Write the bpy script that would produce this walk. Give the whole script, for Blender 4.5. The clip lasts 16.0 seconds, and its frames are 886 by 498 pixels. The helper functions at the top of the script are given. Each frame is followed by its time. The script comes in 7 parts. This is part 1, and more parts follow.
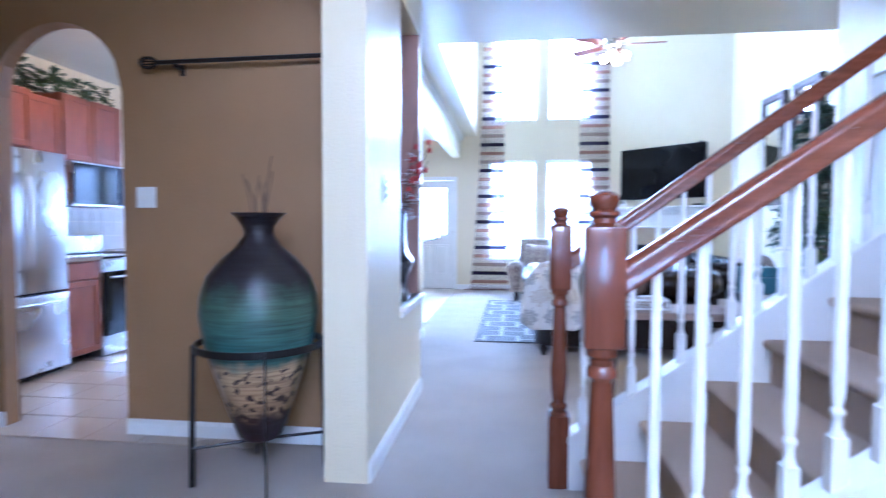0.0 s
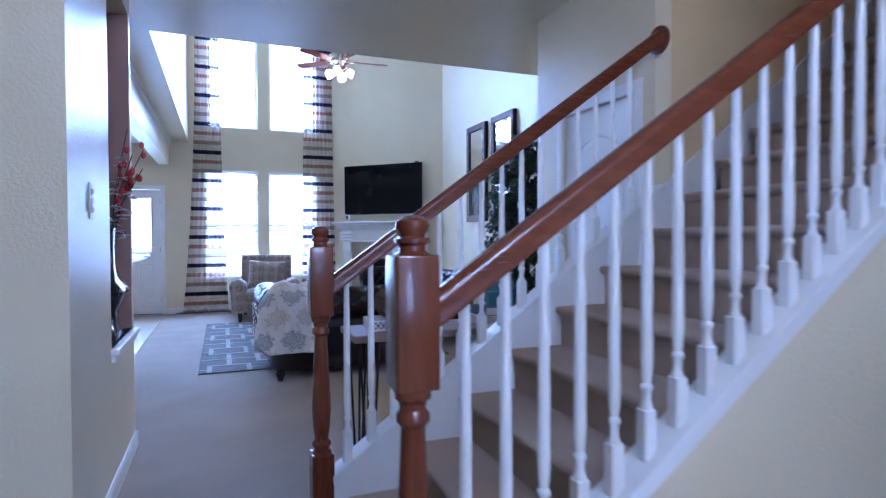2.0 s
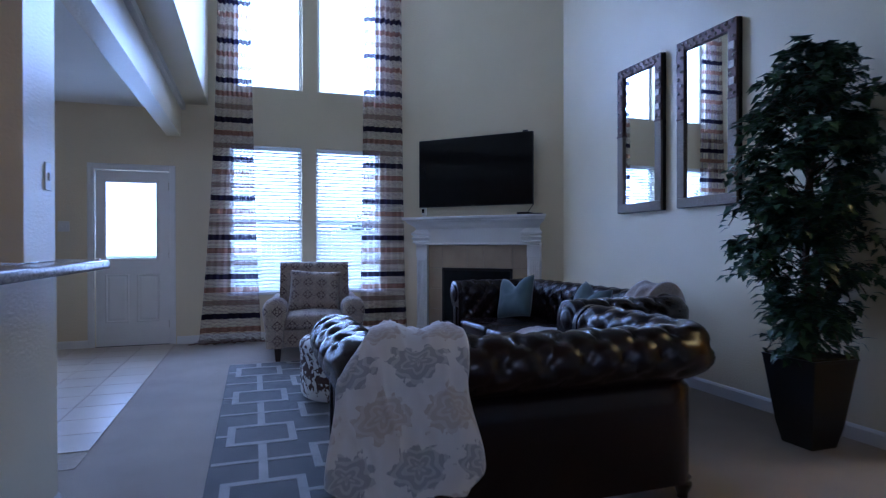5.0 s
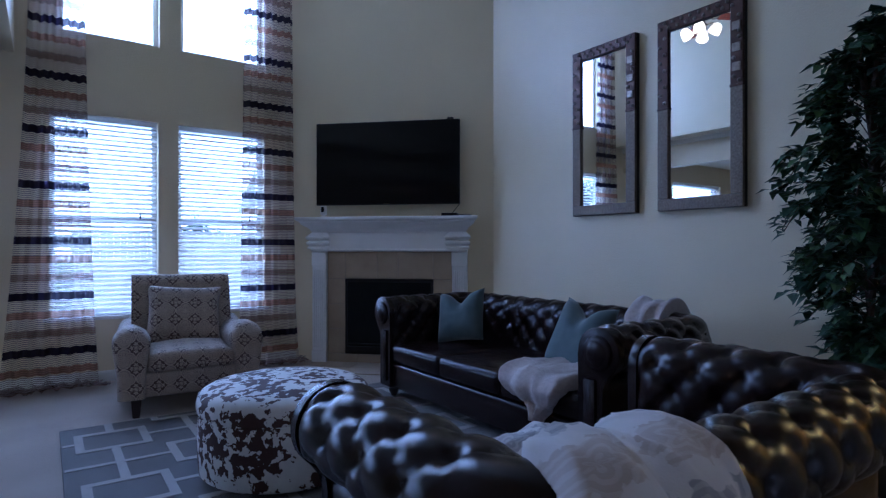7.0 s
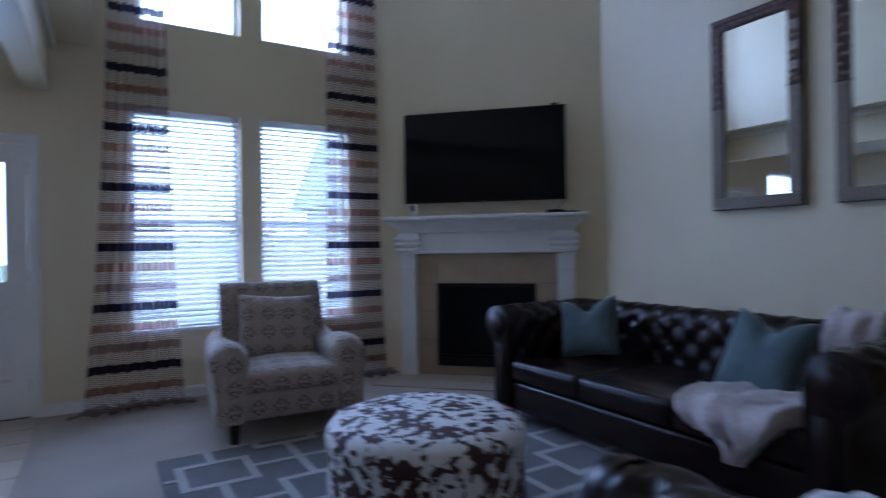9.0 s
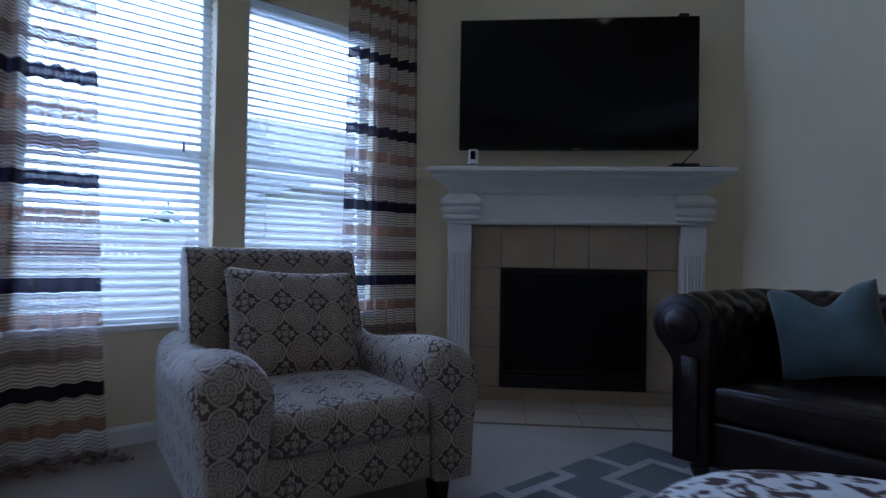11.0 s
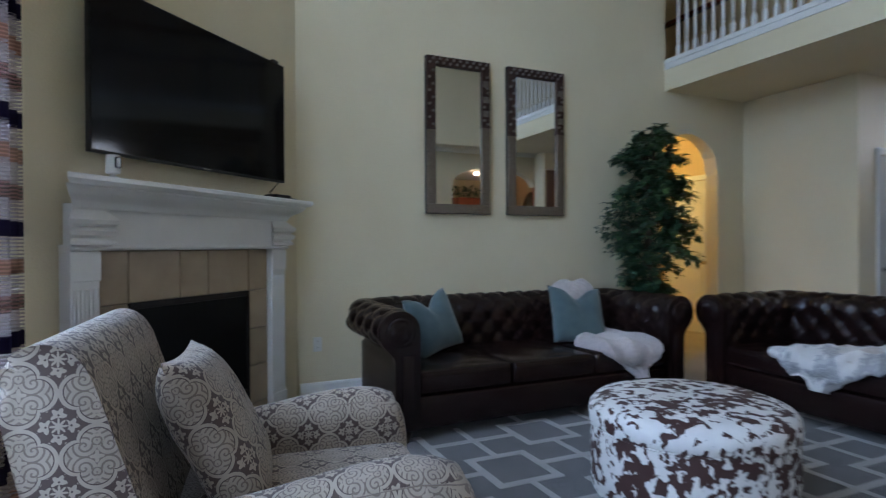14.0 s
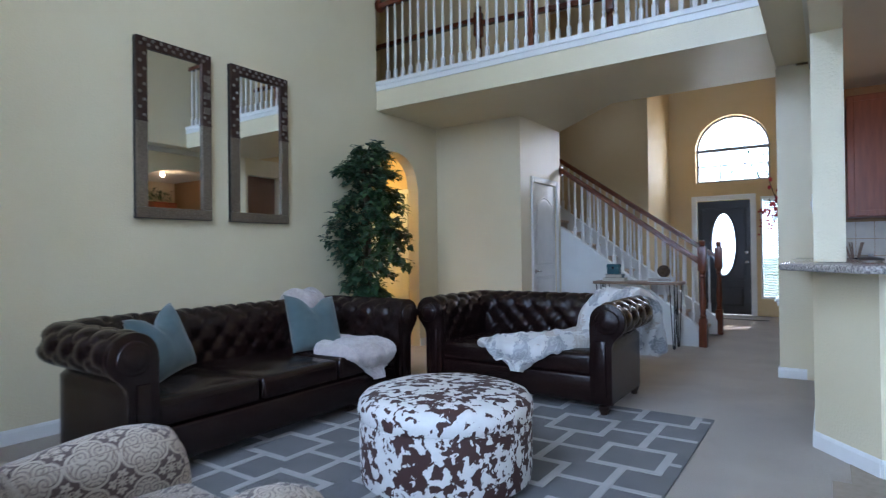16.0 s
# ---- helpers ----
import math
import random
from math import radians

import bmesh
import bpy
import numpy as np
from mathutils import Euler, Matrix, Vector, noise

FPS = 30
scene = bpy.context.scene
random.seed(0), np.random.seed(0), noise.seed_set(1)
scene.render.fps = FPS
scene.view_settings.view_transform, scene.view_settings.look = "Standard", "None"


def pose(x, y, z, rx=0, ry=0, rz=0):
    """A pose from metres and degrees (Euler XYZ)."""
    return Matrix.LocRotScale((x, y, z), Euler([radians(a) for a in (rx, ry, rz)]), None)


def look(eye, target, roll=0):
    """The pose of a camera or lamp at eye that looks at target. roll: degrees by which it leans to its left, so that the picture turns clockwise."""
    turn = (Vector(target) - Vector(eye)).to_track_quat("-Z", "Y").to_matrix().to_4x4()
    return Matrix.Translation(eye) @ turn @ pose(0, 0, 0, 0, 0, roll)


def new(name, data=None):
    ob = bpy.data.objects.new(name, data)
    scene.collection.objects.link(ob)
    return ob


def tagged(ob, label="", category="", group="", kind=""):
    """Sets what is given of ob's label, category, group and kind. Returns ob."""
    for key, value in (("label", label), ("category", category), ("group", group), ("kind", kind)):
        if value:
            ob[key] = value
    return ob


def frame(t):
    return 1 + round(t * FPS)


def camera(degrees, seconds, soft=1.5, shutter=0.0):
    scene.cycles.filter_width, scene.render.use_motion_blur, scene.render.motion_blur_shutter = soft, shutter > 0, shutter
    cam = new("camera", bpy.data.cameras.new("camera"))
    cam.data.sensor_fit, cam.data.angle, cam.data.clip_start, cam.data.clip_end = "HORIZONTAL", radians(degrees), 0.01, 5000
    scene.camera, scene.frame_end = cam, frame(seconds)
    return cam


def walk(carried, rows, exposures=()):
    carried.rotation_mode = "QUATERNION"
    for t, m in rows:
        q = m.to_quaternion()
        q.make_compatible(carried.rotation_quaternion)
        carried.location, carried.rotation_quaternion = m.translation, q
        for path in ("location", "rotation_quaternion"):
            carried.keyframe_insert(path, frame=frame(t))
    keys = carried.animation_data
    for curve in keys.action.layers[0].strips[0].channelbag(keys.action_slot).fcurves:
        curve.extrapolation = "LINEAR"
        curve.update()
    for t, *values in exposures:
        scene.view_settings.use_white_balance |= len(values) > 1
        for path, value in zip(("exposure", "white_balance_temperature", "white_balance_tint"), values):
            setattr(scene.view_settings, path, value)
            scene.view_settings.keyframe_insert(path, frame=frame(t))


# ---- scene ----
cam = camera(76.2, 16.0, soft=1.2, shutter=0.5)
PATH = [
    (0, (1.872, 0.912, 1.213), (1.628, 2.895, 1.127), 0.2),
    (0.5, (1.88, 0.876, 1.244), (2.054, 2.867, 1.167), 0.0),
    (1, (1.786, 0.731, 1.258), (2.281, 2.668, 1.203), -0.2),
    (1.5, (1.721, 0.786, 1.253), (2.401, 2.666, 1.21), -0.4),
    (2, (1.706, 1.144, 1.247), (2.434, 3.006, 1.206), -0.2),
    (2.5, (1.613, 1.636, 1.242), (2.341, 3.498, 1.204), -0.6),
    (3, (1.52, 2.147, 1.214), (2.132, 4.051, 1.196), -0.5),
    (3.2, (1.528, 2.365, 1.233), (2.124, 4.274, 1.212), -0.2),
    (5.3, (1.726, 4.359, 1.157), (2.383, 6.248, 1.151), -0.0),
    (5.5, (1.683, 4.521, 1.166), (2.38, 6.395, 1.162), -0.1),
    (6, (1.596, 4.956, 1.155), (2.458, 6.761, 1.156), -0.0),
    (6.5, (1.536, 5.294, 1.18), (2.558, 7.013, 1.18), -0.0),
    (7, (1.419, 5.5, 1.194), (2.569, 7.136, 1.195), -0.0),
    (7.5, (1.33, 5.583, 1.207), (2.548, 7.17, 1.216), -0.2),
    (8, (1.183, 5.671, 1.218), (2.448, 7.22, 1.232), -0.4),
    (8.5, (1.244, 5.855, 1.193), (2.482, 7.425, 1.207), -0.5),
    (9, (1.233, 6.266, 1.229), (2.268, 7.977, 1.224), -0.8),
    (9.2, (1.249, 6.456, 1.219), (2.171, 8.231, 1.208), -0.7),
    (11.3, (1.301, 8.66, 0.932), (2.727, 10.062, 0.975), 0.2),
    (11.5, (1.293, 8.889, 0.931), (2.831, 10.166, 0.986), -0.8),
    (12, (1.216, 9.405, 0.921), (3.001, 10.305, 0.961), -0.6),
    (12.5, (1.1, 9.812, 0.961), (3.032, 10.331, 0.985), -0.6),
    (13, (0.877, 10.125, 1.059), (2.873, 10.244, 1.051), -0.4),
    (13.5, (0.654, 10.314, 1.138), (2.623, 9.965, 1.13), -0.3),
    (14, (0.556, 10.635, 1.182), (2.384, 9.824, 1.173), -0.3),
    (14.5, (0.417, 10.854, 1.222), (2.125, 9.812, 1.214), -0.2),
    (15, (0.483, 11.017, 1.211), (1.953, 9.661, 1.216), -0.3),
    (15.5, (0.619, 11.07, 1.194), (1.886, 9.522, 1.203), -0.7),
    (16, (0.835, 10.97, 1.181), (1.96, 9.317, 1.194), -0.7),
]

EXPOSURES = [(0.0, 2.0, 4350, 22), (1.0, 1.3, 4500, 25), (2.0, 0.8, 4450, 26), (3.2, 0.36, 4450, 26), (5.5, -0.58, 4480, 27), (6.5, -0.72, 4480, 27), (9.0, -0.65, 4780, 25), (11.5, -1.32, 4900, 18), (12.2, -1.36, 5250, 15), (13.0, -0.75, 5000, 13), (13.5, -0.5, 5000, 12), (14.3, -0.1, 5750, 16), (16.0, 0.24, 5450, 15)]
walk(cam, [(t, look(eye, target, roll)) for t, eye, target, roll in PATH], EXPOSURES)

# ---- world, sun, large lights ----
world = bpy.data.worlds.new("sky")
scene.world = world
world.use_nodes = True
_sky = world.node_tree.nodes.new("ShaderNodeTexSky")
_sky.sky_type, _sky.sun_disc = "NISHITA", False
_sky.sun_elevation, _sky.sun_rotation = radians(57), radians(184)
_bg = world.node_tree.nodes["Background"]
_bg.inputs["Strength"].default_value = 0.15
world.node_tree.links.new(_sky.outputs[0], _bg.inputs["Color"])

_sun = new("sun", bpy.data.lights.new("sun", "SUN"))
_sun.data.energy, _sun.data.angle, _sun.data.color = 5.0, radians(0.5), (1.0, 0.94, 0.86)
_sun.matrix_world = look((2.0, -4.0, 6.4), (2.3, 0.2, 0.0))


def window_light(name, x, y, z, w, h, energy, towards, color=(0.6, 0.77, 1.0)):
    """Daylight in a window's opening."""
    lamp = new(name, bpy.data.lights.new(name, "AREA"))
    lamp.data.shape, lamp.data.size, lamp.data.size_y = "RECTANGLE", w, h
    lamp.data.energy, lamp.data.color = energy, color
    lamp.matrix_world = look((x, y, z), (x, y + towards, z))
    return lamp


def bulb(name, x, y, z, energy, color, radius=0.04):
    lamp = new(name, bpy.data.lights.new(name, "POINT"))
    lamp.data.energy, lamp.data.color, lamp.data.shadow_soft_size = energy, color, radius
    lamp.location = (x, y, z)
    return lamp


window_light("daylight_upper_window", 1.9, 11.72, 4.06, 0.76, 1.85, 62, -1)
window_light("daylight_upper_window", 2.9, 11.72, 4.06, 0.76, 1.85, 58, -1)
window_light("daylight_lower_window", 1.87, 11.95, 1.5, 0.9, 1.9, 62, -1)
window_light("daylight_lower_window", 2.89, 11.95, 1.5, 0.9, 1.9, 62, -1)
window_light("daylight_breakfast_window", -1.3, 11.95, 1.5, 1.6, 1.85, 62, -1)
window_light("daylight_patio_door", 0.37, 11.75, 1.46, 0.56, 0.92, 20, -1)
window_light("daylight_arch_window", 2.24, -0.75, 3.0, 1.2, 1.2, 47, 1, (1.0, 0.9, 0.76))
bulb("side_hall_lamp", 6.4, 5.6, 2.5, 42, (1.0, 0.7, 0.2), 0.1)
bulb("kitchen_lamp", -0.9, 5.2, 2.7, 18, (1.0, 0.66, 0.36), 0.025)

# ---- materials ----
def mat(name, c1, c2=None, scale=6.0, rough=0.6, metal=0.0, bump=0.15, fine=140.0, depth=0.002, spec=0.5, sheen=0.0, coat=0.0, stretch=(1, 1, 1), vary=0.0, emit=None):
    """A surface: two tones mixed by a soft noise, fine relief, uneven gloss."""
    m = bpy.data.materials.new(name)
    m.use_nodes = True
    nt = m.node_tree
    n, l = nt.nodes, nt.links
    b = n["Principled BSDF"]
    b.inputs["Metallic"].default_value = metal
    b.inputs["Specular IOR Level"].default_value = spec
    b.inputs["Sheen Weight"].default_value = sheen
    b.inputs["Coat Weight"].default_value = coat
    tc = n.new("ShaderNodeTexCoord")
    mp = n.new("ShaderNodeMapping")
    mp.inputs["Scale"].default_value = stretch
    l.new(tc.outputs["Object"], mp.inputs["Vector"])
    n1 = n.new("ShaderNodeTexNoise")
    n1.inputs["Scale"].default_value, n1.inputs["Detail"].default_value = scale, 5
    l.new(mp.outputs[0], n1.inputs["Vector"])
    mix = n.new("ShaderNodeMix")
    mix.data_type = "RGBA"
    c2 = c2 or tuple(v * 0.88 for v in c1)
    mix.inputs[6].default_value, mix.inputs[7].default_value = (*c1, 1), (*c2, 1)
    rp = n.new("ShaderNodeMapRange")
    rp.inputs[1].default_value, rp.inputs[2].default_value = 0.3, 0.7
    l.new(n1.outputs["Fac"], rp.inputs[0])
    l.new(rp.outputs[0], mix.inputs[0])
    last = mix.outputs[2]
    if vary:
        oi = n.new("ShaderNodeObjectInfo")
        hs = n.new("ShaderNodeHueSaturation")
        mr = n.new("ShaderNodeMapRange")
        mr.inputs[3].default_value, mr.inputs[4].default_value = 1 - vary, 1 + vary
        l.new(oi.outputs["Random"], mr.inputs[0])
        l.new(mr.outputs[0], hs.inputs["Value"])
        l.new(last, hs.inputs["Color"])
        last = hs.outputs[0]
    l.new(last, b.inputs["Base Color"])
    rr = n.new("ShaderNodeMapRange")
    rr.inputs[3].default_value, rr.inputs[4].default_value = max(0.02, rough * 0.85), min(1, rough * 1.15)
    l.new(n1.outputs["Fac"], rr.inputs[0])
    l.new(rr.outputs[0], b.inputs["Roughness"])
    if bump:
        n2 = n.new("ShaderNodeTexNoise")
        n2.inputs["Scale"].default_value, n2.inputs["Detail"].default_value = fine, 3
        l.new(mp.outputs[0], n2.inputs["Vector"])
        bp = n.new("ShaderNodeBump")
        bp.inputs["Strength"].default_value, bp.inputs["Distance"].default_value = bump, depth
        l.new(n2.outputs["Fac"], bp.inputs["Height"])
        l.new(bp.outputs[0], b.inputs["Normal"])
    if emit:
        b.inputs["Emission Color"].default_value = (*emit[0], 1)
        b.inputs["Emission Strength"].default_value = emit[1]
    return m


def glass(name, tint=(1, 1, 1), rough=0.0, clear=0.9):
    """Thin window glass: mostly clear, with a sharp reflection."""
    m = bpy.data.materials.new(name)
    m.use_nodes = True
    nt = m.node_tree
    n, l = nt.nodes, nt.links
    out = n["Material Output"]
    n.remove(n["Principled BSDF"])
    tr = n.new("ShaderNodeBsdfTransparent")
    tr.inputs[0].default_value = (*(clear * v for v in tint), 1)
    gl = n.new("ShaderNodeBsdfGlossy")
    gl.inputs["Roughness"].default_value = rough
    mx = n.new("ShaderNodeMixShader")
    mx.inputs[0].default_value = 0.05
    l.new(tr.outputs[0], mx.inputs[1])
    l.new(gl.outputs[0], mx.inputs[2])
    l.new(mx.outputs[0], out.inputs["Surface"])
    return m


CREAM = mat("cream_wall_paint", (0.73, 0.642, 0.44), (0.69, 0.602, 0.405), 1.5, 0.34, bump=0.45, fine=75, depth=0.006)
TANWALL = mat("tan_wall_paint", (0.29, 0.165, 0.068), (0.25, 0.14, 0.055), 1.5, 0.55, bump=0.4, fine=55, depth=0.004)
GOLDWALL = mat("golden_beige_wall_paint", (0.66, 0.5, 0.27), (0.62, 0.465, 0.24), 1.5, 0.65, bump=0.35, fine=55, depth=0.004)
BROWNWALL = mat("brown_niche_paint", (0.3, 0.17, 0.13), (0.26, 0.15, 0.11), 2, 0.55, bump=0.4, fine=55, depth=0.004)
CEIL = mat("ceiling_paint", (0.8, 0.77, 0.68), (0.76, 0.73, 0.64), 2, 0.8, bump=0.5, fine=60, depth=0.005)
WHITE = mat("white_trim_paint", (0.78, 0.77, 0.74), (0.73, 0.72, 0.69), 5, 0.35, bump=0.08, fine=60)
CARPET = mat("beige_carpet", (0.49, 0.42, 0.34), (0.4, 0.335, 0.265), 2.2, 0.95, bump=1.0, fine=420, depth=0.008, spec=0.1, sheen=0.3)
TILE = mat("beige_floor_tile", (0.44, 0.36, 0.265), (0.39, 0.315, 0.23), 1.6, 0.3, bump=0.04, fine=25, vary=0.05)
_tp = TILE.node_tree.nodes.new("ShaderNodeNewGeometry")
for _node in TILE.node_tree.nodes:
    if _node.bl_idname == "ShaderNodeMapping":
        TILE.node_tree.links.new(_tp.outputs["Position"], _node.inputs["Vector"])
GROUT = mat("grout", (0.34, 0.28, 0.22), (0.29, 0.24, 0.185), 20, 0.9)
OAK = mat("red_stained_oak", (0.165, 0.046, 0.02), (0.1, 0.026, 0.011), 5, 0.26, bump=0.25, fine=60, depth=0.0015, coat=0.3, stretch=(1, 9, 9))
OAKPOST = mat("red_stained_oak_upright", (0.165, 0.046, 0.02), (0.1, 0.026, 0.011), 5, 0.26, bump=0.25, fine=60, depth=0.0015, coat=0.3, stretch=(9, 9, 1))
LEATHER = mat("dark_brown_leather", (0.014, 0.006, 0.005), (0.009, 0.0045, 0.004), 5, 0.25, bump=0.35, fine=260, depth=0.0014, spec=0.32)
BLACK = mat("black_metal", (0.02, 0.018, 0.018), None, 8, 0.4, 0.6, bump=0.1)
CHROME = mat("brushed_nickel", (0.6, 0.58, 0.55), None, 8, 0.25, 1.0, bump=0.05)
CHERRY = mat("cherry_cabinet_wood", (0.25, 0.075, 0.03), (0.18, 0.05, 0.02), 4, 0.35, bump=0.15, fine=50, stretch=(8, 8, 1))
GRANITE = mat("speckled_granite", (0.5, 0.46, 0.42), (0.12, 0.11, 0.11), 90, 0.2, bump=0.03)
BLIND = mat("white_blind_slat", (0.8, 0.8, 0.78), (0.76, 0.76, 0.74), 5, 0.45, bump=0.03)
_bb = BLIND.node_tree.nodes["Principled BSDF"]
_tl, _mx = BLIND.node_tree.nodes.new("ShaderNodeBsdfTranslucent"), BLIND.node_tree.nodes.new("ShaderNodeMixShader")
_tl.inputs[0].default_value, _mx.inputs[0].default_value = (0.85, 0.85, 0.83, 1), 0.38
BLIND.node_tree.links.new(_bb.outputs[0], _mx.inputs[1])
BLIND.node_tree.links.new(_tl.outputs[0], _mx.inputs[2])
BLIND.node_tree.links.new(_mx.outputs[0], BLIND.node_tree.nodes["Material Output"].inputs["Surface"])
GLASS = glass("window_glass")
PLASTIC = mat("white_plastic", (0.75, 0.73, 0.68), None, 5, 0.4, bump=0.02)


# ---- building kit ----
def place(ob, parent=None, m=None):
    if parent is not None:
        ob.parent = parent
    if m is not None:
        ob.matrix_basis = m
    return ob


def part(name, bm, material, parent=None, label="", smooth=False, angle=None):
    """Links a bmesh as one mesh object, under a thing or a part where one is given."""
    me = bpy.data.meshes.new(name)
    bmesh.ops.recalc_face_normals(bm, faces=bm.faces)
    bm.to_mesh(me)
    bm.free()
    mats = material if isinstance(material, (list, tuple)) else [material]
    for one in mats:
        me.materials.append(one)
    if smooth or angle:
        me.polygons.foreach_set("use_smooth", [True] * len(me.polygons))
        me.set_sharp_from_angle(angle=radians(angle or 40))
    ob = new(name, me)
    if parent is not None:
        ob.parent = parent
    if label:
        ob["label"] = label
    return ob


def thing(name, label, category, m=None, group="", kind=""):
    ob = new(name)
    ob.empty_display_size = 0.1
    if m is not None:
        ob.matrix_basis = m
    return tagged(ob, label, category, group, kind)


def structure(name, bm, material, label, category, smooth=False, angle=None):
    return tagged(part(name, bm, material, None, "", smooth, angle), label, category, "", "structure")


def hexa(bm, c, index=0):
    """Eight corners: four below, four above, both going round."""
    v = [bm.verts.new(p) for p in c]
    out = []
    for q in ((3, 2, 1, 0), (4, 5, 6, 7), (0, 1, 5, 4), (1, 2, 6, 5), (2, 3, 7, 6), (3, 0, 4, 7)):
        f = bm.faces.new([v[i] for i in q])
        f.material_index = index
        out.append(f)
    return out


def box(bm, x0, x1, y0, y1, z0, z1, bevel=0.0, seg=2, index=0):
    fs = hexa(bm, [(x0, y0, z0), (x1, y0, z0), (x1, y1, z0), (x0, y1, z0), (x0, y0, z1), (x1, y0, z1), (x1, y1, z1), (x0, y1, z1)], index)
    if bevel:
        es = list({e for f in fs for e in f.edges})
        bmesh.ops.bevel(bm, geom=es, offset=bevel, segments=seg, profile=0.5, affect="EDGES")
    return bm


def B():
    return bmesh.new()


def boxed(x0, x1, y0, y1, z0, z1, bevel=0.0, seg=2):
    return box(bmesh.new(), x0, x1, y0, y1, z0, z1, bevel, seg)


def lathe(bm, profile, n=24, x=0.0, y=0.0, caps=True):
    """Turns (radius, height) pairs round the z axis."""
    rings = []
    for r, z in profile:
        rings.append([bm.verts.new((x + r * math.cos(2 * math.pi * k / n), y + r * math.sin(2 * math.pi * k / n), z)) for k in range(n)])
    for a, b in zip(rings, rings[1:]):
        for k in range(n):
            bm.faces.new((a[k], a[(k + 1) % n], b[(k + 1) % n], b[k]))
    if caps:
        bm.faces.new(rings[0][::-1])
        bm.faces.new(rings[-1])
    return bm


def sweep(bm, points, section, up=(0, 0, 1), caps=True):
    """Sweeps a closed section of (side, rise) pairs along points."""
    pts = [Vector(p) for p in points]
    rings = []
    for i, p in enumerate(pts):
        d = (pts[min(i + 1, len(pts) - 1)] - pts[max(i - 1, 0)]).normalized()
        side = d.cross(Vector(up)).normalized()
        rise = side.cross(d).normalized()
        rings.append([bm.verts.new(p + side * a + rise * b) for a, b in section])
    n = len(section)
    for a, b in zip(rings, rings[1:]):
        for k in range(n):
            bm.faces.new((a[k], a[(k + 1) % n], b[(k + 1) % n], b[k]))
    if caps:
        bm.faces.new(rings[0][::-1])
        bm.faces.new(rings[-1])
    return bm


def ring(r, n=10, squash=1.0):
    return [(r * math.cos(2 * math.pi * k / n), squash * r * math.sin(2 * math.pi * k / n)) for k in range(n)]


def prism(bm, outline, axis, a, b):
    """Extrudes an outline of two coordinates along an axis from a to b."""
    def at(u, v, w):
        return {"x": (w, u, v), "y": (u, w, v), "z": (u, v, w)}[axis]
    lo = [bm.verts.new(at(u, v, a)) for u, v in outline]
    hi = [bm.verts.new(at(u, v, b)) for u, v in outline]
    bm.faces.new(lo[::-1])
    bm.faces.new(hi)
    for k in range(len(lo)):
        j = (k + 1) % len(lo)
        bm.faces.new((lo[k], lo[j], hi[j], hi[k]))
    return bm


def wall(bm, axis, at0, at1, u0, u1, z0, z1, holes=()):
    """A wall across an axis between at0 and at1, from u0 to u1, with holes (u0, u1, z0, z1, rise): rise is the arch's height above z1."""
    us = sorted({u0, u1, *(h[0] for h in holes), *(h[1] for h in holes)})
    for a, b in zip(us, us[1:]):
        mid = (a + b) / 2
        spans, low = [], z0
        for h in sorted((h for h in holes if h[0] < mid < h[1]), key=lambda h: h[2]):
            if h[2] > low + 1e-6:
                spans.append((low, h[2]))
            low = h[3]
            rise = h[4] if len(h) > 4 else 0
            if rise:
                n, c, half = 20, (h[0] + h[1]) / 2, (h[1] - h[0]) / 2
                for k in range(n):
                    p, q = a + (b - a) * k / n, a + (b - a) * (k + 1) / n
                    zp = h[3] + rise * math.sqrt(max(0, 1 - ((p - c) / half) ** 2))
                    zq = h[3] + rise * math.sqrt(max(0, 1 - ((q - c) / half) ** 2))
                    t = h[3] + rise + 0.001
                    if axis == "x":
                        hexa(bm, [(at0, p, zp), (at1, p, zp), (at1, q, zq), (at0, q, zq), (at0, p, t), (at1, p, t), (at1, q, t), (at0, q, t)])
                    else:
                        hexa(bm, [(p, at0, zp), (p, at1, zp), (q, at1, zq), (q, at0, zq), (p, at0, t), (p, at1, t), (q, at1, t), (q, at0, t)])
                low = h[3] + rise + 0.001
        if z1 > low + 1e-6:
            spans.append((low, z1))
        for lo, hi in spans:
            if axis == "x":
                box(bm, at0, at1, a, b, lo, hi)
            else:
                box(bm, a, b, at0, at1, lo, hi)
    return bm

# ---- structure ----
RIGHT, BACK, TOP, SOFFIT, LOFT = 5.12, 11.45, 5.55, 2.83, 3.11

structure("ground", boxed(-400, 400, -400, 400, -0.6, -0.25), mat("grass", (0.08, 0.12, 0.04), (0.12, 0.13, 0.06), 0.8, 0.95, bump=1, fine=30, depth=0.03), "green lawn round the house", "ground")
structure("floor", boxed(-2.7, 7.0, -0.6, 11.7, -0.24, 0.0), CARPET, "beige cut-pile carpet over the living room and hall", "floor")

WINS = [(1.44, 2.295, 0.59, 2.4), (2.47, 3.3, 0.59, 2.4), (1.5, 2.305, 3.115, 5.0), (2.49, 3.3, 3.115, 5.0)]
structure("wall_north", wall(B(), "y", BACK, BACK + 0.2, -2.7, 3.55, 0, TOP, WINS + [(0.0, 0.77, 0.0, 2.04), (-2.1, -0.5, 0.6, 2.42)]), CREAM, "cream painted wall with tall windows and a patio door", "wall")
bm = B()
hexa(bm, [(3.55, 11.45, 0), (5.12, 9.88, 0), (5.3, 10.06, 0), (3.73, 11.63, 0), (3.55, 11.45, TOP), (5.12, 9.88, TOP), (5.3, 10.06, TOP), (3.73, 11.63, TOP)])
structure("wall_fireplace", bm, CREAM, "cream painted wall across the corner behind the fireplace", "wall")
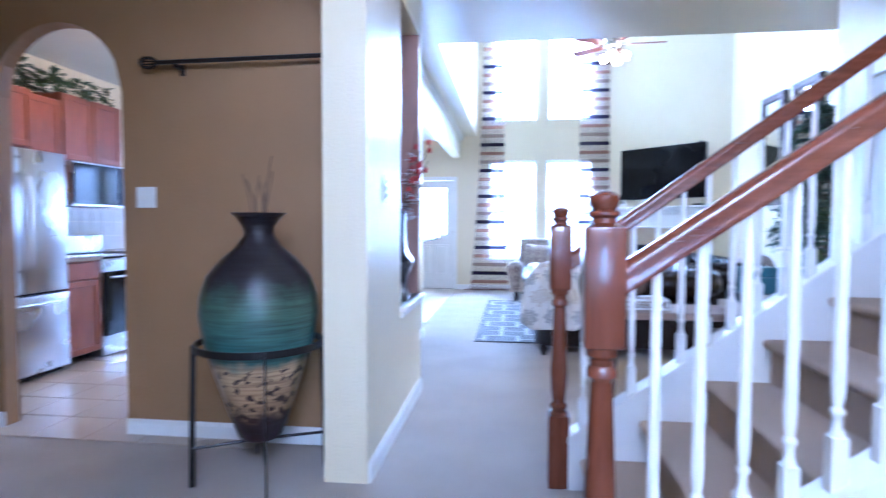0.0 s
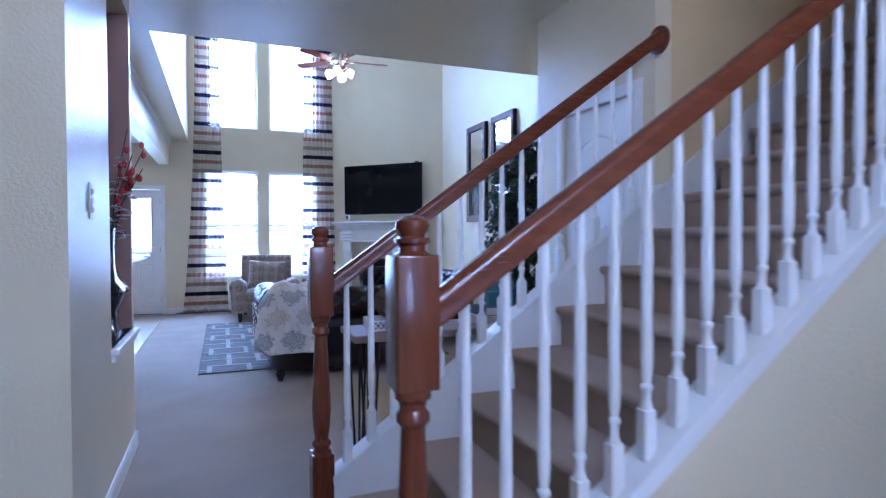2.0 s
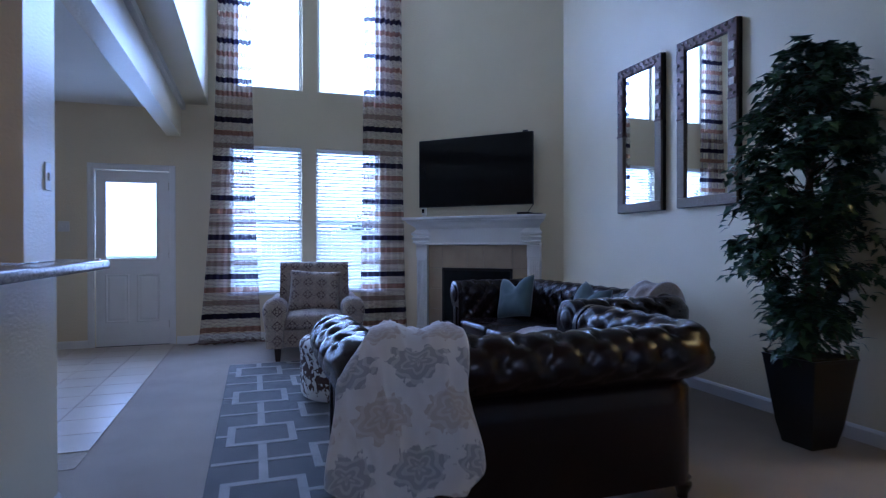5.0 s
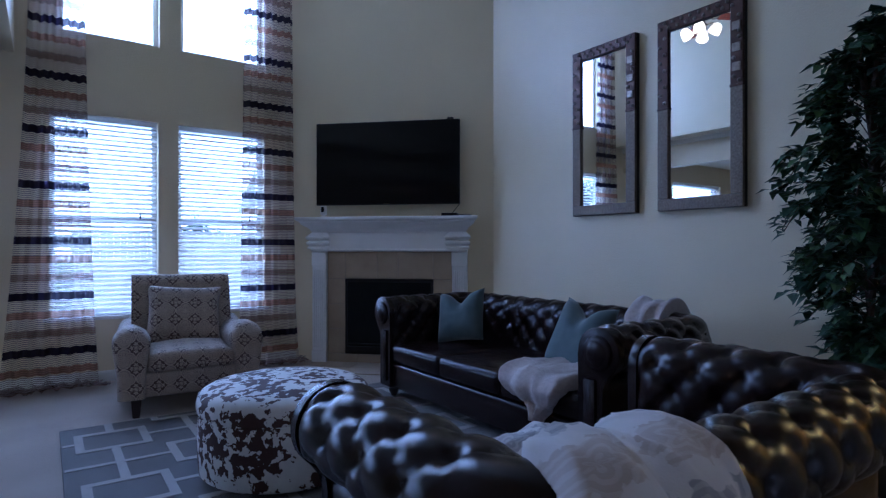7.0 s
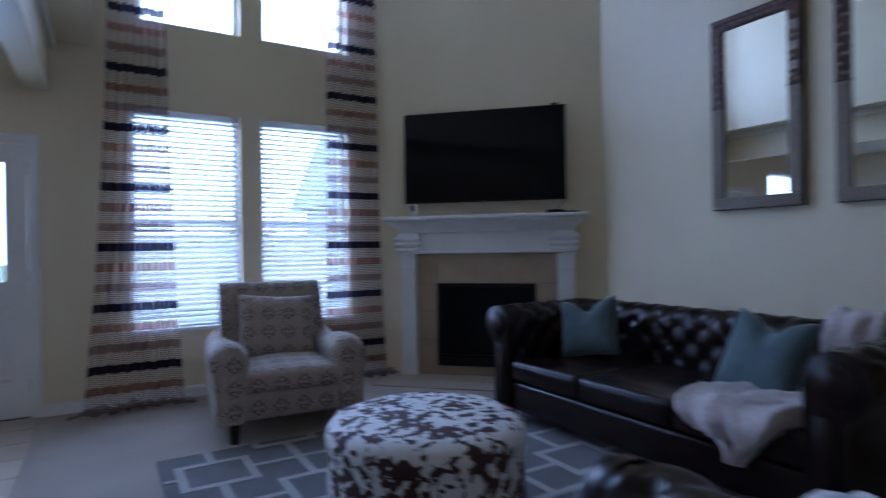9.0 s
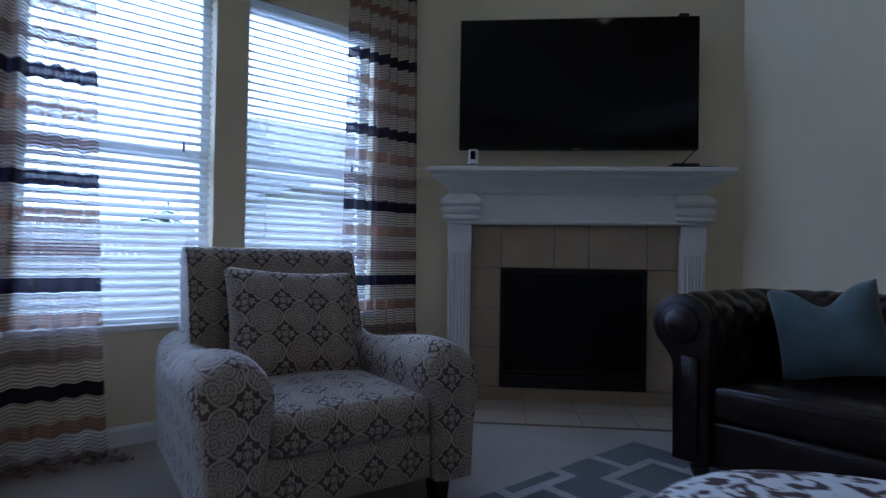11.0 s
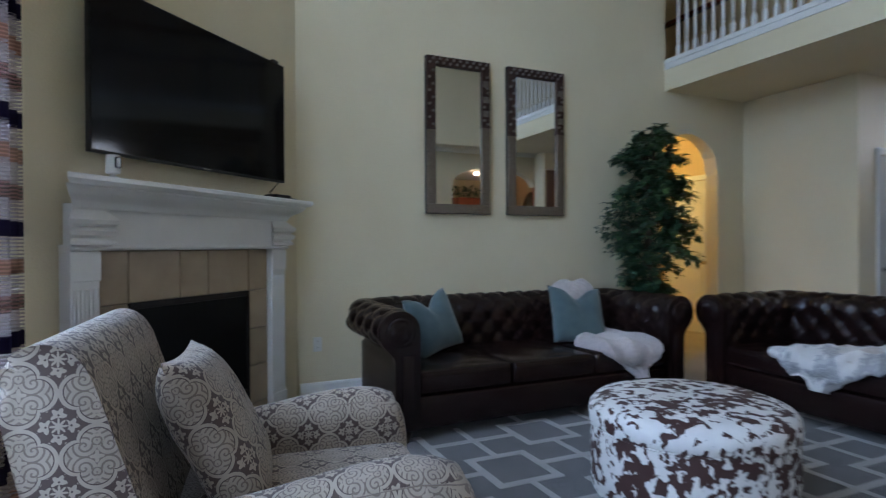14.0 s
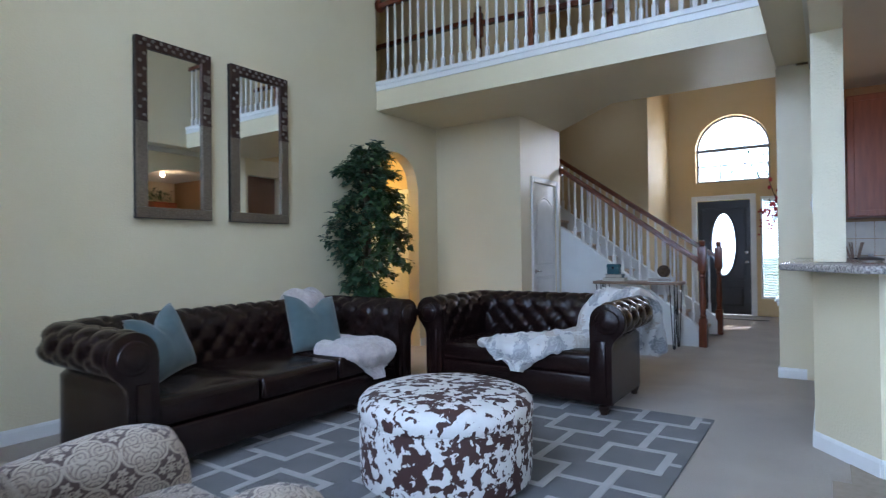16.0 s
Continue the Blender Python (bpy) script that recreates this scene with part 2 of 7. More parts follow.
bm = wall(B(), "x", RIGHT, RIGHT + 0.16, 3.7, 10.1, 0, SOFFIT, [(5.22, 6.1, 0, 1.98, 0.42)])
wall(bm, "x", RIGHT, RIGHT + 0.16, 6.0, 10.1, SOFFIT, TOP)
structure("wall_east", bm, CREAM, "cream painted wall with an arched doorway", "wall")
structure("wall_loft_east", wall(B(), "x", 7.0, 7.1, 3.7, 6.0, LOFT, TOP), GOLDWALL, "golden beige end wall of the loft", "wall")
structure("wall_loft_side", wall(B(), "y", 6.0, 6.1, RIGHT + 0.16, 7.1, LOFT, TOP), CREAM, "cream painted side wall of the loft", "wall")
structure("loft_landing", boxed(RIGHT, 7.1, 3.7, 6.0, 2.9, LOFT), CREAM, "cream edged floor of the loft passage", "loft")
structure("wall_closet", wall(B(), "y", 4.68, 4.8, 3.89, RIGHT, 0, SOFFIT), CREAM, "cream painted closet wall below the loft", "wall")
structure("wall_closet_side", wall(B(), "x", 3.89, 4.0, 3.58, 4.68, 0, SOFFIT, [(3.74, 4.45, 0, 2.06)]), CREAM, "cream painted closet wall with a white door", "wall")
structure("wall_stair", wall(B(), "y", 3.58, 3.7, 4.0, 6.9, 0, TOP), GOLDWALL, "golden beige wall along the stairs", "wall")
structure("wall_under_stair", prism(B(), [(2.2, 0), (6.5, 0), (6.5, 3.1), (2.2, 0.02)], "y", 2.29, 2.36), CREAM, "cream wall below the stairs", "wall")
structure("wall_foyer", wall(B(), "y", 1.1, 1.22, 3.3, 6.9, 0, TOP), GOLDWALL, "golden beige wall beside the foyer", "wall")
structure("wall_foyer_side", wall(B(), "x", 3.3, 3.42, -0.35, 1.1, 0, TOP), GOLDWALL, "golden beige foyer wall", "wall")
structure("wall_stair_end", wall(B(), "x", 6.9, 7.0, 1.1, 3.7, 0, TOP), GOLDWALL, "golden beige wall at the top of the stairs", "wall")
structure("wall_south", wall(B(), "y", -0.55, -0.35, -2.7, 3.42, 0, TOP, [(1.955, 2.83, 0, 2.07), (1.5, 1.8, 0.3, 2.1), (1.64, 2.84, 2.4, 3.0, 0.6)]), GOLDWALL, "golden beige front wall with an arched window over the door", "wall")
structure("wall_west", wall(B(), "x", -2.75, -2.6, -0.55, 11.65, 0, TOP), CREAM, "cream painted side wall of the dining room and kitchen", "wall")
structure("wall_dining", wall(B(), "y", 3.87, 3.97, -2.6, 1.0, 0, SOFFIT, [(-1.1, -0.31, 0, 1.95, 0.4)]), TANWALL, "tan painted dining room wall with an arched doorway", "wall")
# hall wall with its niche
bm = B()
wall(bm, "x", 1.06, 1.21, 3.46, 4.95, 0, SOFFIT, [(4.22, 4.905, 0.72, 2.55)])
box(bm, 0.915, 1.06, 3.98, 4.95, 0, SOFFIT)
structure("wall_hall", bm, CREAM, "cream textured hall wall with an art niche", "wall")
bm = B()
box(bm, 1.03, 1.06, 3.46, 3.975, 0, SOFFIT)
structure("wall_hall_back", bm, TANWALL, "tan painted back of the hall wall", "wall")
bm = B()
box(bm, 1.061, 1.065, 4.222, 4.903, 0.722, 2.548)
box(bm, 1.065, 1.206, 4.899, 4.903, 0.722, 2.548)
structure("niche_lining", bm, BROWNWALL, "brown painted inside of the niche", "niche")
# arch to the dining room
structure("wall_dining_arch", wall(B(), "x", 1.0, 1.21, -0.35, 3.46, 0, SOFFIT, [(0.2, 3.44, 0, 2.32, 0.36)]), CREAM, "cream wall with a wide arch to the dining room", "wall")
structure("wall_foyer_upper", wall(B(), "x", 1.05, 1.21, -0.35, 4.68, SOFFIT, TOP), GOLDWALL, "golden beige upper foyer wall", "wall")
# loft floor with its cut corner
structure("loft_floor", prism(B(), [(1.2, 4.68), (2.8, 4.68), (3.9, 3.58), (RIGHT, 3.58), (RIGHT, 6.0), (1.2, 6.0)], "z", SOFFIT, LOFT), CREAM, "cream painted underside and edge of the loft", "loft")
# upper wall over the kitchen and its beam
structure("wall_upper_west", wall(B(), "x", 1.0, 1.2, 4.95, BACK, 2.85, TOP), CREAM, "cream painted upper wall above the breakfast room", "wall")
structure("wall_loft_west", wall(B(), "x", 1.05, 1.2, 4.68, 4.95, SOFFIT, TOP), CREAM, "cream painted wall beside the loft", "wall")
structure("beam", boxed(0.75, 0.905, 6.95, BACK, 2.46, 2.85), CREAM, "cream painted header beam at the breakfast room", "beam")
structure("beam_arch", wall(B(), "x", 0.745, 0.905, 4.95, 6.95, 1.1, 2.85, [(4.95, 6.6, 1.1, 2.25, 0.3)]), CREAM, "cream column and shallow arch over the bar", "column")
structure("soffit", boxed(0.905, 1.0, 4.95, BACK, 2.85, 2.95), CREAM, "cream painted soffit along the header beam", "soffit")
structure("ceiling_kitchen", boxed(-2.6, 0.95, 3.97, BACK, 2.78, 2.86), CEIL, "white textured kitchen ceiling", "ceiling")
structure("ceiling_dining", boxed(-2.6, 1.0, -0.35, 3.87, SOFFIT, SOFFIT + 0.08), CEIL, "white textured dining room ceiling", "ceiling")
structure("ceiling", boxed(-2.75, 7.0, -0.55, 11.65, TOP, TOP + 0.15), CEIL, "white textured ceiling two storeys up", "ceiling")
# bar half wall
bm = B()
box(bm, 0.75, 0.91, 4.95, 6.8, 0, 1.05)
prism(bm, [(0.91, 6.8), (0.91, 6.95), (0.62, 7.33), (-0.4, 7.33), (-0.4, 7.17), (0.53, 7.17), (0.75, 6.9), (0.75, 6.8)], "z", 0, 1.05)
structure("wall_bar", bm, CREAM, "cream half wall below the kitchen bar", "wall")
# small room behind the arched doorway
bm = B()
box(bm, RIGHT + 0.16, 7.6, 4.3, 4.4, 0, 2.8)
box(bm, RIGHT + 0.16, 7.6, 6.9, 7.0, 0, 2.8)
box(bm, 7.6, 7.7, 4.3, 7.0, 0, 2.8)
structure("wall_side_hall", bm, GOLDWALL, "golden beige walls of the side hall", "wall")
structure("ceiling_side_hall", boxed(RIGHT + 0.16, 7.7, 4.3, 7.0, 2.8, 2.9), CEIL, "white ceiling of the side hall", "ceiling")
structure("floor_side_hall", boxed(7.0, 7.7, 4.3, 7.0, -0.24, 0.0), CARPET, "beige carpet of the side hall", "floor")

# ---- windows, doors, trim ----
def baseboard(x0, y0, x1, y1, side):
    """A moulded skirting board along a wall; side: which way the room lies from the line's direction."""
    d = Vector((x1 - x0, y1 - y0, 0)).normalized()
    n = Vector((-d.y, d.x, 0)) * side
    bm = B()
    sec = [(0, 0.0), (0.014, 0.0), (0.014, 0.075), (0.009, 0.088), (0.004, 0.095), (0, 0.095)]
    rows = [[bm.verts.new((x + n.x * a, y + n.y * a, z + 0.001)) for a, z in sec] for x, y in ((x0, y0), (x1, y1))]
    k = len(sec)
    for i in range(k):
        bm.faces.new((rows[0][i], rows[0][(i + 1) % k], rows[1][(i + 1) % k], rows[1][i]))
    bm.faces.new(rows[0])
    bm.faces.new(rows[1][::-1])
    structure("baseboard", bm, WHITE, "white painted skirting board", "baseboard")


for run in ((0.85, BACK, 3.56, BACK, -1), (-2.6, BACK, -0.07, BACK, -1), (RIGHT, 9.86, RIGHT, 6.1, -1), (RIGHT, 5.22, RIGHT, 4.8, -1), (3.9, 4.8, RIGHT, 4.8, 1), (3.89, 4.8, 3.89, 4.53, -1),
            (1.21, 3.46, 1.21, 4.95, -1), (1.0, 4.95, 1.225, 4.95, 1), (1.0, 3.46, 1.225, 3.46, -1), (-0.31, 3.87, 1.0, 3.87, -1), (-2.6, 3.87, -1.1, 3.87, -1), (1.0, 3.47, 1.0, 3.86, 1),
            (0.91, 4.96, 0.91, 6.95, -1), (0.91, 6.95, 0.62, 7.33, -1), (0.62, 7.33, -0.4, 7.33, -1), (2.95, -0.35, 3.3, -0.35, 1), (3.56, 11.44, 3.62, 11.38, -1)):
    baseboard(*run)
baseboard(2.2, 2.29, 6.5, 2.29, -1)


def window(number, x0, x1, z0, z1, split=True, sill=True, y=BACK):
    """A white sash window in the back wall."""
    w = thing("window_%d" % number, "white framed sash window in the cream wall", "window", kind="structure")
    f = 0.045
    bm = B()
    for a, b, c, d in ((x0, x0 + f, z0, z1), (x1 - f, x1, z0, z1), (x0 + f, x1 - f, z0, z0 + f), (x0 + f, x1 - f, z1 - f, z1)):
        box(bm, a, b, y + 0.1, y + 0.16, c, d, 0.006)
    if split:
        zm = z0 + (z1 - z0) * 0.47
        box(bm, x0 + f, x1 - f, y + 0.095, y + 0.165, zm, zm + 0.05, 0.006)
    part("window_frame", bm, WHITE, w)
    g = part("pane", boxed(x0 + f, x1 - f, y + 0.128, y + 0.132, z0 + f, z1 - f), GLASS, w)
    g.visible_shadow = False
    if sill:
        part("window_sill", boxed(x0 - 0.04, x1 + 0.04, y - 0.035, y + 0.1, z0 - 0.03, z0 + 0.004, 0.008), WHITE, w)
    return w


for i, (a, b, c, d) in enumerate(WINS):
    window(i + 1, a, b, c, d, i < 2, i < 2)
window(5, -2.1, -0.5, 0.6, 2.42)

SLATS = {}


def blind(x0, x1, z0, z1, y=BACK + 0.045):
    """A horizontal blind of slats on two cords."""
    t = thing("window_blind", "white horizontal slat blind lowered over a window", "blind", pose((x0 + x1) / 2, y, 0), "window blinds")
    w = x1 - x0 - 0.02
    part("headrail", boxed(-w / 2, w / 2, -0.03, 0.025, z1 - 0.05, z1 - 0.002, 0.005), BLIND, t)
    if w not in SLATS:
        bm = B()
        c, s = math.cos(radians(32)), math.sin(radians(32))
        rows = []
        for k in range(5):
            u = -0.025 + 0.0125 * k
            lift = 0.004 * (1 - (u / 0.025) ** 2)
            rows.append([(u * c, u * s + lift), (u * c, u * s + lift - 0.0025)])
        up = [[bm.verts.new((x, r[0][0], r[0][1])) for r in rows] for x in (-w / 2, w / 2)]
        dn = [[bm.verts.new((x, r[1][0], r[1][1])) for r in rows] for x in (-w / 2, w / 2)]
        for k in range(4):
            bm.faces.new((up[0][k], up[1][k], up[1][k + 1], up[0][k + 1]))
            bm.faces.new((dn[0][k + 1], dn[1][k + 1], dn[1][k], dn[0][k]))
        bm.faces.new((up[0][0], dn[0][0], dn[1][0], up[1][0]))
        bm.faces.new((up[0][4], up[1][4], dn[1][4], dn[0][4]))
        SLATS[w] = part("slat", bm, BLIND, t, smooth=True)
        SLATS[w].location = (0, 0, z1 - 0.075)
        start = 1
    else:
        start = 0
    for k in range(start, int((z1 - z0 - 0.11) / 0.044) + 1):
        o = new("slat", SLATS[w].data)
        o.parent = t
        o.location = (0, 0, z1 - 0.075 - 0.044 * k)
    part("bottom_rail", boxed(-w / 2, w / 2, -0.022, 0.022, z0 + 0.006, z0 + 0.026, 0.005), BLIND, t)
    for x in (-w * 0.36, w * 0.36):
        part("cord", boxed(x - 0.0015, x + 0.0015, -0.027, -0.024, z0 + 0.02, z1 - 0.04), PLASTIC, t)
    bm = B()
    lathe(bm, [(0.003, -0.02), (0.009, 0.0), (0.006, 0.03), (0.002, 0.035)], 8, w * 0.33, -0.034)
    bm2 = part("tassel", bm, BLACK, t)
    bm2.location = (0, 0, z0 + (z1 - z0) * 0.5)


blind(*WINS[0])
blind(*WINS[1])
blind(-2.1, -0.5, 0.6, 2.42)


def casing(bm, u0, u1, top, face, out, axis="y", w=0.07):
    """A moulded frame round a door: u0..u1 is the opening, face the wall's plane, out the way into the room."""
    for a, b, c, d in ((u0 - w, u0, 0.001, top + w), (u1, u1 + w, 0.001, top + w), (u0, u1, top, top + w)):
        for e, g in ((0.0, 0.012), (0.012, 0.02)):
            s = 0.0 if e == 0 else 0.012
            lo, hi = sorted((face + out * (e + 0.001 * (e == 0)), face + out * g))
            aa, bb = a + (s if a != u0 else 0), b - (s if b != u1 else 0)
            if axis == "y":
                box(bm, aa, bb, lo, hi, c, d - s, 0.002, 1)
            else:
                box(bm, lo, hi, aa, bb, c, d - s, 0.002, 1)
    return bm


def raised_panel(u0, u1, z0, z1, y, out, arch=0.0):
    """A door's panel: a sunk moulding with a raised field."""
    bm = B()
    n = 10
    def outline(d):
        pts = [(u0 + d, z0 + d), (u1 - d, z0 + d)]
        for k in range(n + 1):
            f = k / n
            u = (u1 - d) + (u0 - u1 + 2 * d) * f
            pts.append((u, z1 - d + arch * math.sin(math.pi * f)))
        return pts
    steps = [(0.0, 0.003), (0.012, 0.011), (0.024, 0.003), (0.05, 0.009)]
    rings = [[bm.verts.new((u, y + out * h, z)) for u, z in outline(d)] for d, h in steps]
    for a, b in zip(rings, rings[1:]):
        for k in range(len(a)):
            j = (k + 1) % len(a)
            bm.faces.new((a[k], a[j], b[j], b[k]))
    bm.faces.new(rings[-1])
    return bm


def lever(parent, m, side):
    bm = B()
    lathe(bm, [(0.028, 0), (0.028, 0.008), (0.012, 0.012), (0.011, 0.045)], 16)
    box(bm, min(0, side * 0.1), max(0, side * 0.1), -0.009, 0.009, 0.036, 0.05, 0.004)
    o = part("door_handle", bm, CHROME, parent, "brushed nickel handle", smooth=True)
    o.matrix_basis = m
    return o


# patio door
d = thing("door_1", "white half-glass patio door, closed", "door", kind="structure")
bm = B()
wall(bm, "y", BACK + 0.03, BACK + 0.075, 0.006, 0.764, 0.012, 2.034, [(0.1, 0.643, 1.01, 1.91)])
part("door_leaf", bm, WHITE, d)
part("threshold", boxed(0.0, 0.77, BACK - 0.01, BACK + 0.12, 0.001, 0.011), BLACK, d, "dark metal threshold")
bm = B()
for a, b, c, e in ((0.085, 0.115, 0.995, 1.925), (0.628, 0.658, 0.995, 1.925), (0.115, 0.628, 0.995, 1.025), (0.115, 0.628, 1.895, 1.925)):
    box(bm, a, b, BACK + 0.015, BACK + 0.03, c, e, 0.005)
part("glass_frame", bm, WHITE, d)
g = part("pane", boxed(0.1, 0.643, BACK + 0.05, BACK + 0.054, 1.01, 1.91), GLASS, d)
g.visible_shadow = False
part("door_panel", raised_panel(0.1, 0.345, 0.28, 0.84, BACK + 0.03, -1), WHITE, d)
part("door_panel", raised_panel(0.425, 0.665, 0.28, 0.84, BACK + 0.03, -1), WHITE, d)
part("door_casing", casing(B(), 0.0, 0.77, 2.04, BACK, -1), WHITE, d)
bm = B()
lathe(bm, [(0.026, 0), (0.026, 0.006), (0.01, 0.012), (0.01, 0.035), (0.026, 0.045), (0.03, 0.06), (0.022, 0.072), (0.0, 0.075)], 16, caps=False)
o = part("door_knob", bm, CHROME, d, "brushed nickel knob", smooth=True)
o.matrix_basis = pose(0.045, BACK + 0.03, 1.0, 90, 0, 0)
for z in (0.2, 1.02, 1.82):
    part("hinge", boxed(0.762, 0.774, BACK + 0.018, BACK + 0.032, z, z + 0.09, 0.003), CHROME, d)

# closet door
d = thing("door_2", "white two-panel closet door with an arched upper panel, closed", "door", kind="structure")
part("door_leaf", boxed(3.902, 3.937, 3.745, 4.445, 0.012, 2.055), WHITE, d)
for z0, z1, ar in ((0.2, 0.86, 0.0), (1.0, 1.8, 0.09)):
    o = part("door_panel", raised_panel(-0.25, 0.25, z0, z1, 0, -1, ar), WHITE, d)
    o.matrix_basis = pose(3.902, 4.095, 0, 0, 0, -90)
part("door_casing", casing(B(), 3.74, 4.45, 2.06, 3.89, -1, "x"), WHITE, d)
lever(d, pose(3.902, 4.385, 0.93, 0, -90, 0) @ pose(0, 0, 0, 0, 0, 90), -1)

# front door with its oval glass
EBONY = mat("black_painted_door", (0.012, 0.01, 0.012), (0.02, 0.017, 0.018), 4, 0.35, bump=0.1, fine=50)
OVALGLASS = mat("frosted_leaded_glass", (0.8, 0.8, 0.78), (0.6, 0.62, 0.62), 40, 0.3, bump=0.3, fine=60, emit=None)
OVALGLASS.node_tree.nodes["Principled BSDF"].inputs["Transmission Weight"].default_value = 0.95
FY = -0.35
d = thing("door_3", "black front door with an oval leaded glass, closed", "door", kind="structure")
bm = B()
cx, cz, rx, rz, n = 2.392, 1.27, 0.19, 0.56, 40
inner, outer = [], []
for k in range(n):
    a = 2 * math.pi * k / n
    c, s = math.cos(a), math.sin(a)
    inner.append((cx + rx * c, cz + rz * s))
    g = 1 / max(abs(c) / 0.43, abs(s) / (1.025 if True else 1))
    u, v = cx + g * c, 1.035 + g * s
    outer.append((min(max(u, 1.962), 2.822), min(max(v, 0.012), 2.062)))
for u in (1.962, 2.822):
    for v in (0.01, 2.06):
        k = min(range(n), key=lambda i: math.hypot(outer[i][0] - u, outer[i][1] - v))
        outer[k] = (u, v)
for ya, yb in ((FY - 0.07, FY - 0.025),):
    fi = [bm.verts.new((u, yb, v)) for u, v in inner]
    fo = [bm.verts.new((u, yb, v)) for u, v in outer]
    bi = [bm.verts.new((u, ya, v)) for u, v in inner]
    bo = [bm.verts.new((u, ya, v)) for u, v in outer]
    for k in range(n):
        j = (k + 1) % n
        for q in ((fi[k], fi[j], fo[j], fo[k]), (bi[k], bi[j], bo[j], bo[k]), (fi[k], fi[j], bi[j], bi[k]), (fo[k], fo[j], bo[j], bo[k])):
            bm.faces.new(q)
part("door_leaf", bm, EBONY, d)
bm = B()
sweep(bm, [(cx + (rx + 0.015) * math.cos(2 * math.pi * k / 48), FY - 0.022, cz + (rz + 0.015) * math.sin(2 * math.pi * k / 48)) for k in range(49)], ring(0.018, 8), up=(0, 1, 0))
part("oval_moulding", bm, EBONY, d, smooth=True)
bm = B()
f = bm.faces.new([bm.verts.new((cx + rx * math.cos(2 * math.pi * k / n), FY - 0.05, cz + rz * math.sin(2 * math.pi * k / n))) for k in range(n)])
o = part("pane", bm, OVALGLASS, d, "frosted oval glass")
o.visible_shadow = False
part("door_panel", raised_panel(2.08, 2.7, 0.15, 0.5, FY - 0.025, 1), EBONY, d)
bm = B()
for a, b, c, e in ((2.03, 2.06, 0.62, 1.93), (2.724, 2.754, 0.62, 1.93), (2.06, 2.724, 0.62, 0.65), (2.06, 2.724, 1.9, 1.93)):
    box(bm, a, b, FY - 0.026, FY - 0.014, c, e, 0.005)
part("frame_moulding", bm, EBONY, d)
part("door_casing", casing(B(), 1.955, 2.83, 2.07, FY, 1, w=0.09), WHITE, d)
for z in (0.95, 1.12):
    bm = B()
    lathe(bm, [(0.03, 0), (0.03, 0.008), (0.012, 0.014), (0.028, 0.05), (0.024, 0.068), (0.0, 0.07)], 16, caps=False)
    o = part("door_knob" if z < 1 else "deadbolt", bm, CHROME, d, smooth=True)
    o.matrix_basis = pose(2.02, FY - 0.025, z, -90, 0, 0)

# sidelight with its blind, arched window
w = thing("window_6", "narrow white sidelight beside the front door", "window", kind="structure")
bm = B()
for a, b, c, e in ((1.5, 1.53, 0.3, 2.1), (1.77, 1.8, 0.3, 2.1), (1.53, 1.77, 0.3, 0.34), (1.53, 1.77, 2.06, 2.1)):
    box(bm, a, b, FY - 0.12, FY - 0.02, c, e, 0.004)
part("window_frame", bm, WHITE, w)
o = part("pane", boxed(1.53, 1.77, FY - 0.1, FY - 0.096, 0.34, 2.06), GLASS, w)
o.visible_shadow = False
blind(1.53, 1.77, 0.34, 2.06, FY - 0.05)
w = thing("window_7", "arched window with dark muntins over the front door", "window", kind="structure")
IRON = mat("grey_muntin", (0.25, 0.25, 0.25), None, 5, 0.5, bump=0)
bm = B()
for a, b, c, e in ((1.64, 2.84, 2.97, 3.03), (1.64, 1.68, 2.4, 2.97), (2.8, 2.84, 2.4, 2.97), (1.68, 2.8, 2.4, 2.44), (2.03, 2.05, 2.44, 2.97), (2.43, 2.45, 2.44, 2.97), (1.68, 2.8, 2.7, 2.72)):
    box(bm, a, b, FY - 0.14, FY - 0.1, c, e)
sweep(bm, [(2.24 + 0.58 * math.cos(math.pi * k / 30), FY - 0.12, 3.0 + 0.58 * math.sin(math.pi * k / 30)) for k in range(31)], ring(0.02, 6), up=(0, 1, 0))
sweep(bm, [(2.24 + 0.2 * math.cos(math.pi * k / 14), FY - 0.12, 3.0 + 0.2 * math.sin(math.pi * k / 14)) for k in range(15)], ring(0.009, 6), up=(0, 1, 0))
for a in (45, 90, 135):
    c, s = math.cos(radians(a)), math.sin(radians(a))
    sweep(bm, [(2.24 + 0.2 * c, FY - 0.12, 3 + 0.2 * s), (2.24 + 0.58 * c, FY - 0.12, 3 + 0.58 * s)], ring(0.009, 6), up=(0, 1, 0))
part("window_frame", bm, IRON, w)
bm = B()
bm.faces.new([bm.verts.new(p) for p in [(1.64, FY - 0.12, 2.4), (2.84, FY - 0.12, 2.4)] + [(2.24 + 0.6 * math.cos(math.pi * k / 30), FY - 0.12, 3.0 + 0.6 * math.sin(math.pi * k / 30)) for k in range(31)]])
o = part("pane", bm, GLASS, w)
o.visible_shadow = False

# niche sill
structure("niche_sill", boxed(1.07, 1.245, 4.2, 4.93, 0.69, 0.72, 0.008), WHITE, "white painted niche sill", "sill")
bm = B()
box(bm, 1.21, 1.228, 4.2, 4.93, 0.655, 0.69, 0.006)
structure("niche_apron", bm, WHITE, "white moulding below the niche sill", "trim")

# ---- stairs and railings ----
RISE, RUN, FIRST = 0.19, 0.257, 2.19
STAIRCARPET = mat("beige_stair_carpet", (0.57, 0.43, 0.31), (0.46, 0.34, 0.235), 3, 0.95, bump=1.0, fine=350, depth=0.008, spec=0.1, sheen=0.3)
SLOPE = RISE / RUN


def nose(k):
    return FIRST + RUN * (k - 1), RISE * k - 0.04


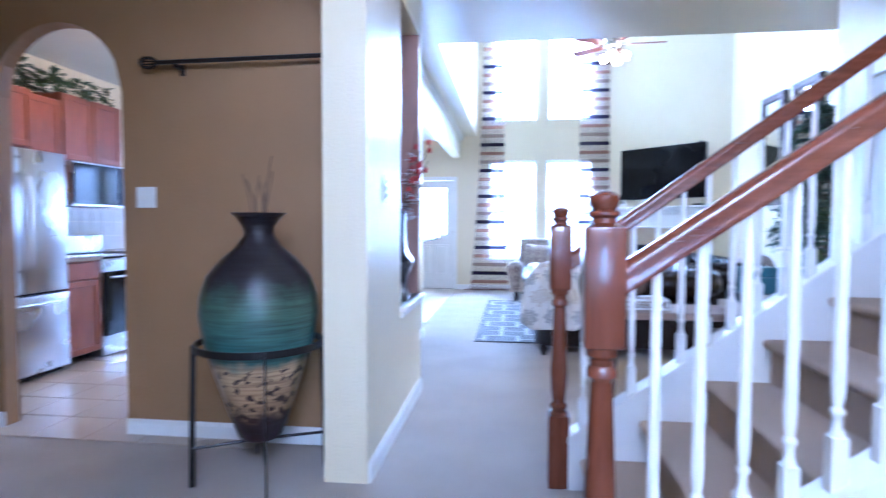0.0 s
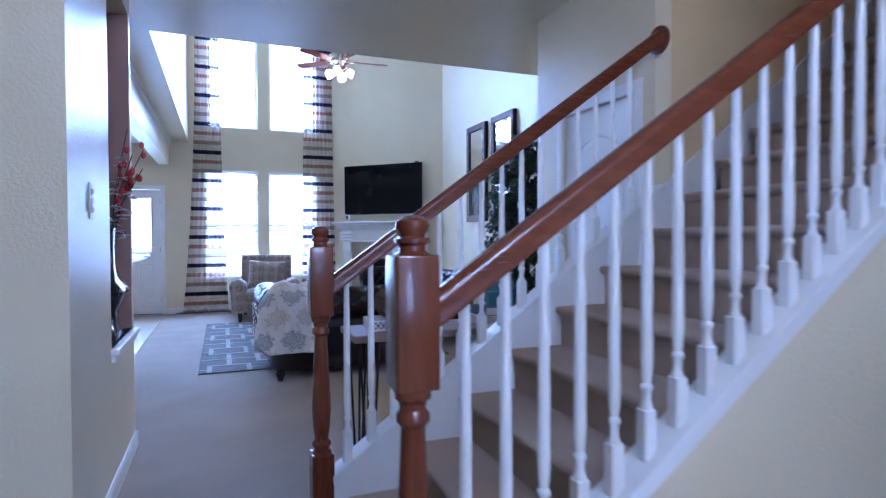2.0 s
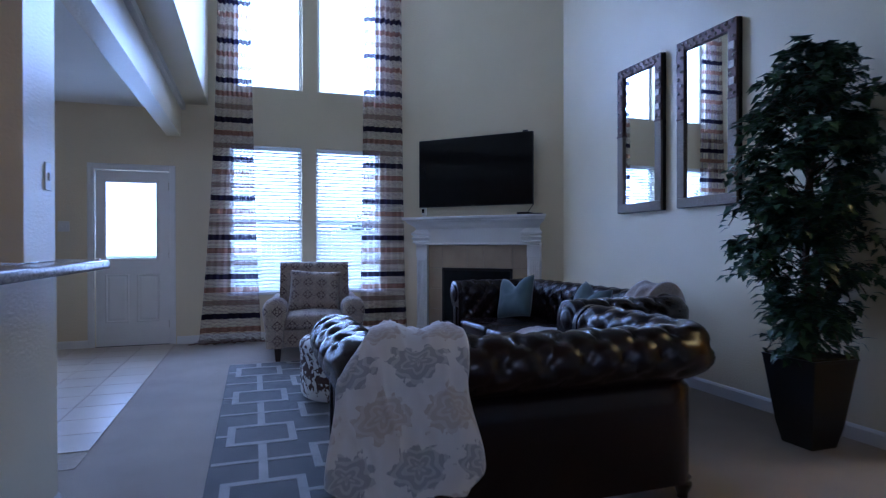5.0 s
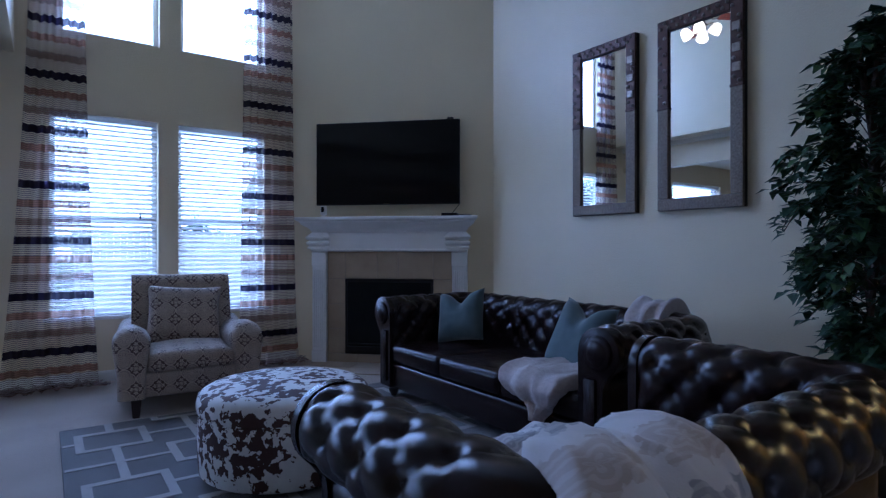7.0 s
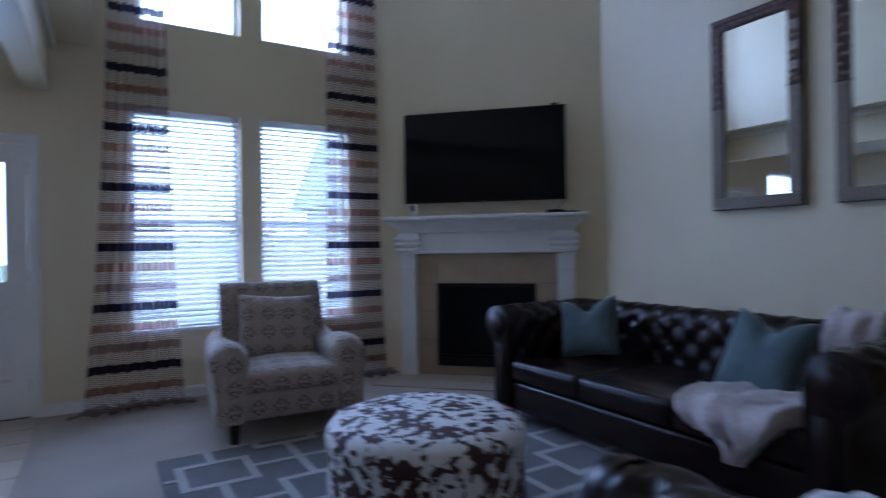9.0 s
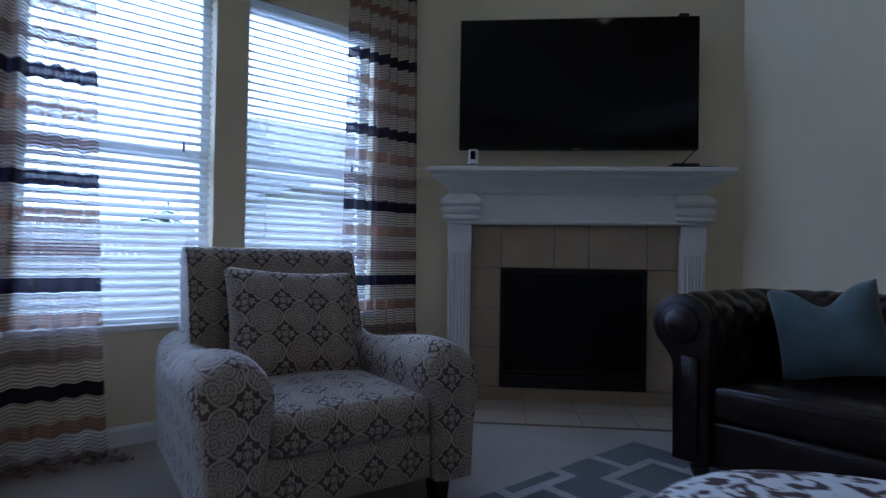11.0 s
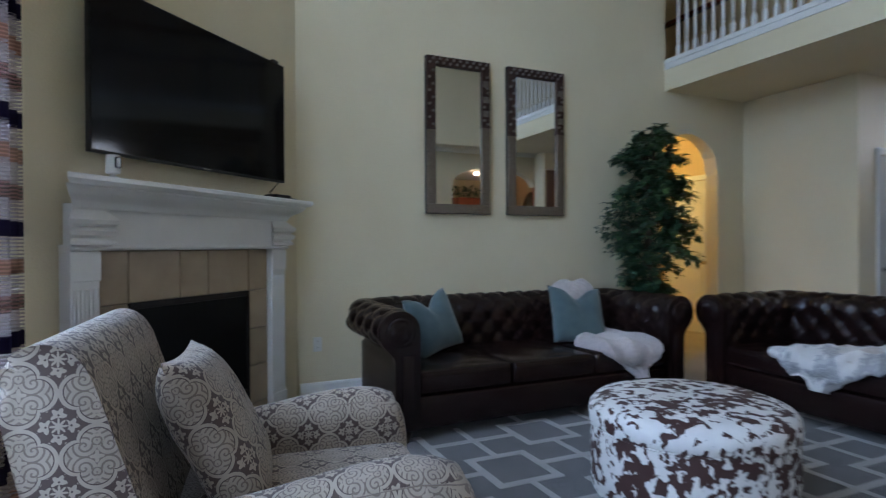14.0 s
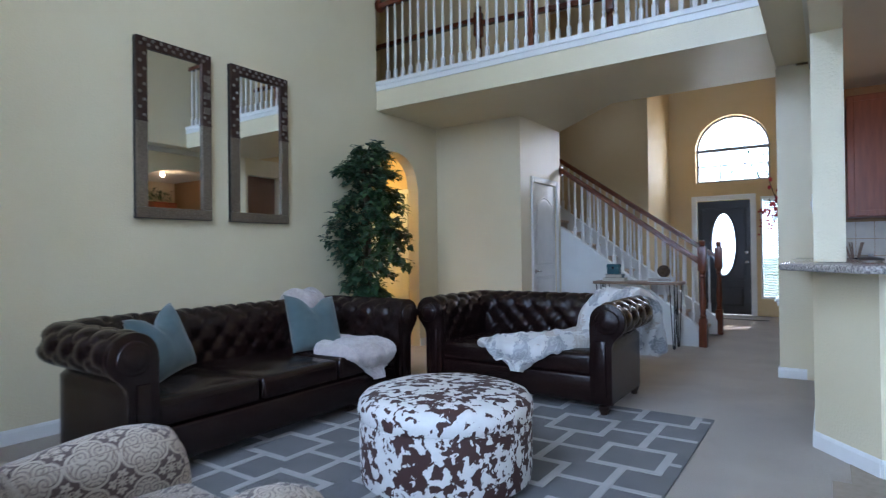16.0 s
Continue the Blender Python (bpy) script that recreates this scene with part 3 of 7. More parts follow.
st = thing("staircase", "straight flight of beige carpeted stairs with white stringers", "stairs")
bm = B()
prof = [(0.03, -RISE), (0.03, -0.045), (0.012, -0.042), (0.0, -0.03), (-0.004, -0.018), (0.0, -0.006), (0.012, 0.0), (RUN + 0.03, 0.0), (RUN + 0.03, -RISE)]
prism(bm, prof, "y", 2.36, 3.5)
step = part("step", bm, STAIRCARPET, st, smooth=True, angle=50)
x, z = nose(1)
step.location = (x, 0, z)
for k in range(2, 18):
    o = new("step", step.data)
    o.parent = st
    x, z = nose(k)
    o.location = (x, 0, z)


def capline(x):
    return 0.2 + 0.729 * (x - 2.106)


def stringer(y0, y1, x0, x1, floor):
    bm = B()
    pts = [(x0, capline(x0)), (x1, capline(x1)), (x1, max(0.001, capline(x1) - 0.34))]
    if floor:
        pts = [(x0, capline(x0)), (x1, capline(x1)), (x1, 0.001), (x0, 0.001)]
    else:
        pts += [(x0 + 0.45, 0.02), (x0, 0.001)]
    prism(bm, pts, "y", y0, y1)
    return bm


part("stringer", stringer(3.5, 3.56, 2.11, 3.98, True), WHITE, st, "white painted side below the railing")
part("stringer", stringer(2.36, 2.372, 2.11, 6.4, False), WHITE, st)
part("stringer", stringer(3.56, 3.578, 4.0, 6.6, False), WHITE, st)


def cap(y, x0, x1):
    bm = B()
    prism(bm, [(x0, capline(x0)), (x1, capline(x1)), (x1, capline(x1) + 0.028), (x0, capline(x0) + 0.028)], "y", y - 0.055, y + 0.055)
    prism(bm, [(x0 + 0.02, capline(x0) - 0.028), (x1, capline(x1) - 0.042), (x1, capline(x1) - 0.001), (x0 + 0.02, capline(x0 + 0.02) - 0.001)], "y", y - 0.043, y + 0.043)
    return bm


part("stringer_cap", cap(2.31, 2.13, 6.4), WHITE, st)
part("stringer_cap", cap(3.545, 2.13, 3.885), WHITE, st)
bm = B()
prism(bm, [(2.18, 0.001), (6.4, 0.001), (6.4, capline(6.4) - 0.05), (2.18, capline(2.18) - 0.03)], "y", 2.275, 2.2885)
part("side_panel", bm, CREAM, st, "cream painted side below the stairs")

BAL = {}


def baluster_mesh(h):
    key = round(h, 2)
    if key not in BAL:
        bm = B()
        box(bm, -0.019, 0.019, -0.019, 0.019, -0.03, 0.12, 0.003, 1)
        lathe(bm, [(0.018, 0.12), (0.011, 0.14), (0.011, 0.165), (0.016, 0.172), (0.016, 0.18), (0.0105, 0.188), (0.014, 0.215), (0.0155, 0.25), (0.014, 0.5), (0.0115, h - 0.02), (0.0105, h + 0.04)], 10)
        me = bpy.data.meshes.new("baluster")
        bmesh.ops.recalc_face_normals(bm, faces=bm.faces)
        bm.to_mesh(me)
        bm.free()
        me.materials.append(WHITE)
        me.polygons.foreach_set("use_smooth", [True] * len(me.polygons))
        me.set_sharp_from_angle(angle=radians(35))
        BAL[key] = me
    return BAL[key]


def balusters(parent, spots, h, rail=None):
    for x, y, z in spots:
        o = new("baluster", baluster_mesh(0.02 * round((rail(x) - z - 0.04) / 0.02) if rail else h))
        o.parent = parent
        o.location = (x, y, z)


def newel(parent, x, y, z0, z1, label=""):
    """A turned oak post with square blocks and a ball top."""
    bm = B()
    h = z1 - z0
    box(bm, -0.046, 0.046, -0.046, 0.046, 0.0, 0.34, 0.004, 1)
    lathe(bm, [(0.044, 0.34), (0.033, 0.352), (0.033, 0.362), (0.04, 0.372), (0.04, 0.382), (0.028, 0.396), (0.036, 0.46), (0.04, 0.53), (0.034, 0.66), (0.028, h - 0.49), (0.027, h - 0.46),
               (0.037, h - 0.447), (0.037, h - 0.432), (0.029, h - 0.42), (0.031, h - 0.405), (0.04, h - 0.396), (0.04, h - 0.386), (0.046, h - 0.375)], 20)
    box(bm, -0.048, 0.048, -0.048, 0.048, h - 0.375, h - 0.085, 0.006, 2)
    lathe(bm, [(0.042, h - 0.085), (0.03, h - 0.077), (0.029, h - 0.066), (0.038, h - 0.059), (0.038, h - 0.051), (0.028, h - 0.044), (0.034, h - 0.035), (0.038, h - 0.024), (0.036, h - 0.012), (0.024, h - 0.003), (0.008, h), (0.0, h)], 20, caps=False)
    o = part("newel_post", bm, OAKPOST, parent, label, smooth=True, angle=35)
    o.location = (x, y, z0)
    return o


RAIL = [(-0.03, -0.022), (0.03, -0.022), (0.032, -0.008), (0.026, 0.004), (0.032, 0.018), (0.026, 0.034), (0.012, 0.042), (-0.012, 0.042), (-0.026, 0.034), (-0.032, 0.018), (-0.026, 0.004), (-0.032, -0.008)]


def railz(x, base=1.03, slope=0.7235):
    return base + slope * (x - 2.13)


def rosette(parent, m):
    bm = B()
    lathe(bm, [(0.075, 0), (0.075, 0.012), (0.06, 0.018), (0.045, 0.016), (0.035, 0.025), (0.0, 0.026)], 24, caps=False)
    o = part("rosette", bm, OAKPOST, parent, "round oak rosette on the wall", smooth=True, angle=30)
    o.matrix_basis = m


for y, end, label in ((2.31, 6.35, "stair railing of red-stained oak with white turned balusters"), (3.545, 3.86, "short oak stair railing with white balusters beside the hall")):
    r = thing("stair_railing", label, "railing", group="stair railings")
    newel(r, 2.09, y, 0.0, 1.295)
    rz = (lambda x: railz(x, 1.07, 0.69)) if end > 4 else railz
    part("handrail", sweep(B(), [(2.12, y, rz(2.12)), ((2.12 + end) / 2, y, rz((2.12 + end) / 2)), (end + 0.02, y, rz(end + 0.02))], RAIL), OAK, r, smooth=True, angle=50)
    gap, x0 = (0.1025, 2.215) if end > 4 else (0.1065, 2.2)
    balusters(r, [(x0 + gap * k, y, capline(x0 + gap * k) + 0.028) for k in range(int((end - x0) / gap))], 0.86, rz)
    if end < 4:
        rosette(r, pose(3.889, y, railz(3.86) + 0.01, 0, -90, 0))

# loft edge: moulding, railing, and the railings seen behind it
structure("loft_trim", box(box(B(), 1.2, RIGHT, 5.97, 6.02, 3.11, 3.16, 0.008), 1.2, RIGHT, 6.0, 6.013, 3.05, 3.11, 0.005), WHITE, "white moulding on the edge of the loft", "trim")
structure("loft_carpet", prism(B(), [(1.2, 4.68), (2.8, 4.68), (3.9, 3.7), (6.99, 3.7), (6.99, 5.97), (1.2, 5.97)], "z", 3.112, 3.13), CARPET, "beige carpet of the loft", "floor")
r = thing("loft_railing", "white baluster railing with an oak handrail along the loft", "railing", group="loft railings")
part("handrail", sweep(B(), [(1.22, 5.94, 4.05), (3.2, 5.94, 4.05), (5.1, 5.94, 4.05)], RAIL), OAK, r, smooth=True, angle=50)
balusters(r, [(1.27 + 0.1095 * k, 5.94, 3.16) for k in range(35)], 0.84)
rosette(r, pose(5.119, 5.94, 4.06, 0, -90, 0))
newel(r, 3.22, 5.94 - 0.05, 3.13, 4.2)
r = thing("loft_railing", "oak and white railing at the far side of the loft", "railing", group="loft railings")
part("handrail", sweep(B(), [(4.36, 4.95, 4.05), (5.6, 4.95, 4.05), (6.98, 4.95, 4.05)], RAIL), OAK, r, smooth=True, angle=50)
part("handrail", sweep(B(), [(4.32, 4.93, 4.0), (3.5, 4.83, 4.0), (2.8, 4.75, 4.0)], RAIL), OAK, r, smooth=True, angle=50)
part("handrail", sweep(B(), [(2.8, 4.74, 4.0), (2.0, 4.74, 4.0), (1.22, 4.74, 4.0)], RAIL), OAK, r, smooth=True, angle=50)
newel(r, 4.36, 4.95, 3.13, 4.22)
newel(r, 6.93, 4.95, 3.13, 4.1)
newel(r, 2.8, 4.74, 3.13, 4.22)
balusters(r, [(1.3 + 0.11 * k, 4.74, 3.13) for k in range(14)], 0.84)

# ---- living room materials ----
def mathnode(nt, op, a, b=None):
    m = nt.nodes.new("ShaderNodeMath")
    m.operation = op
    for i, v in enumerate((a, b)):
        if v is None:
            continue
        if isinstance(v, (int, float)):
            m.inputs[i].default_value = v
        else:
            nt.links.new(v, m.inputs[i])
    return m.outputs[0]


def damask(name, dark, light, cell):
    """Woven medallions joined by outlines on a dark ground sprinkled with small flowers."""
    m = mat(name, light, tuple(v * 0.85 for v in light), 30, 0.85, bump=0.4, fine=300, depth=0.002, spec=0.2, sheen=0.2)
    nt = m.node_tree
    n, l = nt.nodes, nt.links
    M = lambda op, a, b=None: mathnode(nt, op, a, b)
    tc = [k for k in n if k.bl_idname == "ShaderNodeTexCoord"][0]
    p, q = n.new("ShaderNodeSeparateXYZ"), n.new("ShaderNodeSeparateXYZ")
    l.new(tc.outputs["Object"], p.inputs[0])
    l.new(tc.outputs["Normal"], q.inputs[0])
    flat = M("GREATER_THAN", M("ABSOLUTE", q.outputs[2]), 0.72)
    side = M("GREATER_THAN", M("ABSOLUTE", q.outputs[0]), 0.72)
    nflat, nside = M("SUBTRACT", 1, flat), M("SUBTRACT", 1, side)
    u = M("ADD", M("MULTIPLY", p.outputs[0], nside), M("MULTIPLY", p.outputs[1], side))
    v = M("ADD", M("MULTIPLY", p.outputs[2], nflat), M("MULTIPLY", p.outputs[1], flat))
    u, v = M("DIVIDE", u, cell), M("DIVIDE", v, cell)
    def polar(du, dv):
        a, c = M("SUBTRACT", M("FRACT", M("ADD", u, 0.5 + du)), 0.5), M("SUBTRACT", M("FRACT", M("ADD", v, 0.5 + dv)), 0.5)
        return M("SQRT", M("ADD", M("MULTIPLY", a, a), M("MULTIPLY", c, c))), M("ARCTAN2", c, a)
    r, th = polar(0.0, 0.0)
    r2, th2 = polar(0.5, 0.5)
    def near(du, dv):
        """Distance and angle to a spot mirrored into the four quarters of a medallion."""
        a = M("SUBTRACT", M("ABSOLUTE", M("SUBTRACT", M("FRACT", M("ADD", u, 0.5)), 0.5)), du)
        c = M("SUBTRACT", M("ABSOLUTE", M("SUBTRACT", M("FRACT", M("ADD", v, 0.5)), 0.5)), dv)
        return M("SQRT", M("ADD", M("MULTIPLY", a, a), M("MULTIPLY", c, c))), M("ARCTAN2", c, a)
    c4 = M("COSINE", M("MULTIPLY", th, 4))
    edge = M("ADD", 0.345, M("MULTIPLY", M("POWER", M("ABSOLUTE", M("COSINE", M("MULTIPLY", th, 2))), 0.7), 0.13))
    gap = M("SUBTRACT", edge, r)
    outline = M("LESS_THAN", M("ABSOLUTE", gap), 0.03)
    inner = M("GREATER_THAN", gap, 0.048)
    r3, th3 = near(0.17, 0.17)
    r5, th5 = near(0.0, 0.26)
    curl = M("GREATER_THAN", M("SINE", M("ADD", M("MULTIPLY", r3, 75), th3)), -0.45)
    curl2 = M("GREATER_THAN", M("SINE", M("ADD", M("MULTIPLY", r5, 80), M("MULTIPLY", th5, 2))), -0.45)
    pick = M("LESS_THAN", r5, 0.095)
    scroll = M("ADD", M("MULTIPLY", curl, M("SUBTRACT", 1, pick)), M("MULTIPLY", curl2, pick))
    heart = M("LESS_THAN", r, M("ADD", 0.07, M("MULTIPLY", c4, 0.03)))
    inside = M("MULTIPLY", inner, M("MAXIMUM", heart, M("ADD", 0.34, M("MULTIPLY", scroll, 0.6))))
    # clusters of small five-petalled flowers on the dark ground
    fu, fv = M("MULTIPLY", M("ADD", u, v), 3), M("MULTIPLY", M("SUBTRACT", u, v), 3)
    fa, fc = M("SUBTRACT", M("FRACT", fu), 0.5), M("SUBTRACT", M("FRACT", fv), 0.5)
    fr_ = M("SQRT", M("ADD", M("MULTIPLY", fa, fa), M("MULTIPLY", fc, fc)))
    ft_ = M("ARCTAN2", fc, fa)
    flower = M("LESS_THAN", fr_, M("ADD", 0.38, M("MULTIPLY", M("COSINE", M("MULTIPLY", ft_, 5)), 0.1)))
    flower = M("MULTIPLY", flower, M("GREATER_THAN", fr_, 0.07))
    rosette_ = M("LESS_THAN", r2, M("ADD", 0.085, M("MULTIPLY", M("COSINE", M("MULTIPLY", th2, 8)), 0.04)))
    outside = M("MULTIPLY", M("LESS_THAN", gap, -0.045), M("MAXIMUM", rosette_, M("MULTIPLY", flower, M("GREATER_THAN", r2, 0.13))))
    fac = M("MAXIMUM", outline, M("MAXIMUM", inside, outside))
    mix = n.new("ShaderNodeMix")
    mix.data_type = "RGBA"
    mix.inputs[6].default_value = (*dark, 1)
    b = n["Principled BSDF"]
    l.new(b.inputs["Base Color"].links[0].from_socket, mix.inputs[7])
    l.new(fac, mix.inputs[0])
    l.new(mix.outputs[2], b.inputs["Base Color"])
    bp = [k2 for k2 in n if k2.bl_idname == "ShaderNodeBump"][0]
    h = M("ADD", M("MULTIPLY", fac, 0.6), M("MULTIPLY", bp.inputs["Height"].links[0].from_socket, 0.4))
    l.new(h, bp.inputs["Height"])
    return m


def patches(name, ground, patch, scale, low, high, rough=0.8, extra=0.0, cluster=0.0, **kw):
    """Blotches with crisp edges on a ground, as on a cowhide."""
    m = mat(name, ground, tuple(v * 0.9 for v in ground), 20, rough, **kw)
    nt = m.node_tree
    n, l = nt.nodes, nt.links
    tc = [k for k in n if k.bl_idname == "ShaderNodeTexCoord"][0]
    t = n.new("ShaderNodeTexNoise")
    t.inputs["Scale"].default_value, t.inputs["Detail"].default_value, t.inputs["Roughness"].default_value, t.inputs["Distortion"].default_value = scale, 3, 0.55, extra
    l.new(tc.outputs["Object"], t.inputs["Vector"])
    r = n.new("ShaderNodeMapRange")
    r.inputs[1].default_value, r.inputs[2].default_value = low, high
    height = t.outputs["Fac"]
    if cluster:
        big = n.new("ShaderNodeTexNoise")
        big.inputs["Scale"].default_value = cluster
        l.new(tc.outputs["Object"], big.inputs["Vector"])
        height = mathnode(nt, "ADD", mathnode(nt, "MULTIPLY", height, 0.62), mathnode(nt, "MULTIPLY", big.outputs["Fac"], 0.38))
    l.new(height, r.inputs[0])
    mix = n.new("ShaderNodeMix")
    mix.data_type = "RGBA"
    mix.inputs[7].default_value = (*patch, 1)
    b = n["Principled BSDF"]
    l.new(b.inputs["Base Color"].links[0].from_socket, mix.inputs[6])
    l.new(r.outputs[0], mix.inputs[0])
    last = mix.outputs[2]
    l.new(last, b.inputs["Base Color"])
    return m


DAMASK = damask("beige_and_brown_damask", (0.095, 0.066, 0.058), (0.43, 0.355, 0.28), 0.145)
COWHIDE = patches("brown_and_white_cowhide_print", (0.68, 0.66, 0.63), (0.05, 0.019, 0.015), 21, 0.508, 0.52, 0.75, 0.35, cluster=4.2, bump=0.3, fine=300)


def floral(name, ground, first, second):
    """Rows of leafy medallions, grey and tan by turns, on a pale ground."""
    m = mat(name, ground, tuple(v * 0.92 for v in ground), 8, 0.9, bump=0.5, fine=200, spec=0.2, sheen=0.4)
    nt = m.node_tree
    n, l = nt.nodes, nt.links
    M = lambda op, a, b=None: mathnode(nt, op, a, b)
    tc = [k for k in n if k.bl_idname == "ShaderNodeTexCoord"][0]
    wob, p = n.new("ShaderNodeTexNoise"), n.new("ShaderNodeSeparateXYZ")
    wob.inputs["Scale"].default_value, wob.inputs["Detail"].default_value = 34, 3
    l.new(tc.outputs["Object"], wob.inputs["Vector"])
    l.new(tc.outputs["Object"], p.inputs[0])
    w = M("SUBTRACT", wob.outputs["Fac"], 0.5)
    v = M("DIVIDE", M("SUBTRACT", p.outputs[2], p.outputs[1]), 0.19)
    row = M("FLOOR", v)
    odd = M("FLOORED_MODULO", row, 2)
    u = M("ADD", M("DIVIDE", p.outputs[0], 0.25), M("MULTIPLY", odd, 0.5))
    a, c = M("SUBTRACT", M("FRACT", u), 0.5), M("MULTIPLY", M("SUBTRACT", M("FRACT", v), 0.5), 0.95)
    r, th = M("SQRT", M("ADD", M("MULTIPLY", a, a), M("MULTIPLY", c, c))), M("ARCTAN2", c, a)
    rim = M("ADD", 0.39, M("ADD", M("MULTIPLY", M("COSINE", M("MULTIPLY", th, 9)), 0.045), M("MULTIPLY", w, 0.5)))
    petal = M("ADD", M("SINE", M("ADD", M("MULTIPLY", r, 42), M("MULTIPLY", M("SINE", M("MULTIPLY", th, 5)), 2.2))), M("MULTIPLY", w, 3))
    inside = M("MULTIPLY", M("LESS_THAN", r, rim), M("ADD", 0.72, M("MULTIPLY", M("GREATER_THAN", petal, 0.35), -0.3)))
    tone, mix = n.new("ShaderNodeMix"), n.new("ShaderNodeMix")
    tone.data_type = mix.data_type = "RGBA"
    tone.inputs[6].default_value, tone.inputs[7].default_value = (*first, 1), (*second, 1)
    l.new(odd, tone.inputs[0])
    b = n["Principled BSDF"]
    l.new(b.inputs["Base Color"].links[0].from_socket, mix.inputs[6])
    l.new(tone.outputs[2], mix.inputs[7])
    l.new(inside, mix.inputs[0])
    l.new(mix.outputs[2], b.inputs["Base Color"])
    return m


FLORAL = floral("grey_floral_throw_fabric", (0.6, 0.58, 0.55), (0.2, 0.205, 0.225), (0.38, 0.32, 0.26))
PLUSH = mat("cream_plush_throw", (0.5, 0.435, 0.41), (0.39, 0.335, 0.315), 45, 0.95, bump=1.0, fine=120, depth=0.006, sheen=0.6)
TEAL = mat("teal_cushion_fabric", (0.07, 0.105, 0.108), (0.055, 0.085, 0.09), 12, 0.85, bump=0.4, fine=350, sheen=0.3)
RUGGREY = mat("grey_rug_pile", (0.125, 0.12, 0.115), (0.09, 0.086, 0.085), 7, 0.95, bump=1.0, fine=260, depth=0.006, sheen=0.2)
RUGLIGHT = mat("ivory_rug_pile", (0.43, 0.41, 0.385), (0.36, 0.345, 0.32), 9, 0.95, bump=1.0, fine=260, depth=0.006, sheen=0.2)
DARKWOOD = mat("dark_turned_wood", (0.02, 0.01, 0.007), None, 8, 0.3, bump=0.1)
MIRROR = mat("mirror_glass", (0.86, 0.88, 0.87), (0.86, 0.88, 0.87), 1, 0.015, 1.0, bump=0)
STUDWOOD = mat("hammered_brown_metal", (0.075, 0.042, 0.032), (0.04, 0.022, 0.018), 14, 0.38, 0.6, bump=0.5, fine=45, depth=0.004)
PEWTER = mat("worn_pewter", (0.3, 0.27, 0.24), (0.18, 0.16, 0.145), 40, 0.42, 0.9, bump=0.5, fine=90, depth=0.003)
CRACKLE = mat("crackled_grey_brown_frame", (0.22, 0.175, 0.125), (0.1, 0.078, 0.056), 75, 0.4, 0.3, bump=0.9, fine=130, depth=0.004)
SCREEN = mat("black_television_screen", (0.006, 0.006, 0.007), None, 1, 0.07, bump=0, spec=0.2)
SOOT = mat("black_firebox", (0.004, 0.004, 0.005), None, 4, 0.5, bump=0.05, spec=0.15)
FIRETILE = mat("beige_fireplace_tile", (0.42, 0.33, 0.22), (0.35, 0.27, 0.18), 6, 0.35, bump=0.06, fine=40, vary=0.05)


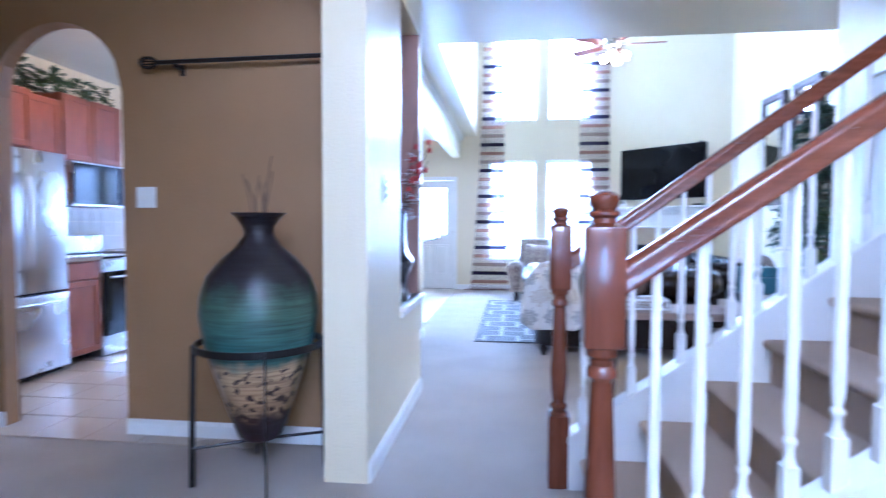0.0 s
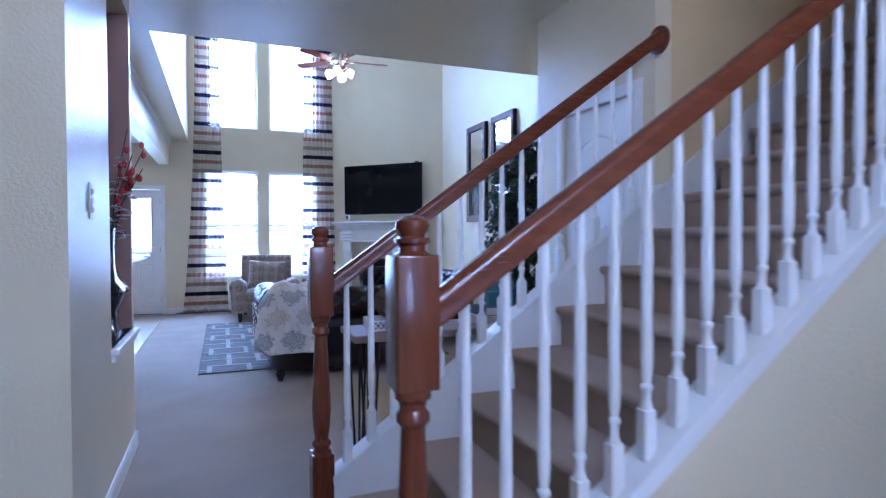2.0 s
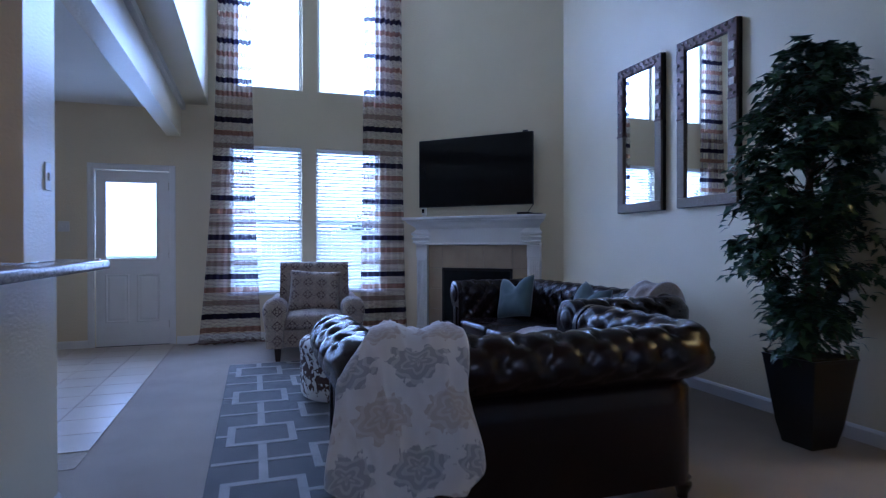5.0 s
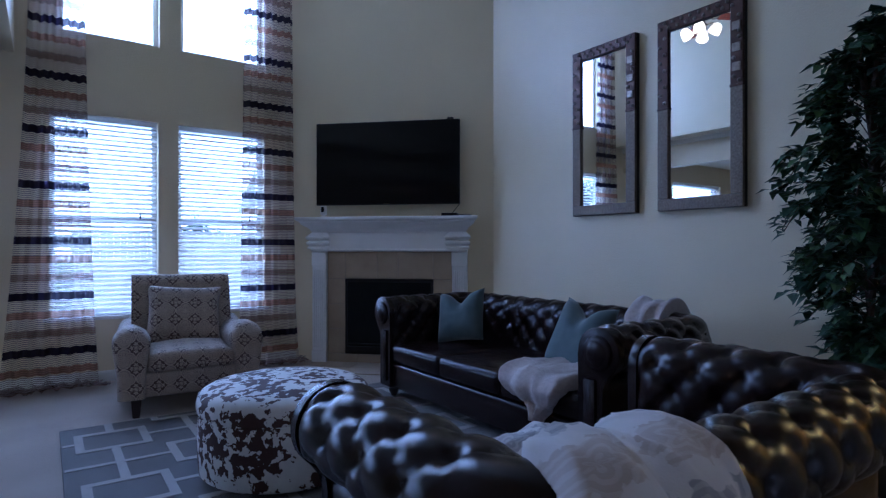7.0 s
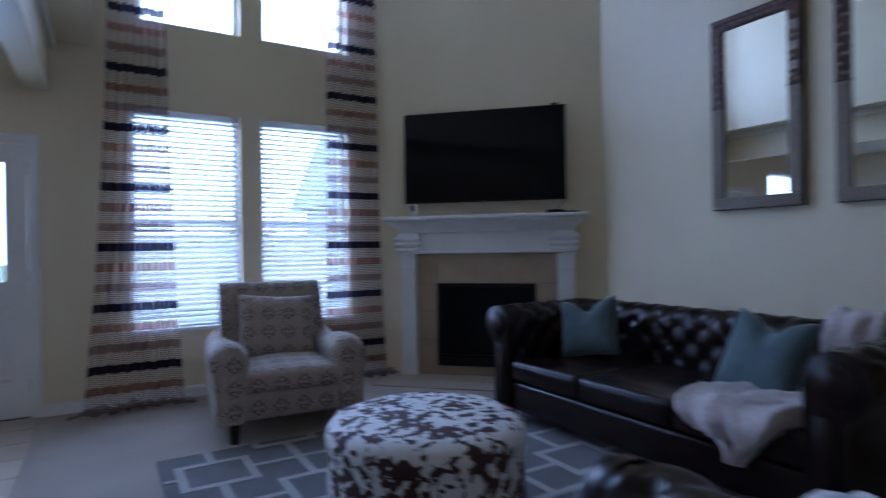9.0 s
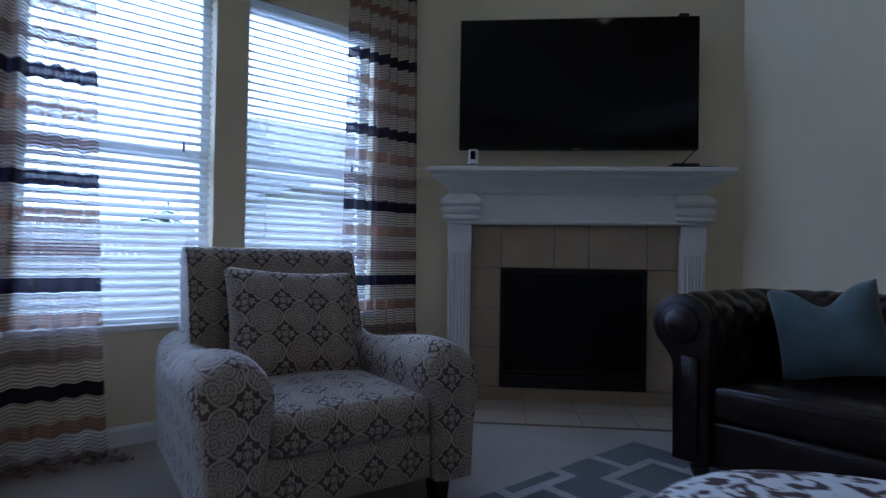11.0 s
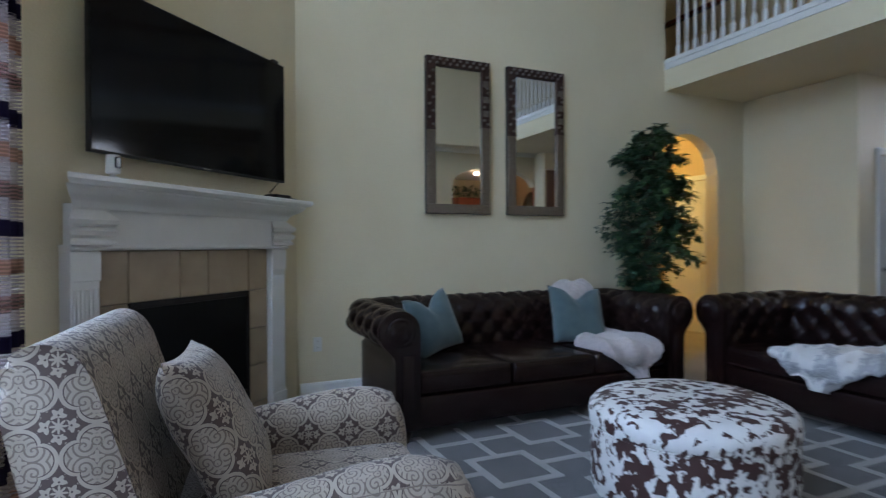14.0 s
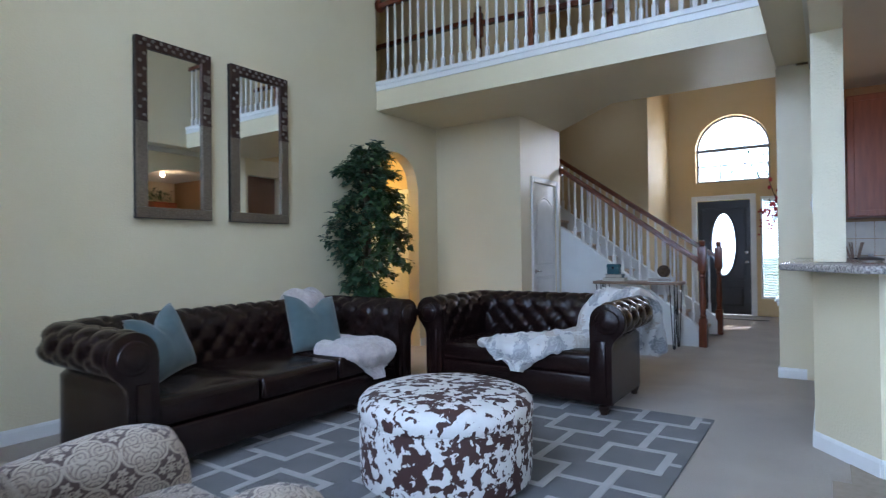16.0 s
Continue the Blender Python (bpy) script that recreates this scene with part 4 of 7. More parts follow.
# ---- tufted sofas ----
def tufted_sofa(name, label, W, D, cushions, m):
    """A scroll-armed sofa facing -y, its front at y = 0: a tufted shell swept round three sides, cushions, rails, feet."""
    t = thing(name, label, "sofa", m)
    a, b = W / 2 - 0.23, D - 0.24
    cz, R, zin = 0.68, 0.115, 0.36
    prof = []
    for k in range(14):
        prof.append((0.0, zin + (cz - zin) * k / 13))
    for k in range(1, 30):
        g = radians(180 - 290 * k / 29)
        prof.append((R + R * math.cos(g), cz + R * math.sin(g)))
    tuft_end = len(prof) - 7
    for k in range(1, 9):
        prof.append((0.135, 0.575 - 0.475 * k / 8))
    tp = [0.0]
    for p, q in zip(prof, prof[1:]):
        tp.append(tp[-1] + math.hypot(q[0] - p[0], q[1] - p[1]))
    corner = 0.07
    path = []
    n = int((b - corner) / 0.016)
    for k in range(n + 1):
        path.append(((-a, (b - corner) * k / n), (-1.0, 0.0)))
    for k in range(1, 8):
        g = math.pi / 2 * k / 8
        path.append(((-a + corner - corner * math.cos(g), b - corner + corner * math.sin(g)), (-math.cos(g), math.sin(g))))
    n2 = int((2 * a - 2 * corner) / 0.016)
    for k in range(n2 + 1):
        path.append(((-a + corner + (2 * a - 2 * corner) * k / n2, b), (0.0, 1.0)))
    for k in range(7, 0, -1):
        g = math.pi / 2 * k / 8
        path.append(((a - corner + corner * math.cos(g), b - corner + corner * math.sin(g)), (math.cos(g), math.sin(g))))
    for k in range(n, -1, -1):
        path.append(((a, (b - corner) * k / n), (1.0, 0.0)))
    sp = [0.0]
    for p, q in zip(path, path[1:]):
        sp.append(sp[-1] + math.hypot(q[0][0] - p[0][0], q[0][1] - p[0][1]))
    total = sp[-1]
    px = total / round(total / 0.185)
    pt = 0.2
    t0 = 0.05
    bm = B()
    grid = []
    for (pos, nor), s in zip(path, sp):
        col = []
        for i, (nn, z) in enumerate(prof):
            i0, i1 = max(0, i - 1), min(len(prof) - 1, i + 1)
            tx, tz = prof[i1][0] - prof[i0][0], prof[i1][1] - prof[i0][1]
            ln = math.hypot(tx, tz) or 1
            on, oz = -tz / ln, tx / ln
            h = 0.0
            if i <= tuft_end:
                u, v = s / px, (tp[i] - t0) / pt
                p, q = u + v, u - v
                pil = (abs(math.sin(math.pi * p)) * abs(math.sin(math.pi * q))) ** 0.4
                du, dv = p - round(p), q - round(q)
                h = 0.023 * pil - 0.024 * math.exp(-(du * du + dv * dv) / 0.018)
                edge = min(1.0, min(s, total - s) / 0.05, (tuft_end - i) / 4 + 0.15)
                h *= max(0.0, edge)
            n3, z3 = nn + on * h, z + oz * h
            col.append(bm.verts.new((pos[0] + nor[0] * n3, pos[1] + nor[1] * n3, z3)))
        grid.append(col)
    for c0, c1 in zip(grid, grid[1:]):
        for i in range(len(prof) - 1):
            bm.faces.new((c0[i], c1[i], c1[i + 1], c0[i + 1]))
    part("tufted_shell", bm, LEATHER, t, "deep-buttoned dark brown leather back and arms", smooth=True, angle=80)
    bm = B()
    lathe(bm, [(0.012, -0.002), (0.011, 0.004), (0.006, 0.008), (0.0, 0.009)], 8, caps=False)
    me = None
    for i in range(1, int(total / px * 2)):
        s = i * px / 2
        for j in range(-1, 7):
            if (i + j) % 2:
                continue
            tt = t0 + j * pt / 2
            if tt < 0.07 or tt > tp[tuft_end] - 0.06 or s < 0.06 or s > total - 0.06:
                continue
            ks = min(range(len(sp)), key=lambda k: abs(sp[k] - s))
            kt = min(range(len(tp)), key=lambda k: abs(tp[k] - tt))
            (pos, nor), (nn, z) = path[ks], prof[kt]
            i0, i1 = max(0, kt - 1), kt + 1
            tx, tz = prof[i1][0] - prof[i0][0], prof[i1][1] - prof[i0][1]
            ln = math.hypot(tx, tz)
            on, oz = -tz / ln, tx / ln
            d = Vector((nor[0] * on, nor[1] * on, oz))
            if me is None:
                ob = part("button", bm, LEATHER, t, smooth=True)
                me = ob.data
            else:
                ob = new("button", me)
                ob.parent = t
            ob.matrix_basis = Matrix.Translation(Vector((pos[0] + nor[0] * nn, pos[1] + nor[1] * nn, z)) - d * 0.016) @ d.to_track_quat("Z", "Y").to_matrix().to_4x4()
    # arm fronts
    for sx in (-1, 1):
        out = [(-0.012, 0.1), (-0.012, 0.645)]
        for k in range(0, 25):
            g = radians(190 - 245 * k / 24)
            out.append((R + (R + 0.012) * math.cos(g), cz + (R + 0.012) * math.sin(g)))
        out += [(0.15, 0.535), (0.145, 0.5), (0.145, 0.1)]
        bm = B()
        prism(bm, [(sx * (a + u), v) for u, v in out], "y", -0.03, 0.012)
        bmesh.ops.bevel(bm, geom=[e for e in bm.edges if all(abs(vv.co.y + 0.03) < 1e-5 for vv in e.verts)], offset=0.005, segments=2, affect="EDGES", profile=0.5)
        front = part("arm_front", bm, LEATHER, t, "smooth leather scroll panel", smooth=True, angle=40)
        bm = B()
        lathe(bm, [(0.088, -0.004), (0.088, 0.012), (0.078, 0.02), (0.066, 0.016), (0.06, 0.02), (0.03, 0.026), (0.0, 0.027)], 28, caps=False)
        o = part("scroll", bm, LEATHER, front, smooth=True, angle=60)
        o.matrix_basis = pose(sx * (a + R), -0.028, cz, 90, 0, 0)
        bm = B()
        prism(bm, [(sx * (a + u), v) for u, v in ((0.03, 0.14), (0.105, 0.14), (0.105, 0.545), (0.03, 0.545))], "y", -0.042, -0.029)
        bmesh.ops.bevel(bm, geom=bm.edges[:], offset=0.008, segments=2, affect="EDGES", profile=0.5)
        part("front_panel", bm, LEATHER, front, smooth=True)
    # rails and base
    part("front_rail", boxed(-a + 0.002, a - 0.002, -0.005, 0.06, 0.1, 0.29, 0.02, 3), LEATHER, t, smooth=True)
    part("base", boxed(-a - 0.05, a + 0.05, 0.02, b + 0.05, 0.09, 0.27), LEATHER, t)
    part("seat_deck", boxed(-a, a, 0.03, b, 0.27, 0.3), LEATHER, t)
    w = 2 * a / cushions
    for k in range(cushions):
        bm = B()
        x0 = -a + w * k
        nx, ny = 16, 16
        def top(u, v):
            e = (1 - abs(2 * u - 1) ** 6) * (1 - abs(2 * v - 1) ** 6)
            return 0.425 + 0.03 * e + 0.006 * math.sin(9 * u + 5 * v + k)
        box(bm, x0 + 0.004, x0 + w - 0.004, -0.015, b - 0.02, 0.295, 0.43, 0.035, 4)
        for vv in bm.verts:
            if vv.co.z > 0.35:
                u, v = (vv.co.x - x0) / w, vv.co.y / b
                vv.co.z += 0.012
        gridv = [[bm.verts.new((x0 + 0.03 + (w - 0.06) * i / nx, 0.02 + (b - 0.07) * j / ny, top(i / nx, j / ny))) for j in range(ny + 1)] for i in range(nx + 1)]
        for i in range(nx):
            for j in range(ny):
                bm.faces.new((gridv[i][j], gridv[i + 1][j], gridv[i + 1][j + 1], gridv[i][j + 1]))
        c = part("seat_cushion", bm, LEATHER, t, smooth=True, angle=60)
        bm = B()
        zz = 0.405
        sweep(bm, [(x0 + 0.04, -0.016, zz), (x0 + w / 2, -0.016, zz), (x0 + w - 0.04, -0.016, zz)], ring(0.004, 6))
        part("piping", bm, LEATHER, c, smooth=True)
    for x, y in ((-a - 0.06, 0.05), (a + 0.06, 0.05), (-a - 0.06, b + 0.05), (a + 0.06, b + 0.05)):
        bm = B()
        lathe(bm, [(0.022, 0.0), (0.026, 0.006), (0.024, 0.02), (0.034, 0.04), (0.042, 0.06), (0.042, 0.072), (0.03, 0.08), (0.04, 0.1)], 16, x, y)
        part("foot", bm, DARKWOOD, t, "dark turned bun foot", smooth=True)
    return t


def sofa_path(D, hang, seat, drop, off=0.035):
    """The line of a throw over a sofa's back, from outside below up over the roll and down to the seat and over its front."""
    b = D - 0.24
    pts = []
    for k in range(8):
        pts.append((b + 0.235 + off * 0.6, hang + (0.665 - hang) * k / 7))
    for k in range(0, 13):
        g = radians(10 + 165 * k / 12)
        pts.append((b + 0.115 + (0.115 + off) * math.cos(g), 0.68 + (0.115 + off) * math.sin(g)))
    for k in range(1, 7):
        pts.append((b - off - 0.02 * k / 6, 0.665 - (0.665 - 0.49) * k / 6))
    if seat > 0:
        for k in range(1, 13):
            pts.append((b - 0.05 - (b - 0.02) * seat * k / 12, 0.478))
    if drop > 0:
        for k in range(1, 9):
            pts.append((-0.045 - 0.02 * math.sin(k), 0.47 - drop * k / 8))
    return pts


def throw(name, label, pts, left, right, material, seed, thick=0.012, fold=0.012):
    """A blanket laid along a line: left and right give its edges at each share of the way."""
    ls = [0.0]
    for p, q in zip(pts, pts[1:]):
        ls.append(ls[-1] + math.hypot(q[0] - p[0], q[1] - p[1]))
    nu, nv = 56, 110
    bm = B()
    layers = []
    for side in (0, 1):
        rows = []
        for j in range(nv + 1):
            s = ls[-1] * j / nv
            k = max(i for i in range(len(ls)) if ls[i] <= s + 1e-9)
            k = min(k, len(pts) - 2)
            f = (s - ls[k]) / (ls[k + 1] - ls[k])
            y, z = pts[k][0] + (pts[k + 1][0] - pts[k][0]) * f, pts[k][1] + (pts[k + 1][1] - pts[k][1]) * f
            ty, tz = pts[k + 1][0] - pts[k][0], pts[k + 1][1] - pts[k][1]
            ln = math.hypot(ty, tz)
            ny, nz = tz / ln, -ty / ln
            row = []
            for i in range(nu + 1):
                u, v = i / nu, j / nv
                x = left(v) + (right(v) - left(v)) * u
                w = noise.noise(Vector((x * 7, v * 9, seed))) + 0.3 * noise.noise(Vector((x * 16, v * 18, seed + 5)))
                ridge = 1 - abs(2 * noise.noise(Vector((x * 4 + v * 3, v * 5 - x * 2, seed + 9))))
                w += 1.1 * max(0.0, ridge) ** 5
                w = fold * (w + 0.9) + fold * 0.7 * math.sin(u * 15 + 3 * math.sin(v * 6 + seed))
                w += fold * 0.7 * max(0.0, 1 - abs(3 * noise.noise(Vector((x * 9 - v * 4, v * 7 + x * 5, seed + 13))))) ** 3
                hug = 1 - min(1.0, 16 * min(u, 1 - u))
                w = max(0.0, w) * (1 - hug) - 0.03 * hug * hug + (thick if side else 0.0)
                row.append(bm.verts.new((x, y + ny * w, z + nz * w)))
            rows.append(row)
        layers.append(rows)
    for rows in layers:
        for j in range(nv):
            for i in range(nu):
                bm.faces.new((rows[j][i], rows[j][i + 1], rows[j + 1][i + 1], rows[j + 1][i]))
    a, c = layers
    for j in range(nv):
        for i in (0, nu):
            bm.faces.new((a[j][i], a[j + 1][i], c[j + 1][i], c[j][i]))
    for i in range(nu):
        for j in (0, nv):
            bm.faces.new((a[j][i], a[j][i + 1], c[j][i + 1], c[j][i]))
    o = part(name, bm, material, smooth=True, angle=70)
    return tagged(o, label, "blanket")


def pillow(name, label, w, h, thick, material, m, chop=0.0, category="cushion"):
    """A stuffed cushion with pulled corners; chop: the dent in its upper edge."""
    bm = B()
    n = 22
    def pt(i, j, s):
        u, v = 2 * i / n - 1, 2 * j / n - 1
        x = u * w / 2 * (1 - 0.07 * (1 - v * v))
        z = v * h / 2 * (1 - 0.07 * (1 - u * u))
        if v > 0:
            z -= chop * v * math.exp(-(u / 0.4) ** 2)
        y = s * thick / 2 * ((1 - u ** 4) * (1 - v ** 4)) ** 0.6
        y *= 1 - 0.5 * (chop > 0) * math.exp(-(u / 0.3) ** 2) * max(0, v)
        y += 0.006 * noise.noise(Vector((u * 3, v * 3, s + w)))* (1 - u ** 4) * (1 - v ** 4)
        return (x, y, z)
    front = [[bm.verts.new(pt(i, j, -1)) for j in range(n + 1)] for i in range(n + 1)]
    back = [[front[i][j] if i in (0, n) or j in (0, n) else bm.verts.new(pt(i, j, 1)) for j in range(n + 1)] for i in range(n + 1)]
    for g in (front, back):
        for i in range(n):
            for j in range(n):
                bm.faces.new((g[i][j], g[i + 1][j], g[i + 1][j + 1], g[i][j + 1]))
    o = part(name, bm, material, smooth=True, angle=85)
    o.matrix_basis = m
    return tagged(o, label, category)


LW, LD = 1.76, 1.0
LM = pose(2.88, 7.04, 0, 0, 0, 180)
tufted_sofa("loveseat", "dark brown tufted leather loveseat with rolled arms", LW, LD, 2, LM)
SW, SD = 2.42, 1.01
SM = pose(3.68, 8.44, 0, 0, 0, -90)
tufted_sofa("sofa", "dark brown tufted leather sofa with rolled arms along the wall", SW, SD, 3, SM)


def eased(*stops):
    """A smooth curve through (share, value) pairs."""
    def at(v):
        for (v0, a0), (v1, a1) in zip(stops, stops[1:]):
            if v <= v1:
                f = max(0.0, (v - v0) / (v1 - v0))
                return a0 + (a1 - a0) * f * f * (3 - 2 * f)
        return stops[-1][1]
    return at


o = throw("throw_blanket", "grey and cream floral throw draped over the loveseat", sofa_path(LD, 0.28, 0.97, 0.2), eased((0, 0.42), (0.03, 0.35), (0.19, 0.42), (0.34, 0.38), (0.46, 0.27), (0.72, -0.02), (0.88, -0.3), (0.93, -0.14), (1.0, 0.04)),
          eased((0, 0.86), (0.03, 0.94), (0.19, 0.9), (0.34, 0.76), (0.46, 0.6), (0.72, 0.56), (0.88, 0.42), (1.0, 0.12)), FLORAL, 3.0, fold=0.019)
o.matrix_basis = LM
o = throw("throw_blanket", "cream plush throw draped over the sofa back and seat", sofa_path(SD, 0.5, 1.0, 0.22, 0.045), eased((0, 0.68), (0.4, 0.68), (0.52, 0.64), (0.72, 0.36), (0.87, 0.38), (1.0, 0.66)),
          eased((0, 0.95), (0.4, 0.94), (0.52, 0.93), (0.72, 0.94), (0.87, 0.89), (1.0, 0.73)), PLUSH, 8.0, thick=0.02, fold=0.014)
o.matrix_basis = SM
pillow("throw_pillow", "teal square cushion against the sofa arm", 0.42, 0.42, 0.16, TEAL, SM @ pose(-0.68, 0.46, 0.66, -20, -9, 24), 0.09)
pillow("throw_pillow", "teal square cushion leaning on the sofa back", 0.46, 0.46, 0.17, TEAL, SM @ pose(0.54, 0.47, 0.645, -24, 5, -8), 0.09)

# ---- armchair ----
AM = pose(2.295, 9.925, 0, 0, 0, -5.8)
ch = thing("armchair", "beige and brown damask upholstered armchair", "armchair", AM)


def extruded_soft(outline, axis, a, b, r, seg=4):
    bm = B()
    prism(bm, outline, axis, a, b)
    ends = [e for e in bm.edges if len({round({"x": v.co.x, "y": v.co.y, "z": v.co.z}[axis], 4) for v in e.verts}) == 1]
    bmesh.ops.bevel(bm, geom=ends, offset=r, segments=seg, affect="EDGES", profile=0.5)
    return bm


# back: reclined, rolled over at the top; outline in (y, z)
bo = [(y - 0.1, z) for y, z in ((0.78, 0.2), (0.83, 0.45), (0.955, 0.84), (0.975, 0.895), (1.01, 0.94), (1.06, 0.958), (1.11, 0.945), (1.145, 0.905), (1.15, 0.84), (1.06, 0.45), (1.02, 0.14), (0.8, 0.14))]
for turn in range(2):
    bo = [q for (y0, z0), (y1, z1) in zip(bo, bo[1:] + bo[:1]) for q in ((0.75 * y0 + 0.25 * y1, 0.75 * z0 + 0.25 * z1), (0.25 * y0 + 0.75 * y1, 0.25 * z0 + 0.75 * z1))]
bo = [(y + 0.012, z * 1.022) for y, z in bo]
part("backrest", extruded_soft(bo, "x", -0.385, 0.385, 0.035), DAMASK, ch, smooth=True, angle=60)
for sx in (-1, 1):
    n = 18
    bm = B()
    secs = [(0.0, 0.57, 1.0), (0.03, 0.605, 1.06), (0.09, 0.628, 1.1), (0.16, 0.637, 1.11), (0.25, 0.634, 1.1), (0.38, 0.618, 1.06), (0.5, 0.598, 1.0), (0.62, 0.582, 0.97), (0.74, 0.578, 0.95), (0.84, 0.588, 0.92), (0.95, 0.62, 0.88)]
    rings_ = []
    ends = [(-0.012, 0.575, 1.0, 0.55), (-0.008, 0.575, 1.0, 0.78), (0.004, 0.58, 1.0, 0.91)]
    for y, zt, sc, shrink in ends + [(y + 0.02 * (y < 0.01), zt, sc, 1.0) for y, zt, sc in secs]:
        r_ = 0.11 * sc
        pts = [(r_ * math.cos(math.pi * k / n), zt - 0.11 + 0.11 * math.sin(math.pi * k / n)) for k in range(n + 1)] + [(-0.09, 0.3), (-0.085, 0.14), (0.085, 0.14), (0.09, 0.3)]
        rings_.append([bm.verts.new((sx * 0.39 + px_ * shrink, y, 0.14 + (zz - 0.14) * (0.5 + 0.5 * shrink))) for px_, zz in pts])
    for q, w_ in zip(rings_, rings_[1:]):
        for k in range(len(q)):
            j = (k + 1) % len(q)
            bm.faces.new((q[k], q[j], w_[j], w_[k]))
    bm.faces.new(rings_[0])
    bm.faces.new(rings_[-1])
    part("armrest", bm, DAMASK, ch, smooth=True, angle=60)
part("seat_base", boxed(-0.31, 0.31, 0.03, 0.85, 0.14, 0.32, 0.02, 3), DAMASK, ch, smooth=True, angle=50)
bm = boxed(-0.295, 0.295, 0.0, 0.86, 0.315, 0.45, 0.045, 4)
bmesh.ops.subdivide_edges(bm, edges=[e for e in bm.edges if e.calc_length() > 0.3], cuts=6, use_grid_fill=True)
for v in bm.verts:
    if v.co.z > 0.44:
        v.co.z += 0.03 * max(0, 1 - (v.co.x / 0.3) ** 2) * max(0, 1 - ((v.co.y - 0.42) / 0.46) ** 2)
part("seat_cushion", bm, DAMASK, ch, smooth=True, angle=60)
for x, y in ((-0.36, 0.07), (0.36, 0.07), (-0.34, 0.93), (0.34, 0.93)):
    bm = B()
    hexa(bm, [(x - 0.022, y - 0.022, 0), (x + 0.022, y - 0.022, 0), (x + 0.022, y + 0.022, 0), (x - 0.022, y + 0.022, 0), (x - 0.035, y - 0.035, 0.145), (x + 0.035, y - 0.035, 0.145), (x + 0.035, y + 0.035, 0.145), (x - 0.035, y + 0.035, 0.145)])
    part("foot", bm, DARKWOOD, ch, "dark tapered wooden foot")
pillow("lumbar_pillow", "beige and brown damask square cushion on the armchair", 0.57, 0.52, 0.18, DAMASK, AM @ pose(-0.0, 0.64, 0.652, -27, 3, -1.5))

# ---- ottoman ----
ot = thing("ottoman", "round ottoman in brown and white cowhide print", "ottoman", pose(2.495, 8.525, 0))
OR = 0.445
part("body", lathe(B(), [(OR - 0.02, 0.035), (OR - 0.006, 0.045), (OR, 0.1), (OR + 0.002, 0.22), (OR, 0.33), (OR - 0.004, 0.345)], 64), COWHIDE, ot, smooth=True)
bm = B()
lathe(bm, [(OR - 0.003, 0.35), (OR + 0.006, 0.36), (OR + 0.009, 0.4), (OR + 0.002, 0.432), (OR - 0.02, 0.456), (OR - 0.07, 0.474), (0.2, 0.488), (0.0, 0.492)], 64, caps=False)
for v in bm.verts:
    v.co.z += 0.006 * noise.noise(Vector((v.co.x * 6, v.co.y * 6, 2.0))) * (v.co.z > 0.44)
part("lid", bm, COWHIDE, ot, "cushioned cowhide print lid", smooth=True)
part("seam", lathe(B(), [(OR - 0.005, 0.343), (OR + 0.003, 0.345), (OR + 0.005, 0.35), (OR - 0.001, 0.353)], 64), COWHIDE, ot, smooth=True)
for k in range(4):
    g = math.pi / 4 + math.pi / 2 * k
    part("foot", lathe(B(), [(0.025, 0.013), (0.03, 0.04)], 12, 0.33 * math.cos(g), 0.33 * math.sin(g)), DARKWOOD, ot)

# ---- rug ----
RX0, RX1, RY0, RY1 = 1.49, 3.95, 6.72, 9.93
rug = thing("rug", "grey area rug with an ivory interlocking rectangle pattern", "rug")
part("rug_field", boxed(RX0, RX1, RY0, RY1, 0.001, 0.013, 0.004), RUGGREY, rug)
bm = B()


def strip(x0, x1, y0, y1):
    x0, x1, y0, y1 = max(x0, RX0 + 0.01), min(x1, RX1 - 0.01), max(y0, RY0 + 0.01), min(y1, RY1 - 0.01)
    if x1 - x0 > 0.005 and y1 - y0 > 0.005:
        box(bm, x0, x1, y0, y1, 0.012, 0.0165)


sw, PX, PY, hw, hh = 0.046, 0.455, 0.907, 0.2, 0.19
for i in range(5):
    for j in range(-1, 5):
        cx = RX0 + 0.27 + PX * i
        cy = RY0 + 1.02 + PY * (j - 1 + 0.5 * (i % 2))
        strip(cx - hw, cx + hw, cy - hh, cy - hh + sw)
        strip(cx - hw, cx + hw, cy + hh - sw, cy + hh)
        strip(cx - hw, cx - hw + sw, cy - hh + sw, cy + hh - sw)
        strip(cx + hw - sw, cx + hw, cy - hh + sw, cy + hh - sw)
        strip(cx - sw / 2, cx + sw / 2, cy + hh, cy + PY - hh)
        for a, b in ((cx + hw, cx + PX - sw / 2), (cx + PX + sw / 2, cx + 2 * PX - hw)):
            strip(a, b, cy - sw * 0.4, cy + sw * 0.4)
        if i == 0:
            strip(RX0, cx - hw, cy - sw * 0.4, cy + sw * 0.4)
        if i == 1:
            strip(RX0, cx - PX - sw / 2, cy - sw * 0.4, cy + sw * 0.4)
            strip(cx - PX + sw / 2, cx - hw, cy - sw * 0.4, cy + sw * 0.4)
part("pattern", bm, RUGLIGHT, rug, "ivory woven lines")

# ---- fireplace, television, mirrors ----
FM = pose(4.335, 10.665, 0, 0, 0, -45) @ pose(0.03, 0, 0)
fp = thing("fireplace", "corner fireplace with a white mantel and beige tile surround", "fireplace", FM)


